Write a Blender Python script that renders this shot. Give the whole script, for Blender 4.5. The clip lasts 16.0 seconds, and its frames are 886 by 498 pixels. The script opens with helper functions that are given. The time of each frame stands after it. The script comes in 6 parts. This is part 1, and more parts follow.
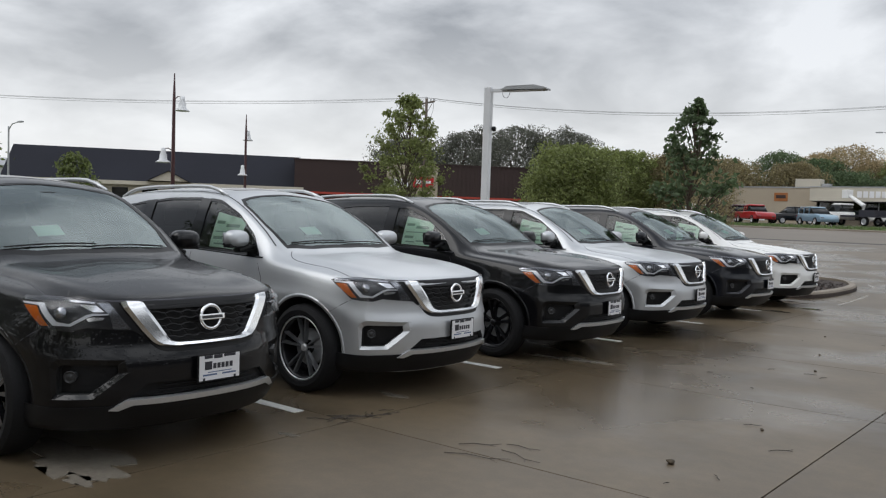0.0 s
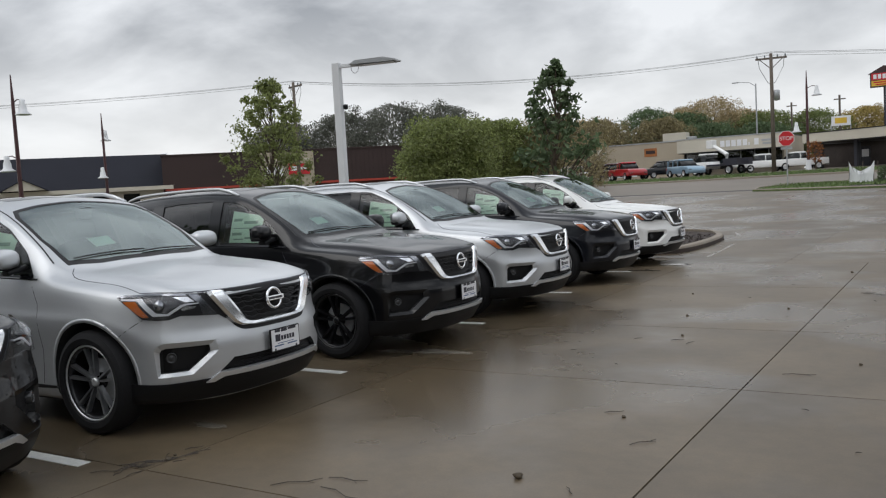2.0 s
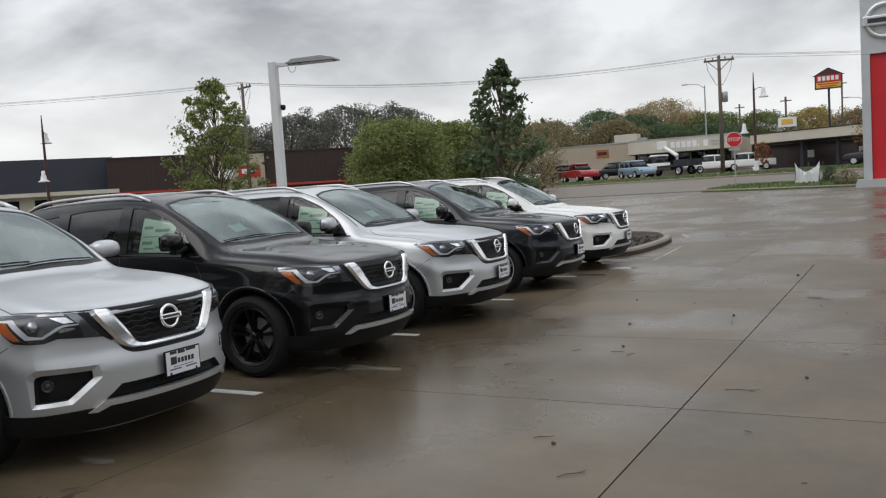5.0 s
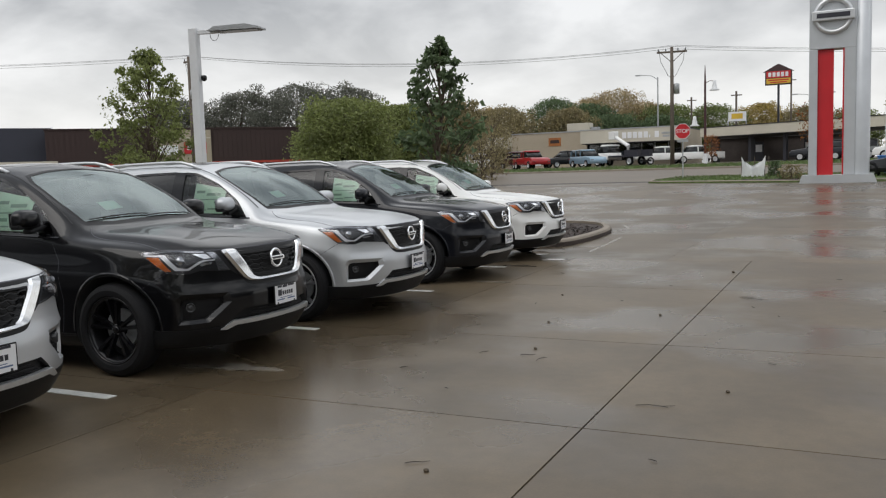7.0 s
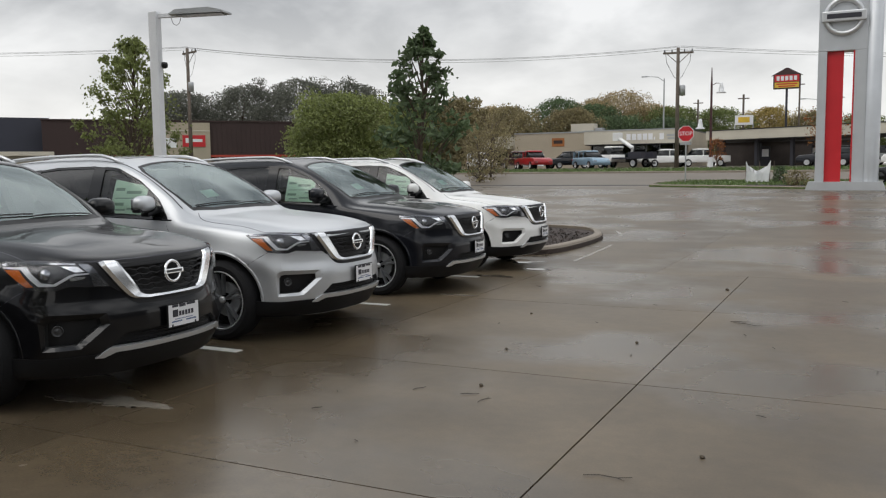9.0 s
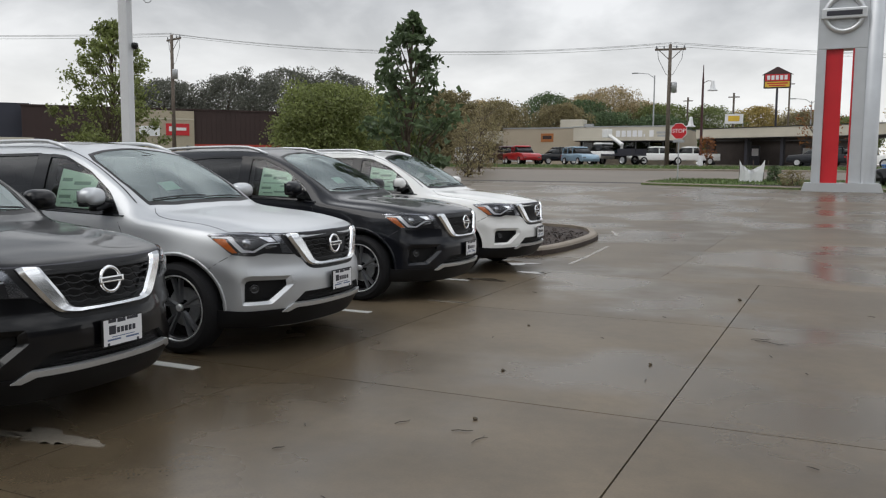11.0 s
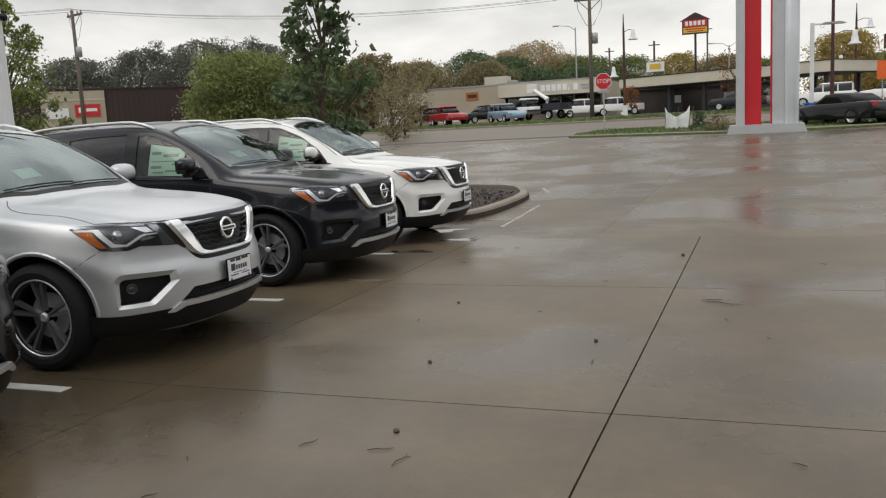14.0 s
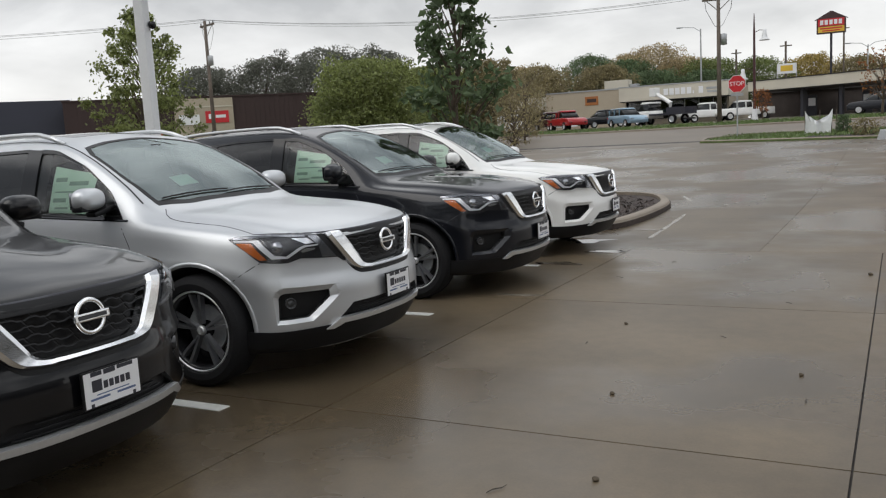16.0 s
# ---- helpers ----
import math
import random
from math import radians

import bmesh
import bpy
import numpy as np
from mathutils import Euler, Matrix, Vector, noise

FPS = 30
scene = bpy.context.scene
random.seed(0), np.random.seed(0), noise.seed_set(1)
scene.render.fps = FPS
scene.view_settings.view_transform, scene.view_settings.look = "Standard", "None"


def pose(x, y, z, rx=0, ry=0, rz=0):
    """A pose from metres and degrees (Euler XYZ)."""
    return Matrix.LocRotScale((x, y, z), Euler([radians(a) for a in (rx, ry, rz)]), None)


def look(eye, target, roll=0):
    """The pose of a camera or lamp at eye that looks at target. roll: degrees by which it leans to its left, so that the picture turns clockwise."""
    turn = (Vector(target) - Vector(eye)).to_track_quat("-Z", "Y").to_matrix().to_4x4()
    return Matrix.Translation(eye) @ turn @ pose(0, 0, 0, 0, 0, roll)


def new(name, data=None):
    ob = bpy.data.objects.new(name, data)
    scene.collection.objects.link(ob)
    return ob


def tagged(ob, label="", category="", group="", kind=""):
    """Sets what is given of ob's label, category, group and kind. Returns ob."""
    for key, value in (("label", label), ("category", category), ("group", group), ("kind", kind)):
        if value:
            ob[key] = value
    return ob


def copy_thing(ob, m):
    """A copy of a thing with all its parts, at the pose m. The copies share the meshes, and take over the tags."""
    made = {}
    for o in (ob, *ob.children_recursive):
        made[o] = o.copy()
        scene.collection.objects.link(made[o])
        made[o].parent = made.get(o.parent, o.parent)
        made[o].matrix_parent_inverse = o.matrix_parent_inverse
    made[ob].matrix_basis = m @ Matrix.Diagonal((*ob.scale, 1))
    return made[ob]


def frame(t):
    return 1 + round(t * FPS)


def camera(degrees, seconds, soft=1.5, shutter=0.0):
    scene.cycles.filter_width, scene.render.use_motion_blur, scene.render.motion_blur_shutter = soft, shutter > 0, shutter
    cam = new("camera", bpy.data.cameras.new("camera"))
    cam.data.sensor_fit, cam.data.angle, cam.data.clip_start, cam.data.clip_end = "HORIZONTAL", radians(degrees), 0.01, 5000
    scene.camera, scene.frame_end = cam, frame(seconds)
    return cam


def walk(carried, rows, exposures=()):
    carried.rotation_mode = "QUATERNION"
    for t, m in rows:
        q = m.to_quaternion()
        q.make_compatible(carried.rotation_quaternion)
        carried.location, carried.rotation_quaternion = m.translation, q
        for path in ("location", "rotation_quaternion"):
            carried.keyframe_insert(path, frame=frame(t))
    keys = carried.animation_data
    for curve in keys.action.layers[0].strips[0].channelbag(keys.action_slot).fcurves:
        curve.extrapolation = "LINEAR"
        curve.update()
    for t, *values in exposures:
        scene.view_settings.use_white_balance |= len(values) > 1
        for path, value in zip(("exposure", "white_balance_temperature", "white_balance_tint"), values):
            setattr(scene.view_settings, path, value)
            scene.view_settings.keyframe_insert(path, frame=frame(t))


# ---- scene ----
cam = camera(55.5, 16.0, 1.2)
PATH = [
    (0, (-0.139, 0.31, 1.614), (-1.387, 1.871, 1.523), 1.9),
    (0.5, (-0.312, 0.602, 1.591), (-1.489, 2.217, 1.484), 0.9),
    (1, (-0.402, 0.817, 1.626), (-1.512, 2.479, 1.548), -0.8),
    (1.5, (-0.285, 1.128, 1.646), (-1.374, 2.804, 1.579), -2.5),
    (2, (-0.253, 1.411, 1.645), (-1.286, 3.118, 1.502), -3.3),
    (2.5, (-0.366, 1.68, 1.606), (-1.323, 3.427, 1.426), -3.5),
    (3, (-0.469, 1.874, 1.632), (-1.425, 3.626, 1.498), -3.5),
    (3.5, (-0.425, 1.939, 1.659), (-1.393, 3.686, 1.563), -3.9),
    (5.8, (-0.267, 2.233, 1.62), (-1.151, 4.019, 1.443), -2.0),
    (6, (-0.315, 2.369, 1.602), (-1.15, 4.181, 1.457), -1.1),
    (6.5, (-0.321, 2.671, 1.603), (-1.09, 4.512, 1.463), -2.6),
    (7, (-0.236, 3.008, 1.598), (-1.08, 4.811, 1.411), -1.8),
    (7.5, (-0.222, 3.273, 1.633), (-1.101, 5.059, 1.438), 1.0),
    (8, (-0.302, 3.566, 1.603), (-1.136, 5.379, 1.476), 1.3),
    (8.5, (-0.253, 3.96, 1.597), (-1.083, 5.772, 1.438), -0.4),
    (8.7, (-0.221, 4.116, 1.608), (-1.067, 5.918, 1.418), -0.9),
    (10.8, (-0.658, 5.076, 1.611), (-1.541, 6.861, 1.423), 1.0),
    (11, (-0.676, 5.169, 1.613), (-1.499, 6.98, 1.407), 0.4),
    (11.5, (-0.867, 5.468, 1.614), (-1.488, 7.36, 1.419), -1.8),
    (12, (-0.992, 5.528, 1.622), (-1.55, 7.438, 1.421), -2.7),
    (12.5, (-1.07, 5.601, 1.586), (-1.732, 7.467, 1.302), -3.1),
    (13, (-1.052, 5.623, 1.59), (-1.711, 7.483, 1.269), -2.9),
    (13.5, (-0.962, 5.801, 1.589), (-1.613, 7.671, 1.312), -2.9),
    (14, (-0.892, 6.082, 1.584), (-1.57, 7.94, 1.29), -3.1),
    (14.5, (-1.0, 6.241, 1.58), (-1.684, 8.095, 1.27), -4.2),
    (15, (-1.26, 6.34, 1.6), (-1.941, 8.203, 1.342), -5.0),
    (15.5, (-1.438, 6.374, 1.589), (-2.158, 8.221, 1.324), -3.5),
    (16, (-1.479, 6.4, 1.605), (-2.399, 8.156, 1.337), -3.2),
]
LIGHTNESS = [(0, 0.0, 6500, 10), (3.5, 0.0, 6550, 10), (6, 0.03, 6650, 10), (8.5, 0.04, 6750, 10), (11, 0.03, 6640, 10), (11.5, 0.05, 6850, 10), (13.5, 0.11, 6970, 10), (14.5, 0.10, 6950, 10), (16, 0.08, 6700, 10)]
walk(cam, [(t, look(eye, target, roll)) for t, eye, target, roll in PATH], LIGHTNESS)

# ---- world: an overcast sky, a wide weak sun behind the clouds ----
world = bpy.data.worlds.new("overcast")
scene.world = world
world.use_nodes = True
wn, wl = world.node_tree.nodes, world.node_tree.links
wn.clear()


def wnode(kind, **kw):
    n = wn.new(kind)
    for k, v in kw.items():
        n.inputs[k].default_value = v
    return n


SUN_UP, SUN_TURN = radians(52), radians(-150)
w_out = wnode("ShaderNodeOutputWorld")
w_bg = wnode("ShaderNodeBackground")
w_sky = wnode("ShaderNodeTexSky")
w_sky.sky_type, w_sky.sun_disc = "NISHITA", False
w_sky.sun_elevation, w_sky.sun_rotation = SUN_UP, SUN_TURN
w_co = wnode("ShaderNodeTexCoord")
w_sep = wnode("ShaderNodeSeparateXYZ")
wl.new(w_co.outputs["Generated"], w_sep.inputs[0])
w_up = wnode("ShaderNodeMath")
w_up.operation = "MAXIMUM"
w_up.inputs[1].default_value = 0.0
wl.new(w_sep.outputs[2], w_up.inputs[0])
w_add = wnode("ShaderNodeMath")
w_add.operation = "ADD"
w_add.inputs[1].default_value = 0.28
wl.new(w_up.outputs[0], w_add.inputs[0])
w_flat = wnode("ShaderNodeVectorMath")
w_flat.operation = "DIVIDE"
wl.new(w_co.outputs["Generated"], w_flat.inputs[0])
w_c3 = wnode("ShaderNodeCombineXYZ")
for k in range(3):
    wl.new(w_add.outputs[0], w_c3.inputs[k])
wl.new(w_c3.outputs[0], w_flat.inputs[1])
w_map = wnode("ShaderNodeMapping")
w_map.inputs["Scale"].default_value = (0.8, 0.8, 0.1)
w_map.inputs["Location"].default_value = (3.1, 1.7, 0.0)
wl.new(w_flat.outputs[0], w_map.inputs[0])
w_noise = wnode("ShaderNodeTexNoise", Scale=2.1, Detail=7.0, Roughness=0.52, Distortion=0.25)
wl.new(w_map.outputs[0], w_noise.inputs["Vector"])
w_ramp = wnode("ShaderNodeValToRGB")
e = w_ramp.color_ramp.elements
e[0].position, e[0].color = 0.385, (0.310, 0.333, 0.368, 1)
e[1].position, e[1].color = 0.64, (0.900, 0.930, 0.970, 1)
wl.new(w_noise.outputs["Fac"], w_ramp.inputs[0])
# the cloud base is paler towards the horizon
w_hz = wnode("ShaderNodeMapRange")
w_hz.inputs["From Min"].default_value, w_hz.inputs["From Max"].default_value = 0.03, 0.24
w_hz.inputs["To Min"].default_value, w_hz.inputs["To Max"].default_value = 0.85, 0.0
wl.new(w_sep.outputs[2], w_hz.inputs[0])
w_pale = wnode("ShaderNodeMixRGB")
w_pale.inputs[2].default_value = (1.02, 1.03, 1.035, 1)
wl.new(w_hz.outputs[0], w_pale.inputs[0])
wl.new(w_ramp.outputs[0], w_pale.inputs[1])
# and thinner, brighter towards the zenith
w_zen = wnode("ShaderNodeMapRange")
w_zen.inputs["From Min"].default_value, w_zen.inputs["From Max"].default_value = 0.27, 0.70
w_zen.inputs["To Min"].default_value, w_zen.inputs["To Max"].default_value = 1.0, 2.1
wl.new(w_sep.outputs[2], w_zen.inputs[0])
w_mul = wnode("ShaderNodeVectorMath")
w_mul.operation = "SCALE"
wl.new(w_pale.outputs[0], w_mul.inputs[0])
wl.new(w_zen.outputs[0], w_mul.inputs["Scale"])
w_thin = wnode("ShaderNodeVectorMath")
w_thin.operation = "SCALE"
w_thin.inputs["Scale"].default_value = 0.008
wl.new(w_sky.outputs[0], w_thin.inputs[0])
w_sum = wnode("ShaderNodeVectorMath")
w_sum.operation = "ADD"
wl.new(w_mul.outputs[0], w_sum.inputs[0])
wl.new(w_thin.outputs[0], w_sum.inputs[1])
wl.new(w_sum.outputs[0], w_bg.inputs["Color"])
w_bg.inputs["Strength"].default_value = 0.9
wl.new(w_bg.outputs[0], w_out.inputs[0])

sun = new("sun", bpy.data.lights.new("sun", "SUN"))
sun.data.energy, sun.data.angle, sun.data.color = 0.5, radians(40), (1.0, 0.97, 0.93)
sun.matrix_world = pose(0, 0, 60, 90 - math.degrees(SUN_UP), 0, 180 - math.degrees(SUN_TURN))

# ---- materials ----


def mat(name, color, rough=0.5, metal=0.0, grain=0.0, scale=40.0, bump=0.0, wear=0.0, wear_scale=1.5, coat=0.0, spec=0.5, emit=0.0, leaf=0.0, piece=0.0):
    """A principled material: base colour varied by fine grain and by broad wear, with fine relief."""
    m = bpy.data.materials.new(name)
    m.use_nodes = True
    n, l = m.node_tree.nodes, m.node_tree.links
    b = n["Principled BSDF"]
    b.inputs["Roughness"].default_value, b.inputs["Metallic"].default_value = rough, metal
    b.inputs["Coat Weight"].default_value, b.inputs["Coat Roughness"].default_value = coat, 0.03
    b.inputs["Specular IOR Level"].default_value = spec
    b.inputs["Base Color"].default_value = (*color, 1)
    if emit:
        b.inputs["Emission Color"].default_value, b.inputs["Emission Strength"].default_value = (*color, 1), emit
    if grain or wear or bump or piece:
        co = n.new("ShaderNodeTexCoord")
        fine = n.new("ShaderNodeTexNoise")
        fine.inputs["Scale"].default_value, fine.inputs["Detail"].default_value = scale, 4
        broad = n.new("ShaderNodeTexNoise")
        broad.inputs["Scale"].default_value, broad.inputs["Detail"].default_value = wear_scale, 5
        l.new(co.outputs["Object"], fine.inputs["Vector"])
        l.new(co.outputs["Object"], broad.inputs["Vector"])
        last = None
        for tex, amount in ((fine.outputs["Fac"], grain), (broad.outputs["Fac"], wear)):
            r = n.new("ShaderNodeMapRange")
            r.inputs["From Min"].default_value, r.inputs["From Max"].default_value = 0.25, 0.75
            r.inputs["To Min"].default_value, r.inputs["To Max"].default_value = 1 - amount, 1 + amount
            l.new(tex, r.inputs[0])
            if last is None:
                last = r.outputs[0]
            else:
                k = n.new("ShaderNodeMath")
                k.operation = "MULTIPLY"
                l.new(last, k.inputs[0]), l.new(r.outputs[0], k.inputs[1])
                last = k.outputs[0]
        if piece or leaf:
            src = n.new("ShaderNodeObjectInfo") if piece else n.new("ShaderNodeNewGeometry")
            r = n.new("ShaderNodeMapRange")
            amount = piece or leaf
            r.inputs["To Min"].default_value, r.inputs["To Max"].default_value = 1 - amount, 1 + amount
            l.new(src.outputs["Random"] if piece else src.outputs["Random Per Island"], r.inputs[0])
            k = n.new("ShaderNodeMath")
            k.operation = "MULTIPLY"
            l.new(last, k.inputs[0]), l.new(r.outputs[0], k.inputs[1])
            last = k.outputs[0]
        v = n.new("ShaderNodeVectorMath")
        v.operation = "SCALE"
        v.inputs[0].default_value = color
        l.new(last, v.inputs["Scale"])
        l.new(v.outputs[0], b.inputs["Base Color"])
        if bump:
            bp = n.new("ShaderNodeBump")
            bp.inputs["Strength"].default_value, bp.inputs["Distance"].default_value = bump, 0.01
            l.new(fine.outputs["Fac"], bp.inputs["Height"])
            l.new(bp.outputs[0], b.inputs["Normal"])
    return m


def glass_mat(name, tint, gloss=(1.0, 1.0, 1.0), ior=1.6):
    m = bpy.data.materials.new(name)
    m.use_nodes = True
    n, l = m.node_tree.nodes, m.node_tree.links
    n.remove(n["Principled BSDF"])
    t, g, mix, fr = n.new("ShaderNodeBsdfTransparent"), n.new("ShaderNodeBsdfGlossy"), n.new("ShaderNodeMixShader"), n.new("ShaderNodeFresnel")
    t.inputs[0].default_value = (*tint, 1)
    g.inputs["Roughness"].default_value = 0.01
    g.inputs["Color"].default_value = (*gloss, 1)
    fr.inputs["IOR"].default_value = ior
    l.new(fr.outputs[0], mix.inputs[0]), l.new(t.outputs[0], mix.inputs[1]), l.new(g.outputs[0], mix.inputs[2])
    l.new(mix.outputs[0], n["Material Output"].inputs[0])
    return m


def concrete_mat():
    """Wet concrete: damp patches that shine among drier, rougher ones."""
    m = mat("wet_concrete", (0.123, 0.093, 0.058), 0.4, grain=0.10, scale=60, wear=0.0, piece=0.10)
    n, l = m.node_tree.nodes, m.node_tree.links
    b = n["Principled BSDF"]
    co = n.new("ShaderNodeNewGeometry")
    def tex(scale, detail, low, high, to_low, to_high, stretch=(1, 1, 1)):
        mp = n.new("ShaderNodeMapping")
        mp.inputs["Scale"].default_value = stretch
        l.new(co.outputs["Position"], mp.inputs[0])
        t = n.new("ShaderNodeTexNoise")
        t.inputs["Scale"].default_value, t.inputs["Detail"].default_value = scale, detail
        l.new(mp.outputs[0], t.inputs["Vector"])
        r = n.new("ShaderNodeMapRange")
        r.interpolation_type = "SMOOTHSTEP"
        r.inputs["From Min"].default_value, r.inputs["From Max"].default_value = low, high
        r.inputs["To Min"].default_value, r.inputs["To Max"].default_value = to_low, to_high
        l.new(t.outputs["Fac"], r.inputs[0])
        return r.outputs[0], t.outputs["Fac"]
    wet, _ = tex(0.34, 5, 0.44, 0.58, 0.0, 1.0)
    stain, _ = tex(0.9, 6, 0.3, 0.7, 0.80, 1.15)
    sand, sand_raw = tex(9.0, 8, 0.3, 0.7, 0.93, 1.07)
    rough = n.new("ShaderNodeMapRange")
    rough.inputs["To Min"].default_value, rough.inputs["To Max"].default_value = 0.45, 0.25
    l.new(wet, rough.inputs[0])
    l.new(rough.outputs[0], b.inputs["Roughness"])
    old = b.inputs["Base Color"].links[0].from_socket
    last = old
    for s in (stain, sand):
        k = n.new("ShaderNodeVectorMath")
        k.operation = "SCALE"
        l.new(last, k.inputs[0]), l.new(s, k.inputs["Scale"])
        last = k.outputs[0]
    damp = n.new("ShaderNodeMapRange")
    damp.inputs["To Min"].default_value, damp.inputs["To Max"].default_value = 1.0, 0.78
    l.new(wet, damp.inputs[0])
    k = n.new("ShaderNodeVectorMath")
    k.operation = "SCALE"
    l.new(last, k.inputs[0]), l.new(damp.outputs[0], k.inputs["Scale"])
    l.new(k.outputs[0], b.inputs["Base Color"])
    bp = n.new("ShaderNodeBump")
    bp.inputs["Strength"].default_value, bp.inputs["Distance"].default_value = 0.10, 0.004
    l.new(sand_raw, bp.inputs["Height"])
    l.new(bp.outputs[0], b.inputs["Normal"])
    return m


CONCRETE = concrete_mat()
KERB = mat("kerb_concrete", (0.23, 0.19, 0.145), 0.55, grain=0.14, scale=60, bump=0.2, wear=0.2)
ASPHALT = mat("wet_asphalt", (0.150, 0.122, 0.092), 0.55, grain=0.15, scale=30, bump=0.15, wear=0.15, wear_scale=0.2)
GRASS = mat("grass", (0.085, 0.12, 0.035), 0.8, grain=0.4, scale=8, bump=0.6, wear=0.3, wear_scale=0.4)
FIELD = mat("far_field", (0.09, 0.11, 0.05), 0.9, grain=0.3, scale=0.5, wear=0.3, wear_scale=0.05)
MULCH = mat("mulch", (0.035, 0.024, 0.019), 0.8, grain=0.5, scale=25, bump=1.0, wear=0.3, leaf=0.5)
LINE = mat("road_paint", (0.66, 0.66, 0.62), 0.35, grain=0.12, scale=30, wear=0.15, wear_scale=6)
BARK = mat("bark", (0.10, 0.075, 0.055), 0.9, grain=0.3, scale=20, bump=0.8, wear=0.2)
STEEL_WHITE = mat("white_painted_steel", (0.72, 0.73, 0.74), 0.35, grain=0.03, wear=0.05)
STEEL_DARK = mat("dark_red_painted_steel", (0.060, 0.018, 0.020), 0.35, grain=0.1, wear=0.1)
STEEL_GALV = mat("galvanised_steel", (0.42, 0.43, 0.44), 0.45, 0.6, grain=0.1, wear=0.1)
WOOD_POLE = mat("weathered_pole_wood", (0.13, 0.105, 0.085), 0.85, grain=0.3, scale=18, bump=0.5, wear=0.25)
CABLE = mat("cable", (0.12, 0.12, 0.125), 0.6)
RUBBER = mat("tyre_rubber", (0.009, 0.009, 0.010), 0.7, spec=0.25, grain=0.2, scale=80, bump=0.2)
PLASTIC = mat("black_plastic", (0.007, 0.007, 0.008), 0.45, spec=0.3, grain=0.15, scale=120, bump=0.08)
GLOSS_BLACK = mat("gloss_black", (0.006, 0.006, 0.007), 0.08, spec=0.5)
INTERIOR = mat("charcoal_interior", (0.035, 0.036, 0.036), 0.75, grain=0.2, scale=60)
SEAT = mat("grey_seat_cloth", (0.09, 0.088, 0.085), 0.8, grain=0.25, scale=90, bump=0.2)
GRILLE_BLACK = mat("satin_black_grille", (0.006, 0.006, 0.007), 0.45, spec=0.3, grain=0.1)
CHROME = mat("chrome", (0.86, 0.87, 0.88), 0.18, 1.0, grain=0.03, wear=0.04, wear_scale=8)
ALLOY = mat("machined_alloy", (0.66, 0.67, 0.68), 0.32, 0.7, grain=0.05)
MACHINED = mat("shaded_machined_alloy", (0.32, 0.33, 0.35), 0.30, 0.85, grain=0.08)
ALLOY_DARK = mat("dark_grey_alloy", (0.020, 0.020, 0.022), 0.25, 0.3)
LAMP_WHITE = mat("lamp_white", (0.88, 0.90, 0.93), 0.25)
LAMP_GREY = mat("lamp_reflector", (0.30, 0.31, 0.33), 0.15, 0.9, grain=0.1, scale=30)
LAMP_DARK = mat("lamp_housing", (0.045, 0.046, 0.050), 0.2, 0.3)
FOG_LENS = mat("fog_lens", (0.035, 0.036, 0.038), 0.06)
AMBER = mat("amber_lens", (0.62, 0.15, 0.02), 0.15, coat=0.6)
RED_LENS = mat("red_lens", (0.35, 0.012, 0.015), 0.15, coat=0.6)
PLATE = mat("white_plate", (0.78, 0.78, 0.79), 0.35, wear=0.04)
INK = mat("dark_print", (0.03, 0.03, 0.04), 0.5)
INK_BLUE = mat("blue_print", (0.10, 0.14, 0.26), 0.5)
PAPER = mat("pale_green_paper", (0.66, 0.84, 0.72), 0.7, wear=0.06, wear_scale=4)
PAPER_INK = mat("grey_green_print", (0.30, 0.42, 0.35), 0.7)
GLASS_WIND = glass_mat("windscreen_glass", (0.74, 0.82, 0.79), (0.86, 0.97, 0.97), ior=2.35)
GLASS_SIDE = glass_mat("tinted_side_glass", (0.86, 0.90, 0.88))
GLASS_DARK = glass_mat("privacy_glass", (0.10, 0.11, 0.11))
GLASS_LAMP = glass_mat("lamp_cover_glass", (0.97, 0.97, 0.98), ior=1.35)
GLASS_SHOP = glass_mat("shop_glass", (0.30, 0.33, 0.34))


def paint(name, color, metal, rough=0.3, coat=1.0):
    m = mat(name, color, rough, metal, spec=0.15 * coat, coat=coat, wear=0.04, wear_scale=2.0, grain=0.05, scale=900)
    return m


SILVER = paint("silver_paint", (0.565, 0.58, 0.595), 0.68, 0.42, 0.45)
BLACK = paint("black_paint", (0.004, 0.004, 0.005), 0.0, 0.35, 0.68)
SLATE = paint("dark_slate_paint", (0.009, 0.010, 0.014), 0.15, 0.35, 0.72)


def beads(m):
    """Raindrops standing on the paint."""
    n, l = m.node_tree.nodes, m.node_tree.links
    b = n["Principled BSDF"]
    co, vo, r, bp = n.new("ShaderNodeTexCoord"), n.new("ShaderNodeTexVoronoi"), n.new("ShaderNodeMapRange"), n.new("ShaderNodeBump")
    vo.inputs["Scale"].default_value = 42
    r.inputs["From Min"].default_value, r.inputs["From Max"].default_value = 0.10, 0.34
    r.inputs["To Min"].default_value, r.inputs["To Max"].default_value = 1.0, 0.0
    bp.inputs["Strength"].default_value, bp.inputs["Distance"].default_value = 0.35, 0.0025
    l.new(co.outputs["Object"], vo.inputs["Vector"]), l.new(vo.outputs["Distance"], r.inputs[0])
    l.new(r.outputs[0], bp.inputs["Height"]), l.new(bp.outputs[0], b.inputs["Coat Normal"])
    return m


BLACK_WET = beads(paint("black_paint_with_rain", (0.004, 0.004, 0.005), 0.0, 0.35, 0.68))
WHITE = paint("pearl_white_paint", (0.80, 0.80, 0.78), 0.0, 0.35)

# ---- tools ----


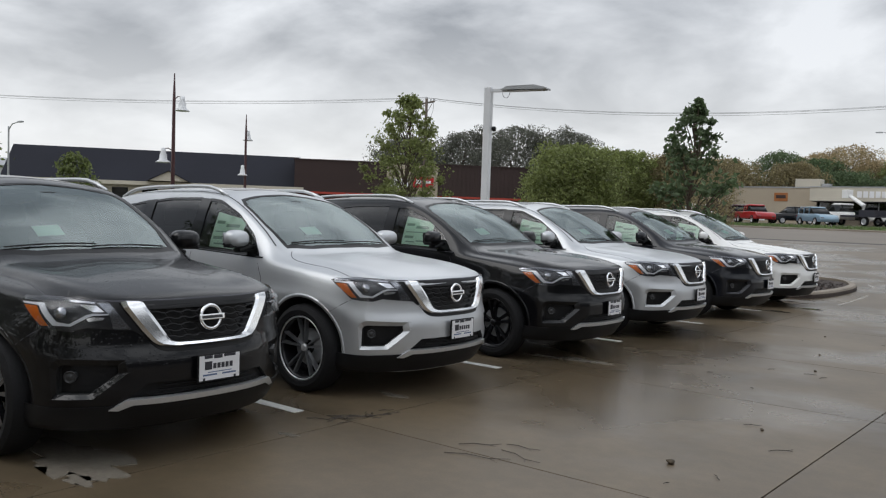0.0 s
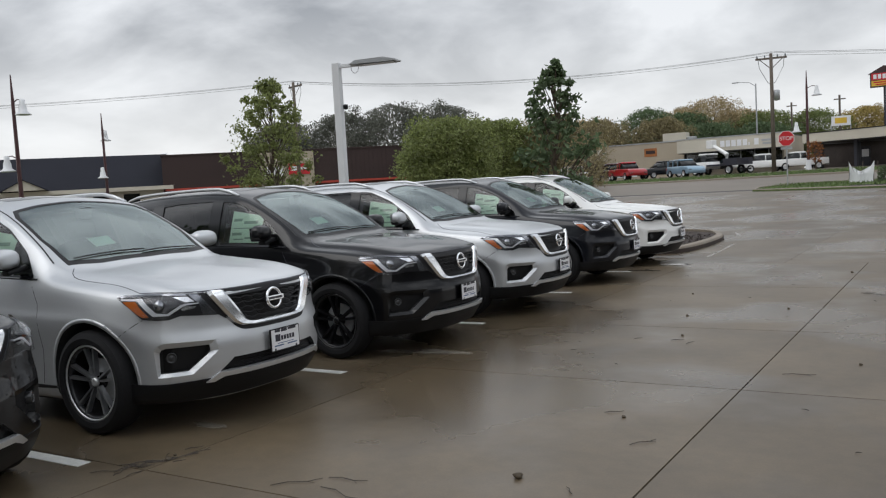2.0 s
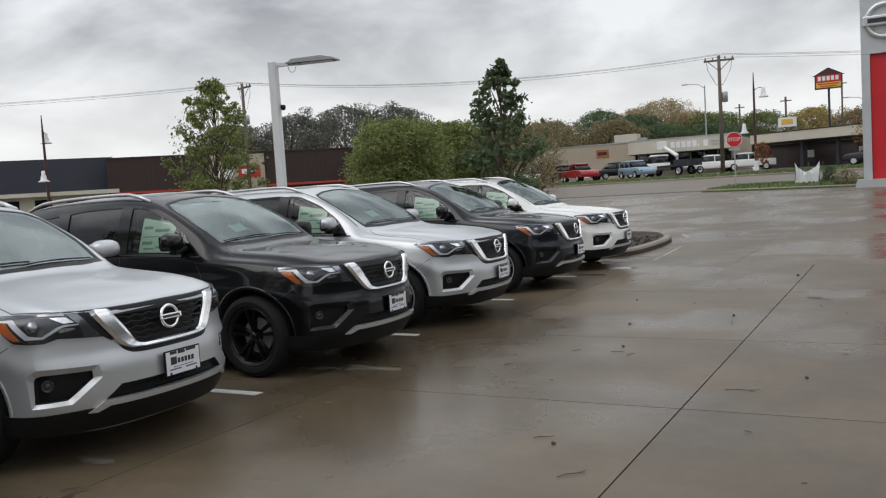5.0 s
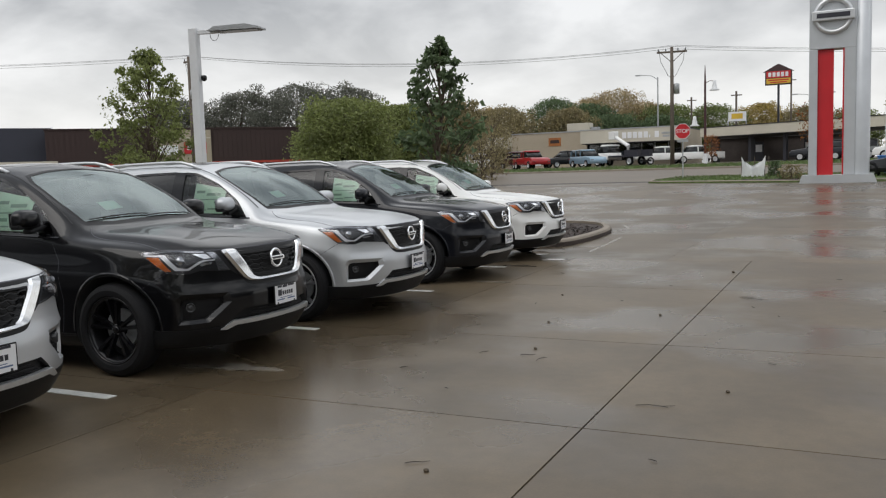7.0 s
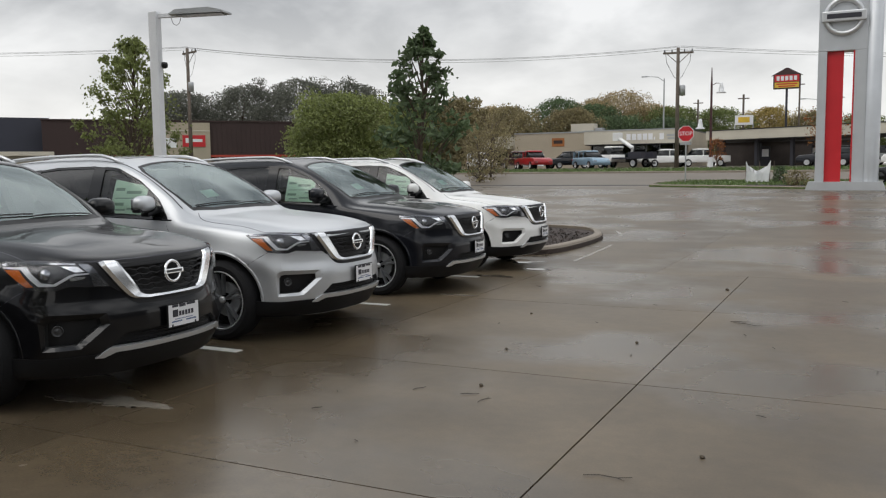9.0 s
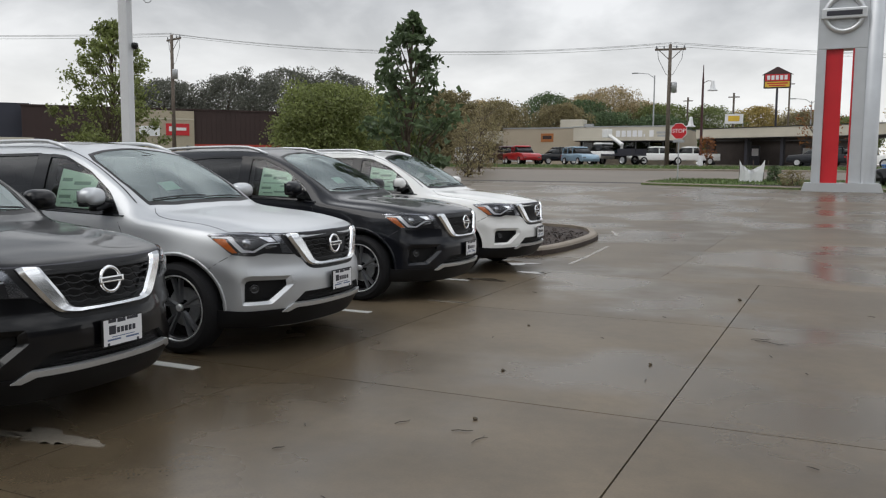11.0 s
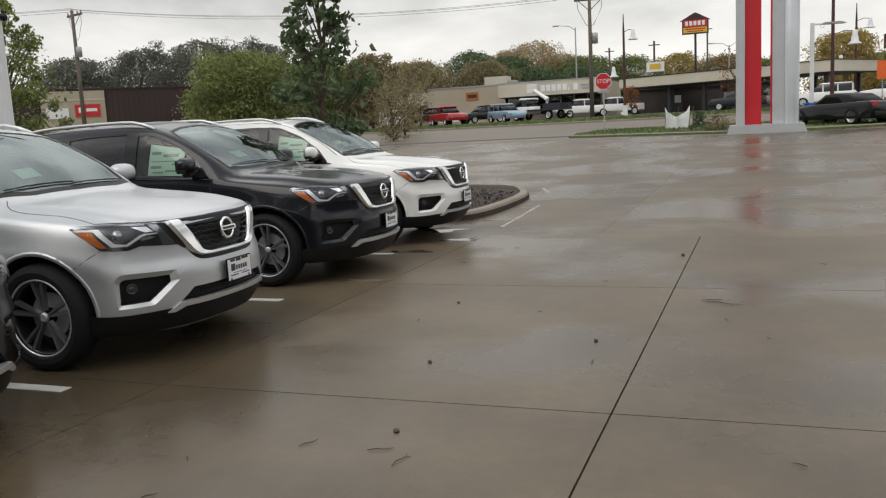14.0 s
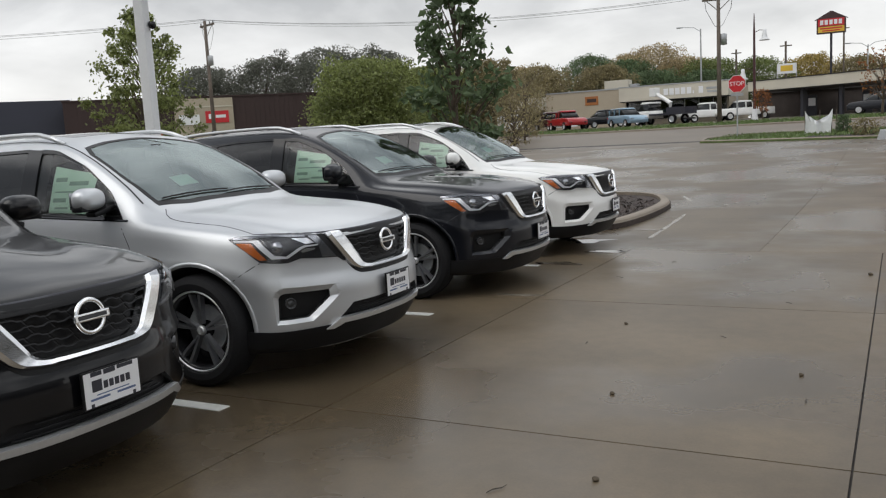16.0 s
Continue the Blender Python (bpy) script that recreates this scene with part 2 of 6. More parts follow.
def mesh_of(bm, name, smooth=False):
    me = bpy.data.meshes.new(name)
    bm.normal_update()
    bm.to_mesh(me)
    bm.free()
    if smooth:
        me.polygons.foreach_set("use_smooth", [True] * len(me.polygons))
    return me


def part(name, bm, material, parent=None, label="", smooth=False):
    """One mesh object, under its thing or part."""
    me = mesh_of(bm, name, smooth)
    me.materials.append(material)
    ob = new(name, me)
    ob.parent = parent
    if label:
        ob["label"] = label
    return ob


def thing(name, at, label, category, group="", turn=0.0, kind=""):
    ob = new(name)
    ob.empty_display_size = 0.2
    ob.matrix_basis = pose(*at, 0, 0, turn)
    return tagged(ob, label, category, group, kind)


def box(bm, x0, x1, y0, y1, z0, z1, bevel=0.0, m=None):
    made = bmesh.ops.create_cube(bm, size=1)["verts"]
    bmesh.ops.transform(bm, matrix=Matrix.Translation(((x0 + x1) / 2, (y0 + y1) / 2, (z0 + z1) / 2)) @ Matrix.Diagonal((x1 - x0, y1 - y0, z1 - z0, 1)), verts=made)
    if bevel:
        edges = list({ed for v in made for ed in v.link_edges})
        r = bmesh.ops.bevel(bm, geom=edges, offset=bevel, segments=2, affect="EDGES", profile=0.6)
        made = list({v for f in r["faces"] for v in f.verts} | {v for v in made if v.is_valid})
    if m is not None:
        bmesh.ops.transform(bm, matrix=m, verts=[v for v in made if v.is_valid])
    return bm


def boxes(*specs, bevel=0.0):
    bm = bmesh.new()
    for s in specs:
        box(bm, *s, bevel=bevel)
    return bm


def tube(bm, points, radii, sides=8, cap=True):
    """A tapered tube along points."""
    pts = [Vector([float(c) for c in p]) for p in points]
    rings = []
    for i, p in enumerate(pts):
        d = (pts[min(i + 1, len(pts) - 1)] - pts[max(i - 1, 0)]).normalized()
        a = d.cross(Vector((0, 0, 1)) if abs(d.z) < 0.9 else Vector((1, 0, 0))).normalized()
        b = d.cross(a)
        r = float(radii[i] if hasattr(radii, "__len__") else radii)
        rings.append([bm.verts.new(p + r * (math.cos(2 * math.pi * k / sides) * a + math.sin(2 * math.pi * k / sides) * b)) for k in range(sides)])
    for q, s in zip(rings, rings[1:]):
        for k in range(sides):
            bm.faces.new((q[k], s[k], s[(k + 1) % sides], q[(k + 1) % sides]))
    if cap:
        bm.faces.new(rings[0])
        bm.faces.new(rings[-1][::-1])
    return bm


def lathe(bm, profile, sides=24, m=None):
    """Turns (radius, height) points round z."""
    rings = []
    for r, z in profile:
        ring = [bm.verts.new((r * math.cos(2 * math.pi * k / sides), r * math.sin(2 * math.pi * k / sides), z)) for k in range(sides)]
        if m is not None:
            for v in ring:
                v.co = m @ v.co
        rings.append(ring)
    for q, s in zip(rings, rings[1:]):
        for k in range(sides):
            bm.faces.new((q[k], q[(k + 1) % sides], s[(k + 1) % sides], s[k]))
    return bm


def prism(bm, outline, y0, y1, m=None):
    """An outline in x, z, pulled along y."""
    a = [bm.verts.new((x, y0, z)) for x, z in outline]
    b = [bm.verts.new((x, y1, z)) for x, z in outline]
    bm.faces.new(a)
    bm.faces.new(b[::-1])
    for k in range(len(a)):
        j = (k + 1) % len(a)
        bm.faces.new((a[k], b[k], b[j], a[j]))
    bmesh.ops.recalc_face_normals(bm, faces=bm.faces)
    if m is not None:
        bmesh.ops.transform(bm, matrix=m, verts=a + b)
    return bm


def smooth_line(points):
    """A monotone cubic through (x, y) points, as a function."""
    x, y = np.array(points, float).T
    h = np.diff(x)
    s = np.diff(y) / h
    d = np.zeros(len(x))
    d[0], d[-1] = s[0], s[-1]
    for k in range(1, len(x) - 1):
        d[k] = 0 if s[k - 1] * s[k] <= 0 else (h[k - 1] + h[k]) * 3 / ((2 * h[k] + h[k - 1]) / s[k - 1] + (h[k] + 2 * h[k - 1]) / s[k])

    def f(v):
        v = float(min(max(v, x[0]), x[-1]))
        k = int(min(np.searchsorted(x, v, side="right") - 1, len(h) - 1))
        t = (v - x[k]) / h[k]
        return (1 + 2 * t) * (1 - t) ** 2 * y[k] + t * (1 - t) ** 2 * h[k] * d[k] + t * t * (3 - 2 * t) * y[k + 1] + t * t * (t - 1) * h[k] * d[k + 1]
    return f


# the height of the ground, which climbs gently to the street
land = smooth_line([(-400, 0), (22, 0), (30, 0.20), (41, 0.61), (48, 0.74), (64, 1.14), (76, 1.38), (92, 1.50), (130, 1.7), (900, 1.8)])

# ---- ground ----


def sheet(name, xs, ys, lift, material, label, kind="structure", category=""):
    bm = bmesh.new()
    grid = [[bm.verts.new((x, y, land(y) + lift)) for x in xs] for y in ys]
    for a, b in zip(grid, grid[1:]):
        for k in range(len(xs) - 1):
            bm.faces.new((a[k], a[k + 1], b[k + 1], b[k]))
    return tagged(part(name, bm, material), label, category or name, kind=kind)


def outline_slab(name, outline, top, low, material, parent=None, label=""):
    """A flat piece with an outline in x and y, its top and foot following the land."""
    bm = bmesh.new()
    up = [bm.verts.new((x, y, land(y) + top)) for x, y in outline]
    dn = [bm.verts.new((x, y, land(y) + low)) for x, y in outline]
    f = bm.faces.new(up)
    bmesh.ops.triangulate(bm, faces=[f])
    for k in range(len(up)):
        j = (k + 1) % len(up)
        bm.faces.new((dn[k], dn[j], up[j], up[k]))
    bmesh.ops.recalc_face_normals(bm, faces=bm.faces)
    return part(name, bm, material, parent, label)


def kerb(name, line, width, height, parent=None, closed=True):
    """A kerb with a rounded front edge along a line; the road lies to the line's right."""
    bm = bmesh.new()
    prof = [(0.0, -0.05), (0.01, height * 0.55), (0.03, height * 0.88), (0.065, height), (width, height), (width, height - 0.06)]
    n = len(line)
    rows = []
    for k in range(n):
        a, b = Vector(line[k - 1 if closed or k else 0]), Vector(line[(k + 1) % n if closed else min(k + 1, n - 1)])
        t = (b - a).normalized()
        s = Vector((-t.y, t.x))
        x, y = line[k]
        rows.append([bm.verts.new((x + s.x * o, y + s.y * o, land(y) + z)) for o, z in prof])
    pairs = list(zip(rows, rows[1:] + rows[:1])) if closed else list(zip(rows, rows[1:]))
    for a, b in pairs:
        for k in range(len(prof) - 1):
            bm.faces.new((a[k], b[k], b[k + 1], a[k + 1]))
    bmesh.ops.recalc_face_normals(bm, faces=bm.faces)
    return part(name, bm, KERB, parent, smooth=False)


def curve_line(points, n=6):
    """A closed smooth line through points."""
    out = []
    m = len(points)
    for k in range(m):
        a, b, c, d = (Vector(points[(k + j) % m]) for j in (-1, 0, 1, 2))
        for j in range(n):
            t = j / n
            out.append(tuple(0.5 * (2 * b + (c - a) * t + (2 * a - 5 * b + 4 * c - d) * t * t + (3 * b - a - 3 * c + d) * t ** 3)))
    return out


steps = list(range(20, 140, 3))
sheet("ground", [-2500, -600, -100, 0, 100, 600, 2500], [-900, -200, -60, 0] + steps + [200, 500, 2500], -0.12, FIELD, "green and brown open ground that runs to the horizon", category="ground")
sheet("street", [-120, -60, -20, 20, 60, 120], list(range(44, 66, 2)), -0.03, ASPHALT, "wet grey street beyond the dealership lot", category="road")
sheet("forecourt", [-120, -60, -20, 20, 60], list(range(74, 112, 3)), -0.02, ASPHALT, "wet grey forecourt before the shop", category="pavement")
verge = sheet("verge", [-70, -40, -20, 0, 20, 60], list(range(64, 76, 2)), 0.03, GRASS, "strip of green grass along the street", category="grass")
pts = [(x, 64.0) for x in range(-70, 61, 5)]
kerb("verge_kerb", pts, 0.18, 0.10, verge, False)
# blades of the verge and the island, too fine to count
rng = np.random.default_rng(5)


def blades(name, n, x0, x1, y0, y1, lift, size, inside=None):
    verts, faces = [], []
    while len(faces) < n:
        x, y = rng.uniform(x0, x1), rng.uniform(y0, y1)
        if inside and not inside(x, y):
            continue
        a, h, w = rng.uniform(0, 6.28), size * rng.uniform(0.5, 1.2), size * 0.22
        z = land(y) + lift
        dx, dy = math.cos(a) * w, math.sin(a) * w
        k = len(verts)
        verts += [(x - dx, y - dy, z), (x + dx, y + dy, z), (x + rng.normal() * size * 0.4, y + rng.normal() * size * 0.4, z + h)]
        faces.append((k, k + 1, k + 2))
    me = bpy.data.meshes.new(name)
    me.from_pydata(verts, [], faces)
    me.materials.append(GRASS_BLADE)
    return tagged(new(name, me), "short green mown grass with brown patches", "grass", kind="stuff")


GRASS_BLADE = mat("grass_blade", (0.10, 0.15, 0.04), 0.6, grain=0.3, scale=3, wear=0.3, wear_scale=0.5, leaf=0.35)
blades("verge_grass", 16000, -40, 25, 64.3, 74, 0.03, 0.16)

# the bed under the lot's slabs shows in the joints
bed = sheet("lot_bed", [-40, -12, 0, 12, 60], [-30, 0] + list(range(22, 48, 2)), -0.016, mat("joint_filler", (0.035, 0.03, 0.026), 0.7, grain=0.2), "dark filled joints between the slabs of the lot", category="lot")
# ---- the sport utility vehicles: x forward from the nose, y to the car's left, z up ----
from mathutils.bvhtree import BVHTree

LENGTH, AXLE_F, AXLE_R, TYRE = 5.04, 0.97, 3.87, 0.385
top_mid = smooth_line([(0, 0.985), (0.03, 1.025), (0.2, 1.07), (0.7, 1.135), (1.15, 1.175), (1.32, 1.19), (1.40, 1.235), (1.75, 1.45), (2.06, 1.615), (2.3, 1.71), (2.5, 1.755), (2.9, 1.79), (3.6, 1.785), (4.3, 1.745), (4.66, 1.68), (4.9, 1.25), (5.04, 1.02)])
top_edge = smooth_line([(0, 0.96), (0.03, 0.995), (0.2, 1.035), (0.7, 1.095), (1.15, 1.125), (1.36, 1.145), (1.75, 1.37), (2.06, 1.535), (2.3, 1.635), (2.5, 1.685), (2.9, 1.715), (3.6, 1.705), (4.6, 1.62), (4.9, 1.2), (5.04, 1.0)])
top_half = smooth_line([(0, 0.72), (0.3, 0.735), (0.9, 0.76), (1.3, 0.79), (1.75, 0.765), (2.06, 0.73), (2.5, 0.69), (3.6, 0.66), (4.6, 0.60), (5.04, 0.62)])
belt_up = smooth_line([(0, 0.92), (0.15, 0.965), (0.5, 1.01), (1.2, 1.08), (1.75, 1.12), (2.8, 1.16), (3.8, 1.20), (4.6, 1.22), (5.04, 0.95)])
belt_half = smooth_line([(0, 0.835), (0.5, 0.865), (1.2, 0.905), (2.8, 0.905), (3.8, 0.89), (4.6, 0.85), (5.04, 0.80)])
side_up = smooth_line([(0, 0.74), (0.9, 0.84), (1.7, 0.86), (4.2, 0.90), (5.04, 0.85)])
side_half = smooth_line([(0, 0.885), (0.3, 0.925), (0.97, 0.972), (1.6, 0.962), (3.2, 0.962), (3.87, 0.975), (4.5, 0.95), (5.04, 0.88)])
floor_up = smooth_line([(0, 0.235), (0.6, 0.215), (1.5, 0.20), (3.4, 0.20), (4.4, 0.26), (5.04, 0.36)])
rake = smooth_line([(0.2, 0.15), (0.30, 0.07), (0.38, 0.02), (0.50, 0.0), (0.62, 0.0), (0.68, 0.012), (0.75, 0.035), (0.95, 0.055), (1.02, 0.07), (1.15, 0.10)])


def section(u):
    """Half of the body's outline at u metres behind the nose, from the sill's middle to the roof's."""
    y, z, s = side_half(u), floor_up(u), side_up(u)
    yb, zb, ye, ze, zc = belt_half(u), belt_up(u), top_half(u), top_edge(u), top_mid(u)
    key = [(0, z), (y - 0.20, z), (y - 0.055, z + 0.035), (y - 0.030, 0.46), (y - 0.022, 0.60), (y, s - 0.03), (y - 0.018, s + 0.05), (yb, zb), (ye + 0.02, ze - 0.018), (ye - 0.05, ze + 0.02), (ye * 0.55, zc - (zc - ze) * 0.28), (0, zc)]
    pts = []
    for k in range(len(key) - 1):
        a, b, c, d = (Vector(key[max(0, min(len(key) - 1, k + j))]) for j in (-1, 0, 1, 2))
        if k == 0:
            a = Vector((-b.x if b.x else -c.x, b.y))
        if k == len(key) - 2:
            d = Vector((-b.x, b.y))
        lab, lbc, lcd = (max((q - p).length, 1e-4) ** 0.5 for p, q in ((a, b), (b, c), (c, d)))
        m1 = (c - b) + lbc * ((b - a) / lab - (c - a) / (lab + lbc))
        m2 = (c - b) + lbc * ((d - c) / lcd - (d - b) / (lbc + lcd))
        for j in range(4):
            t = j / 4
            pts.append(b * (2 * t ** 3 - 3 * t * t + 1) + m1 * (t ** 3 - 2 * t * t + t) + c * (3 * t * t - 2 * t ** 3) + m2 * (t ** 3 - t * t))
    pts.append(Vector(key[-1]))
    return pts


def bowed(u, y, z):
    """The nose is swept back at its corners and raked; so is the tail, a little."""
    q = min(abs(y) / 0.97, 1.0)
    u2 = u + (0.50 * q ** 2.7) * max(0.0, 1 - u / 1.55) ** 2.2 + rake(z) * max(0.0, 1 - u / 0.7) ** 2
    u2 -= 0.22 * q ** 2.6 * max(0.0, (u - 4.0) / 1.04) ** 2
    return Vector((-u2, y, z))


def body_shell():
    us = [0, 0.006, 0.02, 0.045, 0.08, 0.13, 0.19, 0.26] + [0.34 + 0.09 * k for k in range(50)] + [4.84, 4.91, 4.96, 5.0, 5.025, 5.04]
    bm = bmesh.new()
    rings = []
    for u in us:
        pinch = 1 - 0.075 * max(0.0, 1 - u / 0.13) ** 2.2 - 0.06 * max(0.0, (u - 4.9) / 0.14) ** 2
        half = [(p.x * pinch, p.y) for p in section(u)]
        ring = [bm.verts.new(bowed(u, y, z)) for y, z in half]
        left = [bm.verts.new(bowed(u, -y, z)) for y, z in half[1:-1]]
        rings.append((ring, [ring[0]] + left + [ring[-1]], half))
    for (a, b, _), (c, d, _) in zip(rings, rings[1:]):
        for k in range(len(a) - 1):
            bm.faces.new((a[k], a[k + 1], c[k + 1], c[k]))
            bm.faces.new((b[k], d[k], d[k + 1], b[k + 1]))
    for u, (ring, left, half) in ((us[0], rings[0]), (us[-1], rings[-1])):
        rows = []
        n = 30
        for k in range(1, len(ring) - 1):
            y, z = half[k]
            rows.append([ring[k]] + [bm.verts.new(bowed(u, y * (1 - 2 * j / n), z)) for j in range(1, n)] + [left[k]])
        for p, q in zip(rows, rows[1:]):
            for j in range(n):
                bm.faces.new((p[j], p[j + 1], q[j + 1], q[j]))
        bm.faces.new([ring[0]] + rows[0])
        bm.faces.new(rows[-1] + [ring[-1]])
    bmesh.ops.recalc_face_normals(bm, faces=bm.faces)
    return bm


SHELL = body_shell()
TREE = BVHTree.FromBMesh(SHELL)
SHELL_MESH = mesh_of(SHELL, "body_solid", True)


def reach(mode, a, b):
    """A point of the shell and its normal. side: u, height on the right flank; nose: degrees round from straight ahead (to the right), height; top: u, y."""
    if mode == "side":
        o, d = Vector((-a, 0, b)), Vector((0, -1, 0))
    elif mode == "nose":
        o, d = Vector((-1.0, 0, b)), Vector((math.cos(radians(a)), -math.sin(radians(a)), 0))
    else:
        o, d = Vector((-a, b, 0.6)), Vector((0, 0, 1))
    hit = TREE.ray_cast(o, d)
    if hit[0] is None:
        return o + d * 0.9, d
    n = hit[1] if hit[1].dot(d) > 0 else -hit[1]
    return hit[0], n


def cut_polygon(outline, step_x, step_y):
    """A flat polygon cut into a grid that keeps its outline."""
    bm = bmesh.new()
    f = bm.faces.new([bm.verts.new((x, y, 0)) for x, y in outline])
    bmesh.ops.triangulate(bm, faces=[f])
    xs, ys = [p[0] for p in outline], [p[1] for p in outline]
    for axis, lo, hi, step in ((0, min(xs), max(xs), step_x), (1, min(ys), max(ys), step_y)):
        n = max(1, int((hi - lo) / step))
        for k in range(1, n):
            co, no = [0, 0, 0], [0, 0, 0]
            co[axis], no[axis] = lo + (hi - lo) * k / n + 1e-5, 1
            bmesh.ops.bisect_plane(bm, geom=bm.verts[:] + bm.edges[:] + bm.faces[:], dist=1e-6, plane_co=co, plane_no=no)
    return bm


def rounded(outline, r, seg=3):
    """The outline with its corners rounded, r measured along the edges."""
    out = []
    n = len(outline)
    for k in range(n):
        p, a, b = Vector(outline[k]), Vector(outline[k - 1]), Vector(outline[(k + 1) % n])
        ra, rb = min(r, (a - p).length * 0.45), min(r, (b - p).length * 0.45)
        s, e2 = p + (a - p).normalized() * ra, p + (b - p).normalized() * rb
        for j in range(seg + 1):
            t = j / seg
            out.append(tuple(s * (1 - t) ** 2 + p * 2 * t * (1 - t) + e2 * t * t))
    return out


def skin(mode, outline, lift=0.004, deep=0.012, step=None, flip=1):
    """A panel that follows the shell: lifted by lift, with edges that go deep into it."""
    sx, sy = step or {"side": (0.10, 0.06), "nose": (1.5, 0.03), "top": (0.08, 0.08)}[mode]
    flat = cut_polygon(outline, sx, sy)
    flat.verts.index_update()
    into = bmesh.new()
    made = []
    for v in flat.verts:
        p, n = reach(mode, v.co.x, v.co.y)
        p, q = p + n * lift, p - n * deep
        made.append((into.verts.new((p.x, p.y * flip, p.z)), Vector((q.x, q.y * flip, q.z)), Vector((n.x, n.y * flip, n.z))))
    for f in flat.faces:
        g = into.faces.new([made[v.index][0] for v in f.verts])
        g.normal_update()
        if g.normal.dot(made[f.verts[0].index][2]) < 0:
            g.normal_flip()
    if deep:
        low = {}
        for ed in flat.edges:
            if len(ed.link_faces) == 1:
                i, j = (v.index for v in ed.verts)
                for k in (i, j):
                    if k not in low:
                        low[k] = into.verts.new(made[k][1])
                into.faces.new((made[i][0], made[j][0], low[j], low[i]))
    flat.free()
    return into


def panel(name, mode, outline, material, parent, lift=0.004, deep=0.012, label="", step=None, flip=1, smooth=True):
    ob = part(name, skin(mode, outline, lift, deep, step, flip), material, parent, label, smooth)
    ob.data.set_sharp_from_angle(angle=radians(40))
    return ob


def pair(name, mode, outline, material, parent, lift=0.004, deep=0.012, label="", step=None):
    """The panel on the right flank, and its fellow on the left."""
    return [panel(name, mode, outline, material, parent, lift, deep, label, step, f) for f in (1, -1)]


def band(mode, line, width, lift=0.001):
    """A narrow strip along a line on the shell, for shut lines and trim."""
    bm = bmesh.new()
    pts = []
    for (a0, b0), (a1, b1) in zip(line, line[1:]):
        n = max(2, int(math.hypot((a1 - a0) * (0.02 if mode == "nose" else 1), b1 - b0) / 0.05))
        pts += [(a0 + (a1 - a0) * k / n, b0 + (b1 - b0) * k / n) for k in range(n)]
    pts.append(line[-1])
    on = [reach(mode, *p) for p in pts]
    last = None
    for k, (p, n) in enumerate(on):
        t = (on[min(k + 1, len(on) - 1)][0] - on[max(k - 1, 0)][0]).normalized()
        s = n.cross(t).normalized() * width / 2
        now = [bm.verts.new(p + s + n * lift * 0.3), bm.verts.new(p + n * lift), bm.verts.new(p - s + n * lift * 0.3)]
        if last:
            for j in (0, 1):
                f = bm.faces.new((last[j], last[j + 1], now[j + 1], now[j]))
                f.normal_update()
                if f.normal.dot(n) < 0:
                    f.normal_flip()
        last = now
    return bm


def mirrored(bm):
    m = bm.copy()
    bmesh.ops.scale(m, vec=(1, -1, 1), verts=m.verts)
    bmesh.ops.reverse_faces(m, faces=m.faces)
    return m


def strip_pair(name, mode, line, width, material, parent, lift=0.001, label=""):
    bm = band(mode, line, width, lift)
    other = mirrored(bm)
    return part(name, bm, material, parent, label), part(name, other, material, parent, label)


# outlines on the flank: the glass of the front door, the rear door and the quarter
FRONT_GLASS = [(1.64, 1.155), (2.60, 1.185), (2.62, 1.635), (2.42, 1.62), (2.10, 1.505), (1.82, 1.34)]
REAR_GLASS = [(2.71, 1.190), (3.52, 1.225), (3.60, 1.605), (3.30, 1.635), (2.73, 1.645)]
QUARTER_GLASS = [(3.66, 1.235), (4.28, 1.275), (4.42, 1.39), (4.30, 1.53), (3.73, 1.60)]
WINDSCREEN = [(1.47, -0.70), (1.40, -0.45), (1.375, 0.0), (1.40, 0.45), (1.47, 0.70), (1.80, 0.705), (2.16, 0.665), (2.28, 0.61), (2.34, 0.37), (2.36, 0.0), (2.34, -0.37), (2.28, -0.61), (2.16, -0.665), (1.80, -0.705)]
SUNROOF = [(2.60, -0.42), (2.60, 0.42), (3.25, 0.42), (3.25, -0.42)]


# openings of the nose, in degrees round from straight ahead and height
GRILLE_HOLE = [(-26.3, 0.964), (-18.83, 0.7752), (-15.47, 0.7531), (15.53, 0.7533), (18.87, 0.7754), (26.3, 0.964)]
INTAKE_HOLE = [(-30.5, 0.428), (-24.0, 0.522), (24.0, 0.522), (30.5, 0.428)]
FOG_RIM = [(54.4, 0.622), (53.0, 0.660), (50.3, 0.677), (31.0, 0.667), (30.2, 0.590), (40.6, 0.440), (53.6, 0.434)]
FOG_HOLE = [(52.2, 0.606), (51.4, 0.628), (49.8, 0.637), (33.6, 0.634), (33.4, 0.585), (42.0, 0.464), (52.4, 0.458)]


def finely(outline, n=8):
    """The closed outline with n points to each side."""
    return [tuple(Vector(a).lerp(Vector(b), j / n)) for a, b in zip(outline, outline[1:] + outline[:1]) for j in range(n)]


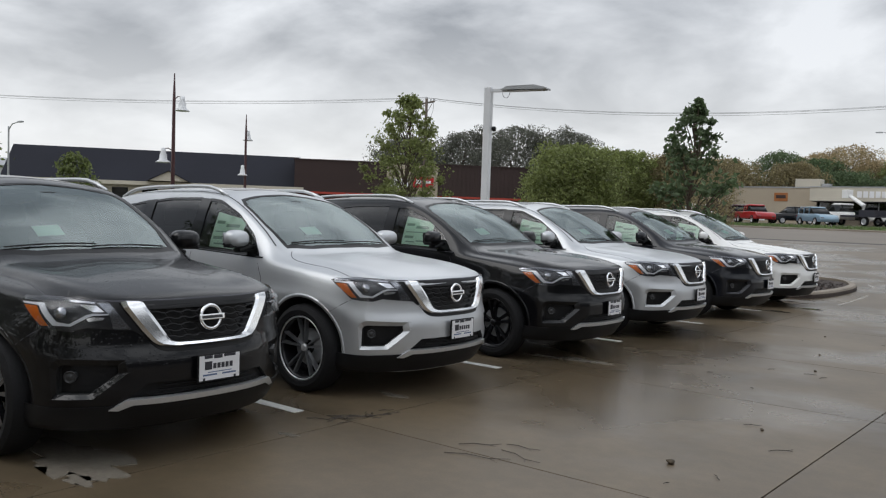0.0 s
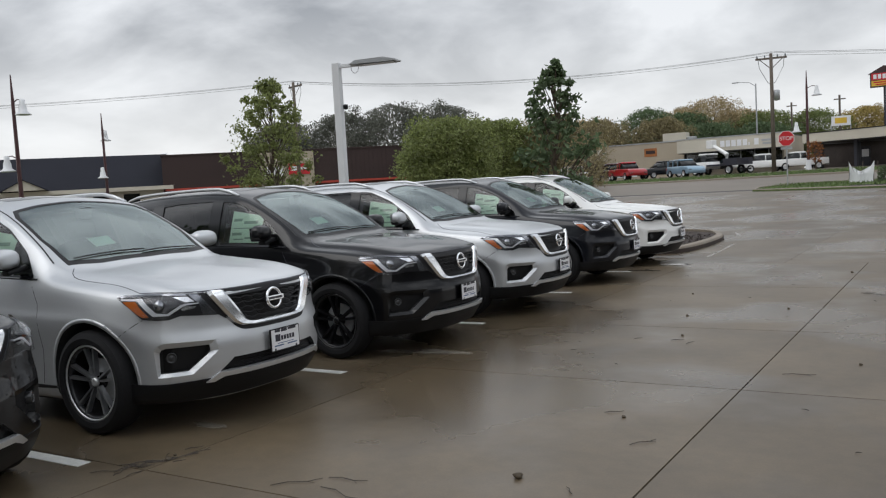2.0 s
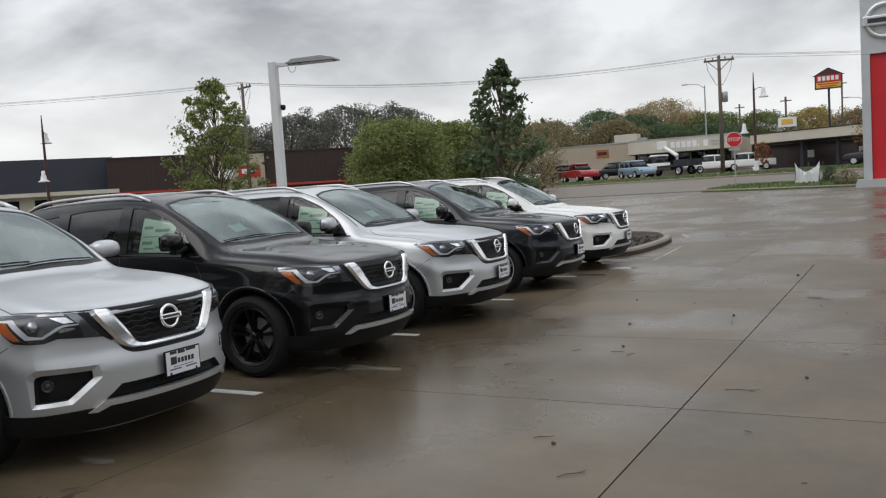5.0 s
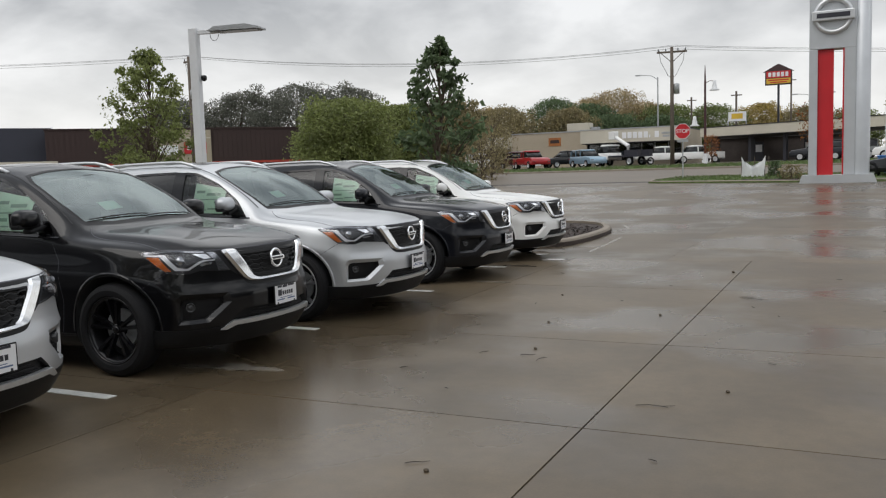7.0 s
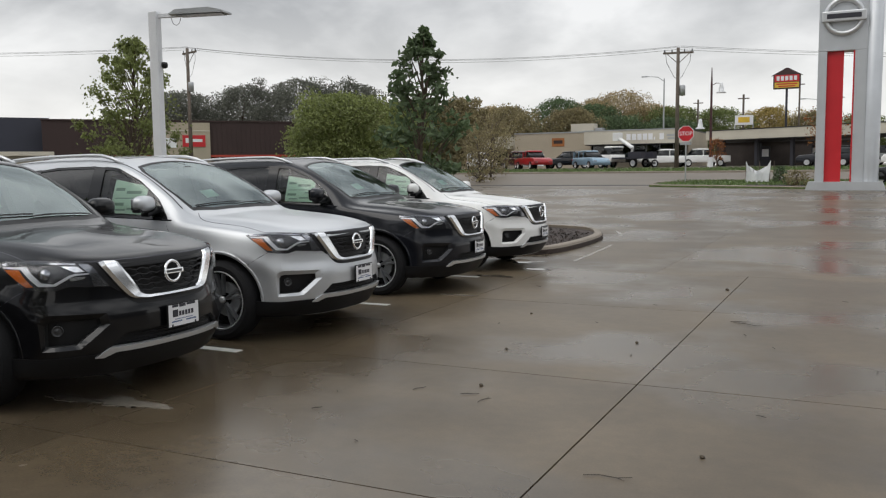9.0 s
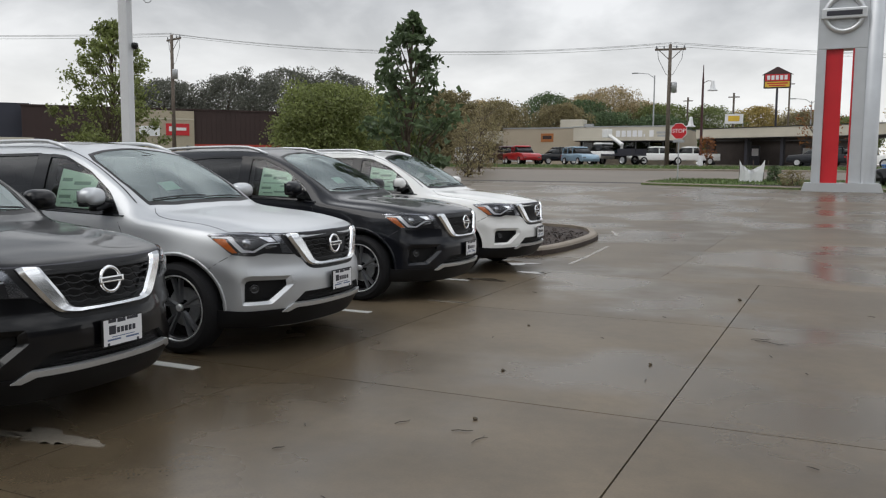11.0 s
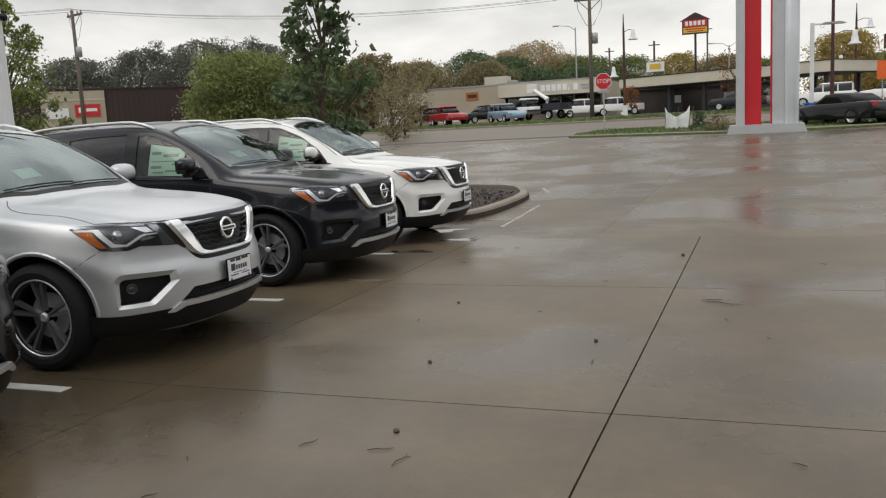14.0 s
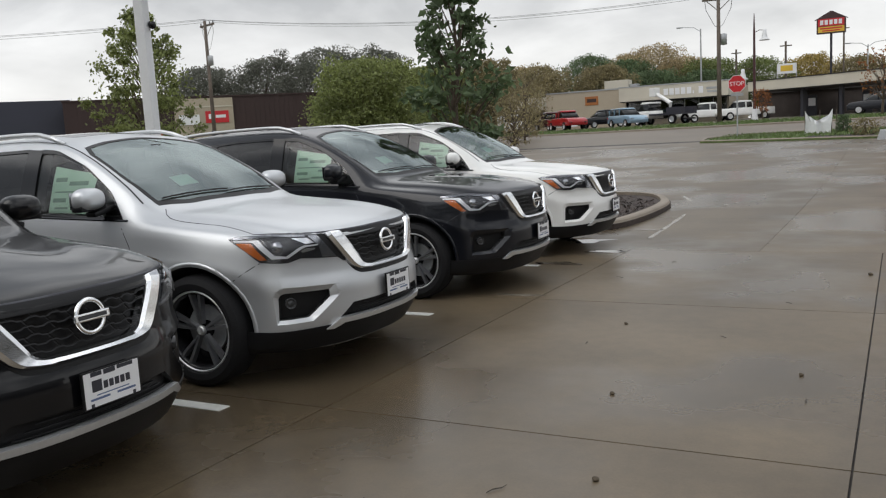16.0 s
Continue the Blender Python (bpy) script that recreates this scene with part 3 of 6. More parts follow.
def nose_plug(wide, narrow, deep, out, flip=1, slope=0.0):
    """A solid that stands out of the nose over one outline and ends deep inside it at another, past a slope in the body's colour."""
    bm = bmesh.new()
    tops, mids, lows = [], [], []
    rims = []
    for (a, z), (b, w) in zip(finely(wide), finely(narrow)):
        p, q = reach("nose", a, z)[0], reach("nose", b, w)[0]
        p, q = Vector((p.x, p.y * flip, p.z)), Vector((q.x, q.y * flip, q.z))
        tops.append(bm.verts.new(p + out * 0.05))
        if slope:
            mids.append(bm.verts.new(p))
            rims.append(bm.verts.new(q - out * slope))
        lows.append(bm.verts.new(q - out * deep))
    for ring in (tops, lows):
        f = bm.faces.new(ring)
        f.material_index = 1
        bmesh.ops.triangulate(bm, faces=[f])
    n = len(tops)
    rings = [tops, mids, rims, lows] if slope else [tops, lows]
    for one, two in zip(rings, rings[1:]):
        for k in range(n):
            j = (k + 1) % n
            bm.faces.new((one[k], one[j], two[j], two[k])).material_index = 0 if two is rims else 1
    bmesh.ops.recalc_face_normals(bm, faces=bm.faces)
    return bm


def softened(line, rounds=2):
    """An open line with its corners cut, twice over."""
    for _ in range(rounds):
        out = [line[0]]
        for a, b in zip(line, line[1:]):
            a, b = Vector(a), Vector(b)
            out += [tuple(a.lerp(b, 0.25)), tuple(a.lerp(b, 0.75))]
        line = out + [line[-1]]
    return line


def moulding(outer, inner, lifts):
    """A raised trim between two lines on the nose; lifts: how far it stands out, at shares of its width."""
    bm = bmesh.new()
    rows = []
    for (a, z), (b, w) in zip(outer, inner):
        row = []
        for t, lift in lifts:
            p, n = reach("nose", a + (b - a) * t, z + (w - z) * t)
            row.append(bm.verts.new(p + n * lift))
        rows.append(row)
    for r0, r1 in zip(rows, rows[1:]):
        for k in range(len(lifts) - 1):
            bm.faces.new((r0[k], r0[k + 1], r1[k + 1], r1[k]))
    for row in (rows[0], rows[-1]):
        bm.faces.new(row)
    bmesh.ops.recalc_face_normals(bm, faces=bm.faces)
    return bm


def hollow_body():
    """The shell with its cabin, windows and wheel arches cut out; the cut faces take the second material."""
    ob = new("shell", SHELL_MESH.copy())
    ob.data.materials.append(SILVER)
    ob.data.materials.append(INTERIOR)
    cutters = []

    def cutter(bm, slot=1):
        me = mesh_of(bm, "cutter")
        me.materials.append(SILVER)
        me.materials.append(INTERIOR)
        if slot:
            me.polygons.foreach_set("material_index", [slot] * len(me.polygons))
        c = new("cutter", me)
        cutters.append(c)
        md = ob.modifiers.new("cut", "BOOLEAN")
        md.operation, md.object, md.solver = "DIFFERENCE", c, "EXACT"
    bm = bmesh.new()
    rings = []
    for u in (1.62, 1.8, 2.0, 2.25, 2.6, 3.2, 3.8, 4.3, 4.55):
        h, e2, zc, ze = top_half(u) - 0.07, belt_half(u) - 0.09, top_mid(u) - 0.05, top_edge(u) - 0.05
        half = [(e2, 0.55), (e2, 1.12), (h, ze), (h * 0.5, zc - 0.02)]
        rings.append([bm.verts.new((-u, y, z)) for y, z in half] + [bm.verts.new((-u, -y, z)) for y, z in half[::-1]])
    for a, b in zip(rings, rings[1:]):
        for k in range(8):
            bm.faces.new((a[k], b[k], b[(k + 1) % 8], a[(k + 1) % 8]))
    bm.faces.new(rings[0])
    bm.faces.new(rings[-1][::-1])
    bmesh.ops.recalc_face_normals(bm, faces=bm.faces)
    cutter(bm)
    for g in (FRONT_GLASS, REAR_GLASS, QUARTER_GLASS):
        cutter(prism(bmesh.new(), [(-u, z) for u, z in rounded(g, 0.05)], -1.2, 1.2))
    bm = bmesh.new()
    low = [bm.verts.new((-u, y, 1.04)) for u, y in WINDSCREEN]
    high = [bm.verts.new((-u, y, 1.9)) for u, y in WINDSCREEN]
    bm.faces.new(low)
    bm.faces.new(high[::-1])
    for k in range(len(low)):
        j = (k + 1) % len(low)
        bm.faces.new((low[k], high[k], high[j], low[j]))
    bmesh.ops.recalc_face_normals(bm, faces=bm.faces)
    cutter(bm)
    for u in (AXLE_F, AXLE_R):
        for s in (-1, 1):
            bm = bmesh.new()
            arch = [(-u + 0.435 * math.cos(a), TYRE + 0.01 + 0.435 * math.sin(a)) for a in [2 * math.pi * k / 40 for k in range(40)]]
            prism(bm, arch, s * 0.60, s * 1.3)
            cutter(bm)
    # recesses of the nose: the radiator opening, the lower intake and the fog lamp pockets with their sloping rims
    cutter(nose_plug(GRILLE_HOLE, GRILLE_HOLE, 0.05, Vector((1, 0, 0))))
    cutter(nose_plug(INTAKE_HOLE, INTAKE_HOLE, 0.05, Vector((1, 0, 0))))
    for flip in (1, -1):
        out = Vector((math.cos(radians(40)), -math.sin(radians(40)) * flip, 0))
        cutter(nose_plug(FOG_RIM, FOG_HOLE, 0.085, out, flip, 0.028), 0)
    bpy.context.view_layer.update()
    me = bpy.data.meshes.new_from_object(ob.evaluated_get(bpy.context.evaluated_depsgraph_get()))
    for o in cutters + [ob]:
        bpy.data.objects.remove(o)
    me.set_sharp_from_angle(angle=radians(38))
    return me


BODY = hollow_body()


def wheel(parent, u, side, finish):
    """Tyre, rim and spokes; the outer face looks along y times side."""
    hub = new("wheel")
    hub.parent = parent
    hub.matrix_basis = pose(-u, side * 0.855, TYRE, -90 * side, 0, 0) @ pose(0, 0, 0, 0, 0, 20 if side < 0 else 75)
    w = 0.12
    bm = lathe(bmesh.new(), [(0.27, -w), (0.33, -w - 0.004), (0.368, -w + 0.015), (TYRE - 0.003, -w * 0.62), (TYRE, 0), (TYRE - 0.003, w * 0.62), (0.368, w - 0.015), (0.33, w + 0.004), (0.290, w - 0.004), (0.279, w - 0.02)], 48)
    part("tyre", bm, RUBBER, hub, smooth=True).data.set_sharp_from_angle(angle=radians(35))
    rim_mat, face_mat, lip_mat = (ALLOY_DARK, GLOSS_BLACK, GLOSS_BLACK) if finish == "black" else (ALLOY_DARK, MACHINED, ALLOY)
    bm = lathe(bmesh.new(), [(0.245, -0.10), (0.247, 0.06), (0.250, 0.088), (0.266, 0.100), (0.274, 0.096), (0.272, 0.086)], 48)
    lathe(bm, [(0.0, -0.02), (0.20, -0.03), (0.245, -0.05)], 32)
    part("rim", bm, rim_mat, hub, smooth=True)
    bm = lathe(bmesh.new(), [(0.266, 0.098), (0.269, 0.106), (0.276, 0.108), (0.281, 0.104), (0.281, 0.09)], 48)
    lathe(bm, [(0.0, 0.076), (0.024, 0.076), (0.032, 0.070), (0.034, 0.05)], 20)
    spokes = bmesh.new()
    for k in range(5):
        a0 = 2 * math.pi * k / 5
        for d in ((-0.19, 0.19) if finish != "five" else (-0.16, 0.16)):
            # each arm of a double spoke: a tapering bar from the hub to the rim
            r0, r1 = 0.045, 0.255
            c0, c1 = Vector((r0, 0, 0)), Vector((r1, 0, 0))
            c0.rotate(Euler((0, 0, a0 + d * 0.9)))
            c1.rotate(Euler((0, 0, a0 + d)))
            t = (c1 - c0).normalized()
            q = Vector((-t.y, t.x, 0))
            w0, w1 = {"black": (0.018, 0.032), "ten": (0.012, 0.020), "five": (0.014, 0.026)}[finish]
            vs = []
            for c, ww, zt in ((c0, w0, 0.066), (c1, w1, 0.092)):
                for s in (-1, 1):
                    vs.append((c + q * s * ww * 0.5 + Vector((0, 0, zt)), c + q * s * ww * 0.75 + Vector((0, 0, zt - 0.035))))
            tops = [spokes.verts.new(v[0]) for v in vs]
            lows = [spokes.verts.new(v[1]) for v in vs]
            for tgt, order in ((spokes, ((tops[0], tops[1], tops[3], tops[2]), (tops[0], tops[2], lows[2], lows[0]), (tops[1], lows[1], lows[3], tops[3]))),):
                for f in order:
                    tgt.faces.new(f)
    part("spokes", spokes, face_mat, hub, "five double-spoke alloy face")
    part("rim_lip", bm, lip_mat, hub, smooth=True)
    # brake disc seen between the spokes
    part("brake_disc", lathe(bmesh.new(), [(0.06, 0.0), (0.165, 0.0), (0.165, -0.02)], 32), STEEL_GALV, hub)
    return hub


def lathe_at(parent, name, profile, m, material, sides=24, label=""):
    bm = lathe(bmesh.new(), profile, sides, m)
    bmesh.ops.recalc_face_normals(bm, faces=bm.faces)
    return part(name, bm, material, parent, label, True)


def seat(parent, u, y, width):
    bm = boxes((-u - 0.02, -u + 0.50, y - width / 2, y + width / 2, 0.66, 0.82), bevel=0.05)
    part("seat_cushion", bm, SEAT, parent, smooth=True)
    back = box(bmesh.new(), -0.09, 0.07, y - width / 2 + 0.02, y + width / 2 - 0.02, 0.0, 0.60, 0.05, pose(-u, 0, 0.76, 0, -14, 0))
    part("seat_back", back, SEAT, parent, smooth=True)
    for yy in ((y,) if width < 1 else (y - 0.4, y, y + 0.4)):
        part("headrest", box(bmesh.new(), -0.06, 0.05, yy - 0.13, yy + 0.13, 0.62, 0.79, 0.045, pose(-u, 0, 0.76, 0, -12, 0)), SEAT, parent, smooth=True)


def suv():
    """The whole vehicle but its wheels, in silver."""
    car = thing("sport_utility_vehicle", (0, 0, 0), "parked sport utility vehicle on wet concrete", "car", "row of parked sport utility vehicles")
    body = new("body", BODY.copy())
    body.data.materials[0] = SILVER
    body.parent = car
    # side glass, each pane with a black surround
    for g, m, nm in ((FRONT_GLASS, GLASS_SIDE, "front_door_glass"), (REAR_GLASS, GLASS_DARK, "rear_door_glass"), (QUARTER_GLASS, GLASS_DARK, "quarter_glass")):
        panes = pair(nm, "side", rounded(g, 0.05), m, car, -0.006, 0.0)
        cu, cz = sum(p[0] for p in g) / len(g), sum(p[1] for p in g) / len(g)
        ring_i = rounded(g, 0.05)
        ring_o = rounded([(u + (u - cu) * 0.05, z + (z - cz) * 0.13) for u, z in g], 0.05)
        for pane, flip in zip(panes, (1, -1)):
            bm = bmesh.new()
            loops = []
            for ring in (ring_o, ring_i):
                loop = []
                for x, z in ring:
                    p, nn = reach("side", x, z)
                    p = p + nn * 0.003
                    loop.append(bm.verts.new((p.x, p.y * flip, p.z)))
                loops.append(loop)
            n = len(ring_o)
            for k in range(n):
                f = bm.faces.new((loops[0][k], loops[0][(k + 1) % n], loops[1][(k + 1) % n], loops[1][k]))
                f.normal_update()
                if f.normal.y * flip > 0:
                    f.normal_flip()
            part("surround", bm, GLOSS_BLACK, pane)
    pair("door_pillar", "side", [(2.575, 1.168), (2.745, 1.172), (2.755, 1.663), (2.60, 1.655)], GLOSS_BLACK, car, 0.005, 0.006, "gloss black pillar between the door windows")
    pair("rear_pillar", "side", [(3.50, 1.205), (3.69, 1.215), (3.75, 1.62), (3.57, 1.635)], GLOSS_BLACK, car, 0.005, 0.006)
    strip_pair("belt_trim", "side", [(1.58, 1.130), (2.66, 1.163), (3.6, 1.202), (4.30, 1.245)], 0.016, GLOSS_BLACK, car, 0.006)
    screen = panel("windscreen", "top", WINDSCREEN, GLASS_WIND, car, -0.004, 0.0)
    inner = [(1.52, -0.66), (1.45, -0.42), (1.425, 0), (1.45, 0.42), (1.52, 0.66), (1.80, 0.675), (2.14, 0.635), (2.25, 0.58), (2.305, 0.36), (2.325, 0.0), (2.305, -0.36), (2.25, -0.58), (2.14, -0.635), (1.80, -0.675)]
    bm = bmesh.new()
    loops = []
    for loop in (WINDSCREEN, inner):
        vs = []
        for k in range(len(loop)):
            for t in (0, 0.25, 0.5, 0.75):
                q = [loop[k][i] * (1 - t) + loop[(k + 1) % len(loop)][i] * t for i in (0, 1)]
                p, nn = reach("top", *q)
                vs.append(bm.verts.new(p - nn * 0.0015))
        loops.append(vs)
    for k in range(len(loops[0])):
        j = (k + 1) % len(loops[0])
        f = bm.faces.new((loops[0][k], loops[0][j], loops[1][j], loops[1][k]))
        f.normal_update()
        if f.normal.z < 0:
            f.normal_flip()
    part("edge_band", bm, PLASTIC, screen)
    part("mirror_mount", boxes((-2.24, -2.16, -0.06, 0.06, 1.56, 1.66), bevel=0.01), PLASTIC, screen)
    panel("dealer_card", "top", [(1.60, -0.34), (1.60, -0.14), (1.715, -0.14), (1.715, -0.34)], PAPER, screen, -0.012, 0.0, "pale green card inside the windscreen")
    for y0, y1, u0, u1 in ((-0.62, 0.02, 1.52, 1.47), (-0.02, 0.60, 1.445, 1.50)):
        pts = []
        for k in range(7):
            t = k / 6
            p, n = reach("top", u0 + (u1 - u0) * t, y0 + (y1 - y0) * t)
            pts.append(p + n * 0.009)
        part("wiper", tube(bmesh.new(), pts, 0.006, 5), PLASTIC, car)
    panel("sunroof", "top", rounded(SUNROOF, 0.08), GLOSS_BLACK, car, 0.002, 0.004)
    # nose
    grille = panel("grille", "nose", [(-26, 0.982), (-17.5, 0.762), (17.5, 0.762), (26, 0.982)], PLASTIC, car, -0.040, 0.0, "black honeycomb radiator grille")
    panel("grille_top", "nose", [(-26.6, 0.960), (-30.5, 1.008), (30.5, 1.008), (26.6, 0.960)], PLASTIC, grille, 0.003, 0.0)
    rows = 6
    for r in range(rows):
        z = 0.792 + r * 0.038
        edge = 15.6 + 9.0 * (z - 0.755) / 0.24
        line = []
        n = 8
        for k in range(-n, n + 1):
            step = 24.0 / n
            c = k * step + (step / 2 if r % 2 else 0)
            if abs(c) < edge:
                dz = 0.0045 if k % 2 else -0.0045
                line += [(c - step * 0.32, z + dz), (c + step * 0.32, z + dz)]
        line = [(-edge - 1.2, line[0][1])] + line + [(edge + 1.2, line[-1][1])]
        part("grille_bar", band("nose", line, 0.013, -0.004), GRILLE_BLACK, grille)
        if r + 1 < rows:
            for k in range(-n, n + 1):
                step = 24.0 / n
                c = k * step + (step / 2 if r % 2 else 0)
                if k % 2 and abs(c) < edge:
                    part("grille_tie", band("nose", [(c, z + 0.0045), (c + step / 2, z + 0.0335)], 0.011, -0.004), GRILLE_BLACK, grille)
    outer = [(33.2, 1.000), (29.5, 0.915), (25.2, 0.817), (21.2, 0.742), (15.0, 0.722), (6, 0.720), (0, 0.720)]
    inner = [(25.4, 0.998), (21.8, 0.915), (18.4, 0.832), (16.2, 0.770), (11.5, 0.755), (5, 0.752), (0, 0.752)]
    outer, inner = (softened(l + [(-a, z) for a, z in l[-2::-1]]) for l in (outer, inner))
    vee = part("chrome_surround", moulding(outer, inner, ((-0.04, 0.0), (0.02, 0.016), (0.14, 0.023), (0.24, 0.030), (0.80, 0.024), (0.97, 0.012), (1.02, -0.03))), CHROME, grille, "wide chrome surround shaped like a V", True)
    vee.data.set_sharp_from_angle(angle=radians(28))
    # the black groove under the surround
    low = [(27.5, 0.850), (24.6, 0.792), (20.6, 0.714), (15.0, 0.698), (0, 0.696)]
    high = [(29.0, 0.880), (26.2, 0.822), (21.8, 0.745), (15.4, 0.724), (0, 0.722)]
    low, high = (softened(l + [(-a, z) for a, z in l[-2::-1]]) for l in (low, high))
    part("groove", moulding(low, high, ((0.0, 0.0015), (0.5, 0.003), (1.0, 0.004))), PLASTIC, grille)
    # the dark ribbed strip between surround and lamp
    pair("lamp_strip", "nose", [(33.8, 1.004), (36.4, 1.003), (35.0, 0.975), (28.6, 0.838), (26.0, 0.806), (25.0, 0.806)], PLASTIC, grille, 0.004, 0.01)
    eu, en = reach("nose", 0, 0.895)
    m = Matrix.Translation(eu + Vector((0.024, 0, 0))) @ pose(0, 0, 0, 0, 84, 0)
    badge = new("badge")
    badge.parent = car
    ring = lathe(bmesh.new(), [(0.062 + 0.011 * (1 + math.cos(a)), 0.011 * math.sin(a)) for a in [2 * math.pi * k / 10 for k in range(11)]], 36, m)
    part("ring", ring, CHROME, badge, "chrome ring", True)
    part("bar", box(bmesh.new(), -0.019, 0.019, -0.095, 0.095, -0.006, 0.018, 0.006, m), CHROME, badge, "chrome bar across the ring")
    part("bar_inlay", box(bmesh.new(), -0.0095, 0.0095, -0.076, 0.076, 0.0181, 0.0190, 0, m), LAMP_DARK, badge)
    # head lamps
    lens = [(71.0, 1.000), (68.0, 1.015), (57, 1.017), (46, 1.015), (36.5, 1.003), (34.8, 0.975), (28.6, 0.838), (36, 0.847), (43.5, 0.858), (48, 0.836), (53, 0.838), (58, 0.850), (63.5, 0.925)]
    for lamp, flip in zip(pair("headlamp", "nose", lens, LAMP_DARK, car, 0.004, 0.012, "swept headlamp with white running light", (1.5, 0.02)), (1, -1)):
        panel("turn_signal", "nose", [(67.3, 0.972), (61.2, 0.972), (55.4, 0.866), (57.8, 0.864), (63.0, 0.922)], AMBER, lamp, 0.008, 0.004, "amber side lens", flip=flip)
        panel("running_light", "nose", [(68.5, 0.990), (58.2, 0.988), (52.6, 0.890), (48.6, 0.880), (43.5, 0.932), (41.5, 0.941), (36.5, 0.940), (36.5, 0.932), (41.0, 0.929), (42.6, 0.920), (48.0, 0.866), (53.8, 0.868), (60.2, 0.976), (68.0, 0.980)], LAMP_WHITE, lamp, 0.010, 0.004, "white boomerang running light", (1.5, 0.02), flip=flip)
        panel("reflector", "nose", [(46.0, 0.988), (40.5, 0.986), (37.8, 0.950), (41.5, 0.950)], CHROME, lamp, 0.009, 0.003, flip=flip)
        panel("chrome_blade", "nose", [(43.5, 0.910), (41.5, 0.921), (37.6, 0.917), (38.2, 0.905), (42.5, 0.893)], CHROME, lamp, 0.010, 0.003, "", (1.5, 0.02), flip=flip)
        panel("clear_corner", "nose", [(40.0, 1.000), (36.6, 0.996), (35.2, 0.975), (29.4, 0.845), (35.0, 0.850), (36.2, 0.930)], LAMP_GREY, lamp, 0.006, 0.003, flip=flip)
        panel("upper_brow", "nose", [(69.5, 1.003), (67.5, 1.010), (57, 1.012), (46, 1.010), (41, 1.004), (41, 0.994), (46, 0.998), (58, 1.000), (68, 0.996)], LAMP_GREY, lamp, 0.009, 0.003, "", (1.5, 0.02), flip=flip)
        panel("cover", "nose", lens, GLASS_LAMP, lamp, 0.020, 0.0, "clear lamp cover", (1.5, 0.02), flip=flip)
        for a, z, r in ((51.5, 0.942, 0.031),):
            p, n = reach("nose", a, z)
            p, n = Vector((p.x, p.y * flip, p.z)), Vector((n.x, n.y * flip, n.z))
            rot = n.to_track_quat("Z", "Y").to_matrix().to_4x4()
            lathe_at(lamp, "projector", [(r + 0.006, 0.0), (r + 0.006, 0.012), (r, 0.013), (r * 0.7, 0.020), (0, 0.024)], Matrix.Translation(p + n * 0.002) @ rot, LAMP_GREY)
    # bumper: fog lamp pockets, lower intake, chrome lip, black valance
    for pocket, flip in zip(pair("fog_lamp_pocket", "nose", FOG_HOLE, PLASTIC, car, -0.070, 0.0, "black fog lamp recess", (1.0, 0.02)), (1, -1)):
        p, n = reach("nose", 48.5, 0.565)
        p, n = Vector((p.x, p.y * flip, p.z)), Vector((n.x, n.y * flip, n.z))
        rot = (n + Vector((0.3, 0, 0))).to_track_quat("Z", "Y").to_matrix().to_4x4()
        lathe_at(pocket, "fog_lamp", [(0.038, -0.05), (0.038, 0.004), (0.033, 0.008), (0.030, 0.0), (0.018, 0.006), (0, 0.008)], Matrix.Translation(p - n * 0.040) @ rot, FOG_LENS, 20, "round fog lamp")
        for k in range(3):
            z = 0.50 + 0.04 * k
            bm = band("nose", [(45.0 - 2.6 * k, z), (36.5 - k, z + 0.01)], 0.008, 0.0)
            for v in bm.verts:
                v.co = Vector((v.co.x - 0.035, (v.co.y + 0.025) * flip, v.co.z))
            part("pocket_fin", bm, PLASTIC, pocket)
    intake = panel("lower_intake", "nose", [(-30, 0.430), (-23.5, 0.520), (23.5, 0.520), (30, 0.430)], PLASTIC, car, -0.040, 0.0)
    for z in (0.455, 0.480, 0.505):
        part("intake_bar", band("nose", [(-24 + (z - 0.455) * 110, z), (24 - (z - 0.455) * 110, z)], 0.010, -0.010), PLASTIC, intake)
    panel("valance", "nose", [(-66, 0.24), (-66, 0.392), (-52, 0.386), (-35, 0.395), (35, 0.395), (52, 0.386), (66, 0.392), (66, 0.24)], PLASTIC, car, 0.006, 0.01, "black lower valance")
    panel("bumper_lip", "nose", [(-36, 0.372), (-30.5, 0.432), (30.5, 0.432), (36, 0.372), (33, 0.368), (28.5, 0.400), (-28.5, 0.400), (-33, 0.368)], ALLOY, car, 0.018, 0.02, "chrome strip along the lower bumper", (2, 0.02))
    # plate
    p, n = Vector((0.022, 0.03, 0.582)), None
    holder = part("plate_holder", box(bmesh.new(), 0, 0.012, -0.163, 0.163, -0.087, 0.087, 0.006, Matrix.Translation(p + Vector((0.002, 0, 0)))), PLASTIC, car)
    part("plate", box(bmesh.new(), 0.0125, 0.0155, -0.152, 0.152, -0.078, 0.078, 0, Matrix.Translation(p)), PLATE, holder, "white dealer plate with unreadable print")
    for y0, y1, z0, z1, m in ((-0.115, -0.055, 0.058, 0.078, INK), (-0.045, 0.02, 0.055, 0.078, INK), (0.03, 0.12, 0.060, 0.078, INK), (-0.112, -0.058, -0.012, 0.040, INK), (-0.125, -0.02, -0.050, -0.040, INK_BLUE), (0.02, 0.125, -0.050, -0.040, INK_BLUE), (-0.09, 0.09, -0.031, -0.026, INK_BLUE), (-0.125, -0.108, -0.078, -0.062, INK), (0.108, 0.125, -0.078, -0.062, INK)):
        part("print_bar", box(bmesh.new(), 0.0156, 0.0162, y0, y1, z0, z1, 0, Matrix.Translation(p)), m, holder)
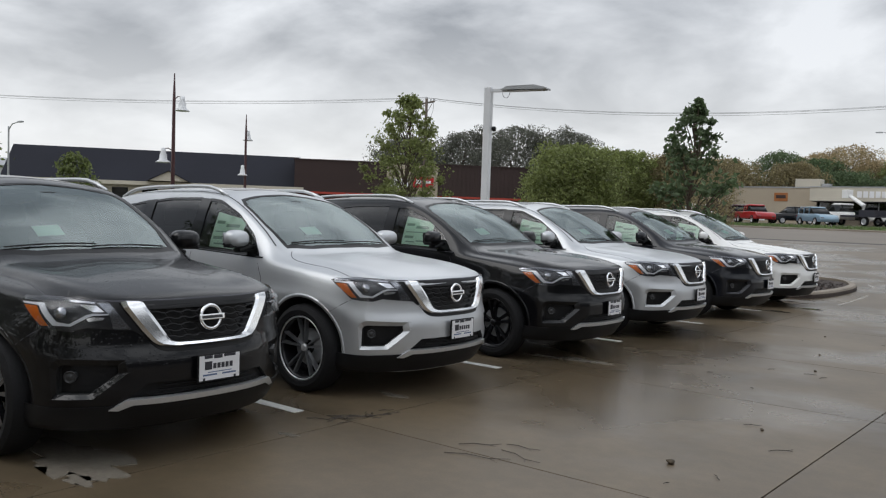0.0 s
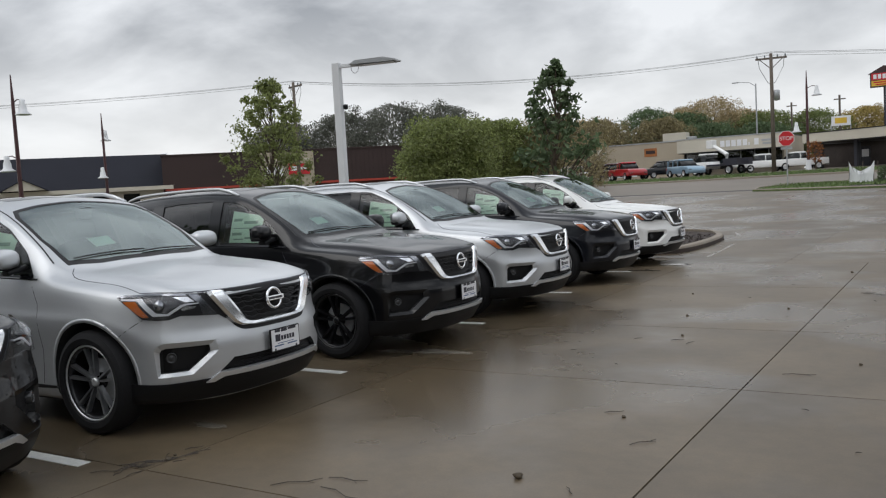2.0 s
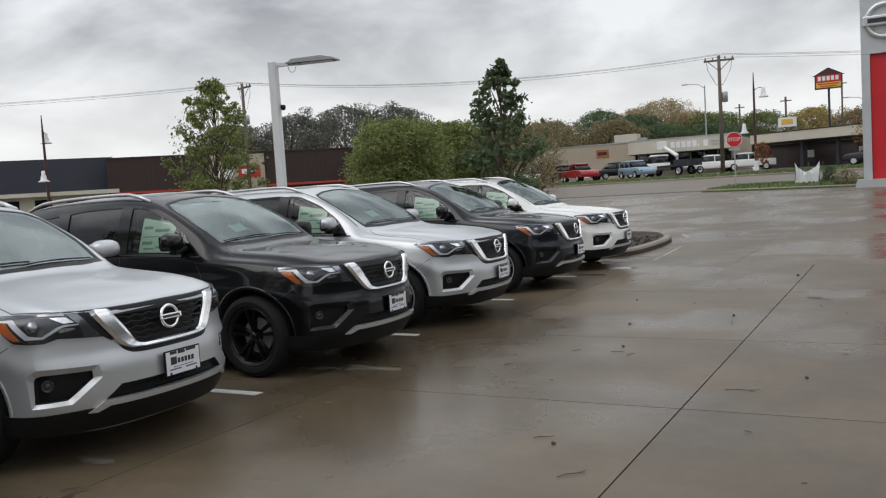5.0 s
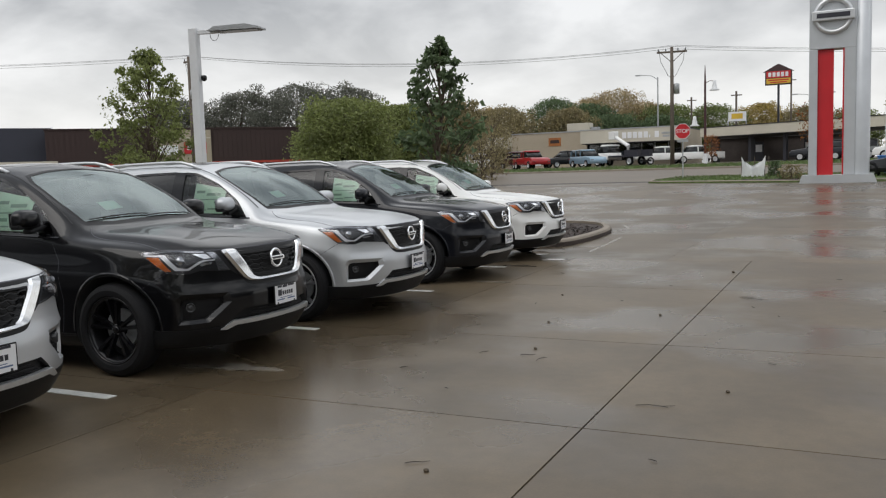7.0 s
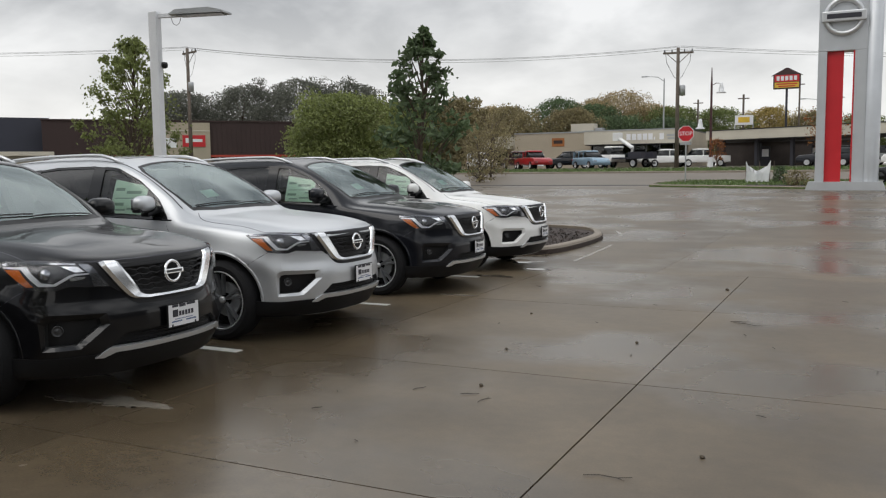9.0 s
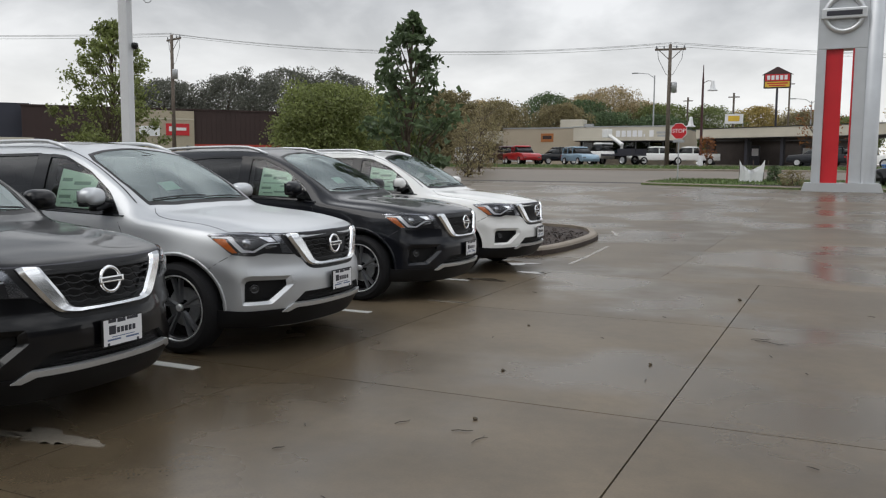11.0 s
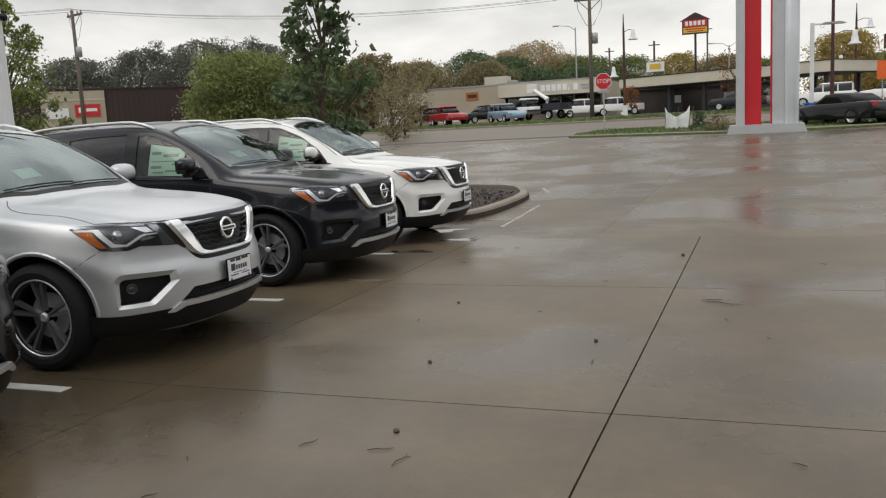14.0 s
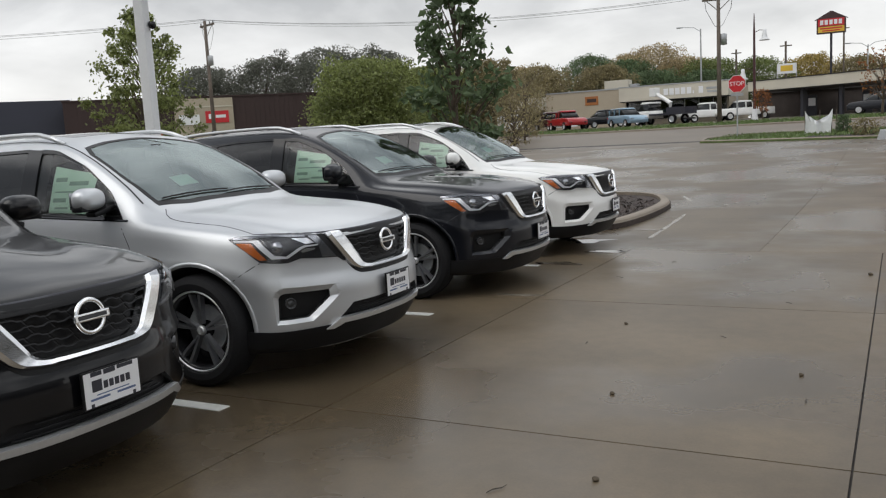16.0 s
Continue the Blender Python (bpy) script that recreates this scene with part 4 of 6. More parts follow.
    for k in range(5):
        part("print_bar", box(bmesh.new(), 0.0156, 0.0162, -0.050 + 0.031 * k, -0.026 + 0.031 * k, -0.008, 0.026, 0, Matrix.Translation(p)), INK, holder)
    # flanks
    pair("sill_cladding", "side", [(1.40, 0.215), (1.40, 0.33), (3.44, 0.33), (3.44, 0.215)], PLASTIC, car, 0.008, 0.01)
    for cu in (AXLE_F, AXLE_R):
        arc_i = [(cu + 0.438 * math.cos(a), TYRE + 0.01 + 0.438 * math.sin(a)) for a in [math.pi * (-0.06 + 1.12 * k / 24) for k in range(25)]]
        arc_o = [(cu + 0.465 * math.cos(a), TYRE + 0.01 + 0.465 * math.sin(a)) for a in [math.pi * (-0.06 + 1.12 * k / 24) for k in range(25)]]
        for flip in (1, -1):
            bm = bmesh.new()
            rows = []
            for ring, lift in ((arc_o, -0.006), (arc_o, 0.0005), (arc_i, 0.002), (arc_i, -0.05)):
                row = []
                for x, z in ring:
                    q, nn = reach("side", x, max(z, 0.245))
                    row.append(bm.verts.new((-x, (q.y - lift) * flip, max(z, 0.235))))
                rows.append(row)
            for r0, r1 in zip(rows, rows[1:]):
                for k in range(len(r0) - 1):
                    bm.faces.new((r0[k], r0[k + 1], r1[k + 1], r1[k]))
            bmesh.ops.recalc_face_normals(bm, faces=bm.faces)
            part("arch_lip", bm, SILVER, car, smooth=True)
    for line in ([(1.63, 1.08), (1.55, 0.95), (1.52, 0.6), (1.56, 0.34)], [(2.665, 1.13), (2.67, 0.34)], [(3.62, 1.15), (3.60, 0.95), (3.42, 0.70), (3.38, 0.5), (3.40, 0.34)]):
        strip_pair("shut_line", "side", line, 0.007, INK, car)
    strip_pair("shut_line", "top", softened([(0.56, -0.80), (0.70, -0.786), (0.86, -0.776), (1.02, -0.785), (1.20, -0.796), (1.33, -0.775), (1.42, -0.69)], 1), 0.007, INK, car)
    strip_pair("shut_line", "nose", [(58.2, 0.846), (63, 0.800), (69, 0.735)], 0.006, INK, car)
    strip_pair("shut_line", "nose", [(61, 1.026), (46, 1.022), (36, 1.012), (20, 1.012), (0, 1.014)], 0.012, INK, car)
    for u0, z0 in ((2.36, 0.965), (3.30, 0.99)):
        for flip in (1, -1):
            pts = []
            for k in range(6):
                q, nn = reach("side", u0 + 0.20 * k / 5, z0)
                pts.append(Vector((q.x, (q.y - 0.03 * math.sin(math.pi * (0.12 + 0.76 * k / 5))) * flip, q.z)))
            part("door_handle", tube(bmesh.new(), pts, 0.014, 6), SILVER, car, smooth=True)
    # mirrors
    for flip in (1, -1):
        arm = part("mirror_arm", box(bmesh.new(), -0.05, 0.05, -0.10, 0.10, -0.02, 0.02, 0.015, pose(-1.82, -0.91 * flip, 1.205, 12 * flip, 0, 0)), PLASTIC, car)
        bm = bmesh.new()
        bmesh.ops.create_uvsphere(bm, u_segments=20, v_segments=12, radius=1)
        for v in bm.verts:
            x, y, z = v.co
            back = 0.35 if x < 0 else 1.0
            x, y, z = (math.copysign(abs(q) ** 0.75, q) for q in (x, y, z))
            v.co = Vector((x * 0.105 * back, y * 0.130, z * 0.086 * (1.0 if z > 0 else 0.85)))
        bmesh.ops.transform(bm, matrix=pose(-1.83, -1.02 * flip, 1.290, 0, 0, 8 * flip), verts=bm.verts)
        part("mirror_cap", bm, SILVER, arm, smooth=True)
        part("mirror_base", box(bmesh.new(), -0.035, 0.06, -0.122, 0.122, -0.078, -0.034, 0.015, pose(-1.83, -1.015 * flip, 1.290, 0, 0, 8 * flip)), PLASTIC, arm)
        part("mirror_glass", box(bmesh.new(), -0.040, -0.036, -0.115, 0.115, -0.055, 0.058, 0, pose(-1.83, -1.02 * flip, 1.290, 0, 0, 8 * flip)), CHROME, arm)
    # roof
    for flip in (1, -1):
        pts = []
        for k in range(15):
            t = k / 14
            u = 2.45 + 2.05 * t
            q, nn = reach("top", u, -(top_half(u) - 0.045))
            pts.append((q.x, q.y * flip, q.z + 0.050 * min(1, 7 * t, 7 * (1 - t)) ** 0.6))
        part("roof_rail", tube(bmesh.new(), pts, 0.019, 8), ALLOY, car, "satin silver roof rail", True)
    strip_pair("roof_joint", "top", [(1.55, -0.77), (2.05, -0.70), (2.4, -0.66), (3.2, -0.635), (4.4, -0.585)], 0.012, PLASTIC, car, 0.003)
    part("antenna_fin", prism(bmesh.new(), [(-4.28, 1.73), (-4.10, 1.745), (-4.24, 1.81), (-4.28, 1.815)], -0.02, 0.02), SILVER, car)
    pair("tail_lamp", "side", [(4.62, 0.93), (4.95, 0.90), (4.97, 1.06), (4.70, 1.10)], RED_LENS, car, 0.008, 0.01)
    # cabin
    part("dashboard", boxes((-1.95, -1.46, -0.72, 0.72, 0.95, 1.062), bevel=0.03), INTERIOR, car, smooth=True)
    part("steering_wheel", lathe(bmesh.new(), [(0.18 + 0.014 * math.cos(a), 0.014 * math.sin(a)) for a in [2 * math.pi * k / 8 for k in range(9)]], 24, pose(-2.05, 0.38, 1.05, 0, -62, 0)), INTERIOR, car, smooth=True)
    for y in (-0.38, 0.38):
        seat(car, 2.62, y, 0.50)
    seat(car, 3.55, 0.0, 1.30)
    bm = skin("side", [(1.98, 1.185), (2.42, 1.195), (2.42, 1.535), (1.98, 1.470)], -0.014, 0.0)
    sticker = part("window_sticker", bm, PAPER, car, "pale green paper price sheet inside the window")
    for u0, u1, z0, z1 in ((2.05, 2.20, 1.23, 1.25), (2.25, 2.39, 1.27, 1.30), (2.05, 2.38, 1.34, 1.35), (2.05, 2.24, 1.39, 1.42), (2.27, 2.39, 1.42, 1.45), (2.22, 2.36, 1.22, 1.235), (2.02, 2.12, 1.30, 1.32)):
        part("print_bar", skin("side", [(u0, z0), (u1, z0), (u1, z1), (u0, z1)], -0.0125, 0.0), PAPER_INK, sticker)
    return car


# ---- the row of vehicles ----
SUV = suv()
ROW = [
    (BLACK_WET, "black", -4.57, 3.55, "glossy black sport utility vehicle beaded with rain, parked in a bay"),
    (SILVER, "ten", -4.64, 6.18, "silver sport utility vehicle with dark machined wheels"),
    (BLACK, "black", -4.57, 8.93, "black sport utility vehicle with black wheels"),
    (SILVER, "five", -4.58, 11.50, "silver sport utility vehicle with bright alloy wheels"),
    (SLATE, "five", -4.60, 14.52, "dark slate sport utility vehicle with alloy wheels"),
    (WHITE, "five", -4.60, 17.24, "pearl white sport utility vehicle parked beside a mulched kerb island"),
]
for k, (finish, rims, nx, ny, label) in enumerate(ROW):
    car = SUV if k == 0 else copy_thing(SUV, pose(nx, ny, 0))
    car.matrix_basis = pose(nx, ny, 0)
    tagged(car, label)
painted = {}
cars = [o for o in scene.objects if o.type == "EMPTY" and o.name.startswith("sport_utility_vehicle")]
for car, (finish, rims, nx, ny, label) in zip(cars, ROW):
    if finish is not SILVER:
        for o in car.children_recursive:
            if o.type == "MESH" and o.data.materials and o.data.materials[0] == SILVER:
                key = (o.data.name, finish.name)
                if key not in painted:
                    painted[key] = o.data.copy()
                    painted[key].materials[0] = finish
                o.data = painted[key]
    for u in (AXLE_F, AXLE_R):
        for s in (-1, 1):
            wheel(car, u, s, rims)

# ---- trees ----


def leaf_mat(name, color, spread=0.35):
    """Leaves reflect light and let some of it through."""
    m = mat(name, color, 0.55, grain=0.25, scale=2.0, wear=0.25, wear_scale=0.4, leaf=spread)
    n, l = m.node_tree.nodes, m.node_tree.links
    b = n["Principled BSDF"]
    t, mix = n.new("ShaderNodeBsdfTranslucent"), n.new("ShaderNodeMixShader")
    mix.inputs[0].default_value = 0.4
    l.new(b.inputs["Base Color"].links[0].from_socket, t.inputs["Color"])
    l.new(b.outputs[0], mix.inputs[1]), l.new(t.outputs[0], mix.inputs[2])
    l.new(mix.outputs[0], n["Material Output"].inputs[0])
    return m


LEAF_GREEN = leaf_mat("leaf_green", (0.165, 0.20, 0.065))
LEAF_LIME = leaf_mat("leaf_lime", (0.215, 0.25, 0.085))
LEAF_DARK = leaf_mat("leaf_dark", (0.115, 0.165, 0.078))
LEAF_GREY = leaf_mat("leaf_grey_green", (0.15, 0.155, 0.125))
LEAF_TAN = leaf_mat("leaf_tan", (0.38, 0.30, 0.165))
LEAF_YELLOW = leaf_mat("leaf_yellow", (0.38, 0.29, 0.09))
LEAF_BROWN = leaf_mat("leaf_brown", (0.26, 0.22, 0.115))
LEAF_RUST = leaf_mat("leaf_rust", (0.26, 0.10, 0.03))


ROUND = smooth_line([(0, 0.6), (0.2, 0.9), (0.45, 1.0), (0.7, 0.97), (0.87, 0.78), (0.96, 0.5), (1, 0.2)])
YOUNG = smooth_line([(0, 0.55), (0.15, 0.90), (0.34, 1.0), (0.58, 0.90), (0.77, 0.64), (0.9, 0.38), (1, 0.10)])


def tree(at, height, width, clear, leaf, leaves, leaf_size, label, seed, name="tree", shape=0.8, clumps=34, fill=0.45, group="", lean=0.0, air=0.45):
    """Trunk, limbs and a crown of leaves in uneven clumps. clear: the height of the lowest leaves; shape: round under 0.7, else tapering; air: the share of leaves strewn through the whole crown."""
    profile = ROUND if shape >= 0.7 else YOUNG
    r = np.random.default_rng(seed)
    x, y = at
    root = thing(name, (x, y, land(y) - 0.12), label, "tree", group)
    trunk = bmesh.new()
    rad = 0.012 * height + 0.02
    bend = [Vector((r.normal() * 0.02 * height * t + lean * t, r.normal() * 0.02 * height * t, height * 0.93 * t)) for t in np.linspace(0, 1, 7)]
    tube(trunk, bend, [rad * (1.25 - 1.1 * t) for t in np.linspace(0, 1, 7)], 8)
    limbs = bmesh.new()
    cents = []
    for k in range(clumps):
        t = (k + 0.5) / clumps * (0.93 if shape >= 0.7 else 1.0)
        z = clear + (height - clear) * t
        # half-width of the crown at this height
        e2 = width / 2 * profile(t)
        a = k * 2.4 + r.uniform(-0.5, 0.5)
        d = e2 * (r.uniform(0.25, 1.0) ** 0.6) * r.uniform(0.7, 1.12)
        tip = Vector((math.cos(a) * d + lean * t, math.sin(a) * d, min(z + r.normal() * 0.03 * height, height * 0.985)))
        cents.append((tip, e2))
        zb = max(clear * 0.7, z - d * 0.9 - 0.1 * height)
        i = min(5, int(zb / height * 6))
        f = bend[i].lerp(bend[i + 1], min(1, max(0, zb / (height * 0.93) * 6 - i)))
        mid = f.lerp(tip, 0.5) + Vector((0, 0, d * 0.12))
        tube(limbs, [f, mid, tip], [rad * 0.32, rad * 0.2, rad * 0.06], 4)
    part("trunk", trunk, BARK, root, smooth=True)
    part("branching", limbs, BARK, root)
    per = max(1, int(leaves * (1 - air)) // clumps)
    verts, faces = [], []
    groups = []
    for tip, e2 in cents:
        spread = max(e2 * fill, leaf_size * 1.5, width * 0.07)
        p = r.normal(size=(per, 3))
        p /= np.linalg.norm(p, axis=1)[:, None]
        p *= (r.uniform(0, 1, (per, 1)) ** 0.5) * spread * r.uniform(0.7, 1.2)
        p[:, 2] *= 0.8
        groups.append(p + np.array(tip))
    loose = int(leaves * air)
    t = r.uniform(0, 1, loose)
    ang = r.uniform(0, 2 * math.pi, loose)
    # the outline swells and shrinks round the crown
    lump = np.array([noise.noise(Vector((math.cos(q) * 1.5 + seed, math.sin(q) * 1.5, w * 4))) for q, w in zip(ang, t)])
    d = np.array([profile(w) for w in t]) * width / 2 * np.sqrt(r.uniform(0.05, 1, loose)) * (0.95 + 0.55 * lump)
    groups.append(np.stack([np.cos(ang) * d + lean * t, np.sin(ang) * d, clear + (height - clear) * t * (0.97 + 0.06 * lump)], 1))
    for p in groups:
        per = len(p)
        a = r.normal(size=(per, 3))
        a /= np.linalg.norm(a, axis=1)[:, None]
        b = np.cross(a, r.normal(size=(per, 3)))
        b /= np.linalg.norm(b, axis=1)[:, None]
        s = leaf_size * r.uniform(0.6, 1.25, (per, 1))
        n0 = np.cross(a, b) * s * 0.18
        quad = np.stack([p - a * s, p + b * s * 0.55 + n0, p + a * s, p - b * s * 0.55 + n0], 1)
        k = len(verts)
        verts += quad.reshape(-1, 3).tolist()
        faces += [(k + 4 * j, k + 4 * j + 1, k + 4 * j + 2, k + 4 * j + 3) for j in range(per)]
    me = bpy.data.meshes.new("crown")
    me.from_pydata(verts, [], faces)
    me.materials.append(leaf)
    c = new("crown", me)
    c.parent = root
    return root


tree((-8.62, 20.98), 4.75, 2.1, 1.2, LEAF_DARK, 2300, 0.092, "young dark green broad-leaved tree in a mulched island", 3, clumps=56, shape=0.62, fill=0.28, air=0.2)
tree((-26.2, 30.0), 6.8, 4.2, 1.2, LEAF_LIME, 8500, 0.085, "young green tree with an open spiky crown", 8, clumps=90, shape=0.55, fill=0.18, air=0.2)
tree((-26.2, 45.5), 5.4, 5.5, 0.4, LEAF_LIME, 26000, 0.10, "broad low bright green tree", 12, clumps=70, shape=0.75, fill=0.42)
tree((-31.0, 52.0), 4.8, 5.3, 0.3, LEAF_GREEN, 12000, 0.13, "low bushy green tree beside the lot", 13, clumps=40, fill=0.42)
tree((-22.0, 57.9), 4.0, 3.6, 0.4, LEAF_BROWN, 1900, 0.085, "thin brownish shrub losing its leaves", 14, clumps=64, fill=0.3)
tree((-19.5, 50.0), 3.2, 2.8, 0.2, LEAF_BROWN, 1500, 0.075, "dull brown shrub near the street", 15, clumps=60, fill=0.3)
tree((-27.2, 71.4), 5.6, 5.0, 1.6, LEAF_BROWN, 500, 0.10, "nearly bare tree with a few brown leaves", 16, clumps=60, fill=0.3)
tree((-9.8, 78.0), 2.6, 1.5, 0.8, LEAF_RUST, 350, 0.10, "small rust-orange tree beside the street", 17, clumps=24, fill=0.4)
tree((-1.4, 70.0), 4.6, 3.4, 1.6, LEAF_RUST, 420, 0.10, "thin nearly bare tree with reddish leaves", 18, clumps=40, fill=0.3)
tree((-46.5, 24.5), 4.4, 2.4, 0.3, LEAF_GREEN, 2500, 0.12, "small round green tree before a dark roof", 19, clumps=24, fill=0.45)
tree((-40.5, 15.4), 5.6, 4.2, 1.5, LEAF_GREEN, 6000, 0.11, "green tree at the edge of the lot", 20, clumps=40, fill=0.35)
far = [
    (-84, 96, 13.2, 12, LEAF_GREY), (-77, 101, 14.2, 13, LEAF_GREY), (-70.5, 105, 15.2, 14, LEAF_GREY), (-64, 108.5, 14.6, 12, LEAF_GREY), (-59.5, 111, 11.0, 10, LEAF_GREY),
    (-41, 82, 8.6, 7, LEAF_LIME), (-45, 88, 8.2, 7, LEAF_BROWN), (-36, 84, 8.8, 6, LEAF_BROWN),
    (-50, 112, 9.5, 9, LEAF_BROWN), (-44, 112, 9.6, 9, LEAF_TAN), (-39.6, 108, 9.4, 9, LEAF_BROWN), (-33, 114, 9.2, 8, LEAF_BROWN), (-37.5, 122, 11.6, 10, LEAF_DARK), (-33, 124, 10.6, 9, LEAF_DARK),
    (-30, 129, 12.9, 12, LEAF_TAN), (-34.5, 131, 12.0, 9, LEAF_TAN), (-25.5, 128, 10.4, 10, LEAF_TAN), (-22, 126, 9.6, 10, LEAF_GREEN), (-16.5, 130, 9.4, 10, LEAF_GREEN), (-28, 118, 8.0, 9, LEAF_DARK), (-21, 119, 7.6, 8, LEAF_DARK),
    (-10, 136, 9.8, 9, LEAF_YELLOW), (-4, 134, 8.6, 9, LEAF_BROWN), (2, 138, 8.0, 9, LEAF_GREEN), (9.5, 113, 9.2, 8.5, LEAF_YELLOW), (15, 128, 7.0, 9, LEAF_GREEN), (22, 132, 6.8, 10, LEAF_BROWN),
]
names = {LEAF_GREY: "grey-green", LEAF_LIME: "bright green", LEAF_BROWN: "brownish green", LEAF_TAN: "tan autumn", LEAF_DARK: "dark green", LEAF_GREEN: "green", LEAF_YELLOW: "yellow autumn"}
for k, (x, y, h, w, leaf) in enumerate(far):
    tree((x, y), h * 0.86, w * 0.96, 0.6, leaf, 16000 if leaf is not LEAF_GREY else 30000, 0.15, "tall " + names[leaf] + " tree in the woods behind the shops", 40 + k, clumps=80, fill=0.32, shape=0.8, air=0.40, group="woods behind the shops")

# ---- the mulched island at the end of the row ----
island = curve_line([(-5.45, 18.95), (-5.03, 19.6), (-4.93, 21.6), (-5.15, 23.1), (-5.9, 24.3), (-8.0, 24.8), (-11.0, 24.8), (-14.0, 24.2), (-14.2, 20.0), (-13.0, 18.9), (-9.0, 18.85), (-6.4, 18.85)], 5)
island_root = tagged(outline_slab("mulch_bed", island, 0.085, -0.02, MULCH), "dark brown mulch bed of a kerbed island", "mulch bed", kind="structure")
kerb("island_kerb", island, 0.18, 0.14, island_root)
bm = bmesh.new()
rng = np.random.default_rng(3)
for k in range(2600):
    x, y = rng.uniform(-9.5, -5.2), rng.uniform(19.1, 24.4)
    if x > -5.25 - max(0, (y - 22.6)) * 0.7:
        continue
    l = rng.uniform(0.02, 0.06)
    m = pose(x, y, 0.095 + rng.uniform(0, 0.02), rng.uniform(-40, 40), rng.uniform(-40, 40), rng.uniform(0, 180))
    c = [m @ Vector(p) for p in ((-l, -0.010, 0), (l, -0.012, 0), (l, 0.010, 0.004), (-l, 0.012, 0.004))]
    bm.faces.new([bm.verts.new(p) for p in c])
tagged(part("mulch_chips", bm, MULCH), "loose dark bark chips on the island", "mulch", kind="stuff")

# ---- the grass island by the street ----
isle = [(-8.3, 43.4), (-7.6, 43.0), (-5.0, 42.2), (-1.8, 41.2), (1.3, 40.9), (4.0, 41.4), (9.0, 42.8), (20, 45.5), (20, 50), (8, 49.5), (-2, 49.5), (-7.0, 49.0), (-8.6, 46.0)]
isle_root = tagged(outline_slab("grass_island", isle, 0.07, -0.1, GRASS), "grass island between the lot and the street", "grass", kind="structure")
kerb("grass_island_kerb", isle, 0.16, 0.11, isle_root)
blades("island_grass", 7000, -8, 12, 42.5, 49, 0.07, 0.11, lambda x, y: y > 41.9 + abs(x + 0.2) * 0.22 and not (-1.9 < x < 1.5 and y < 43))
outline_slab("island_mulch", [(-4.0, 42.6), (-1.7, 41.6), (-1.7, 43.4), (-4.2, 44.0)], 0.085, 0.0, MULCH, isle_root)

# ---- lamps ----


def lot_lamp(at, height, arm, turn):
    """A square white post with a flat lantern on a short arm."""
    x, y = at
    lamp = thing("lot_lamp", (x, y, land(y)), "slim white lot lamp with a flat lantern on a short arm", "lamp", "white lot lamps", turn)
    part("base", lathe(bmesh.new(), [(0, 0.5), (0.24, 0.5), (0.26, 0.46), (0.26, -0.1)], 20), KERB, lamp, "round concrete footing")
    part("post", box(bmesh.new(), -0.085, 0.085, -0.085, 0.085, 0.5, height, 0.02), STEEL_WHITE, lamp)
    part("arm", box(bmesh.new(), 0.0, arm * 0.45, -0.035, 0.035, height - 0.12, height - 0.04, 0.01), STEEL_WHITE, lamp)
    head = bmesh.new()
    prism(head, [(arm * 0.25, height - 0.09), (arm * 0.35, height - 0.01), (arm * 0.8, height + 0.0), (arm, height - 0.07), (arm, height - 0.10)], -0.17, 0.17)
    part("lantern", head, STEEL_GALV, lamp)
    part("diffuser", box(bmesh.new(), arm * 0.35, arm * 0.95, -0.13, 0.13, height - 0.112, height - 0.1005), LAMP_GREY, lamp)
    loop = [(arm * 0.3 + 0.09 * math.cos(a), 0, height - 0.13 + 0.13 * math.sin(a)) for a in [math.pi + math.pi * k / 8 for k in range(9)]]
    part("cable", tube(bmesh.new(), loop, 0.006, 5), CABLE, lamp)
    part("camera_dome", lathe(bmesh.new(), [(0, 0.05), (0.05, 0.04), (0.06, 0), (0.05, -0.05), (0, -0.075)], 16, pose(0.13, 0.06, height * 0.79)), GLOSS_BLACK, lamp, "small black dome camera", True)
    return lamp


lot_lamp((-11.67, 16.24), 4.50, 1.45, 12)
lot_lamp((2.1, 51.4), 4.6, 1.5, 10)


def street_lamp(at, height, turn, reach_out=0.5):
    """A dark red mast with two white bell lanterns at different heights."""
    x, y = at
    lamp = thing("street_lamp", (x, y, land(y)), "dark red street lamp with two white bell lanterns", "street lamp", "bell street lamps", turn)
    part("base", lathe(bmesh.new(), [(0, 0.9), (0.16, 0.88), (0.20, 0.6), (0.26, 0.1), (0.26, -0.1)], 12), STEEL_WHITE, lamp)
    part("mast", tube(bmesh.new(), [(0, 0, 0.8), (0, 0, height - 1.5), (0, 0, height)], [0.13, 0.09, 0.03], 10), STEEL_DARK, lamp)
    for side, z, out in ((1, height - 1.45, reach_out), (-1, height - 4.5, reach_out + 0.1)):
        arm = part("arm", tube(bmesh.new(), [(0, 0, z - 0.1), (side * out * 0.5, 0, z + 0.10), (side * out, 0, z + 0.05)], 0.03, 6), STEEL_DARK, lamp)
        bell = lathe(bmesh.new(), [(0.05, 0.12), (0.14, 0.08), (0.15, -0.18), (0.20, -0.30), (0.23, -0.58), (0.42, -0.72), (0.42, -0.76), (0.30, -0.74), (0, -0.70)], 20, pose(side * out, 0, z))
        bmesh.ops.recalc_face_normals(bell, faces=bell.faces)
        part("bell_lantern", bell, STEEL_WHITE, arm, "white bell-shaped lantern", True)
    return lamp


for x, y, h, turn, out in ((-44.0, 29.3, 9.0, 35, 0.5), (-59.1, 46.4, 8.6, 120, 0.5), (-10.8, 81.2, 8.6, 0, 0.8), (4.2, 65.3, 9.2, 180, 1.15), (8.2, 90.0, 8.6, 0, 1.1)):
    street_lamp((x, y), h, turn, out)


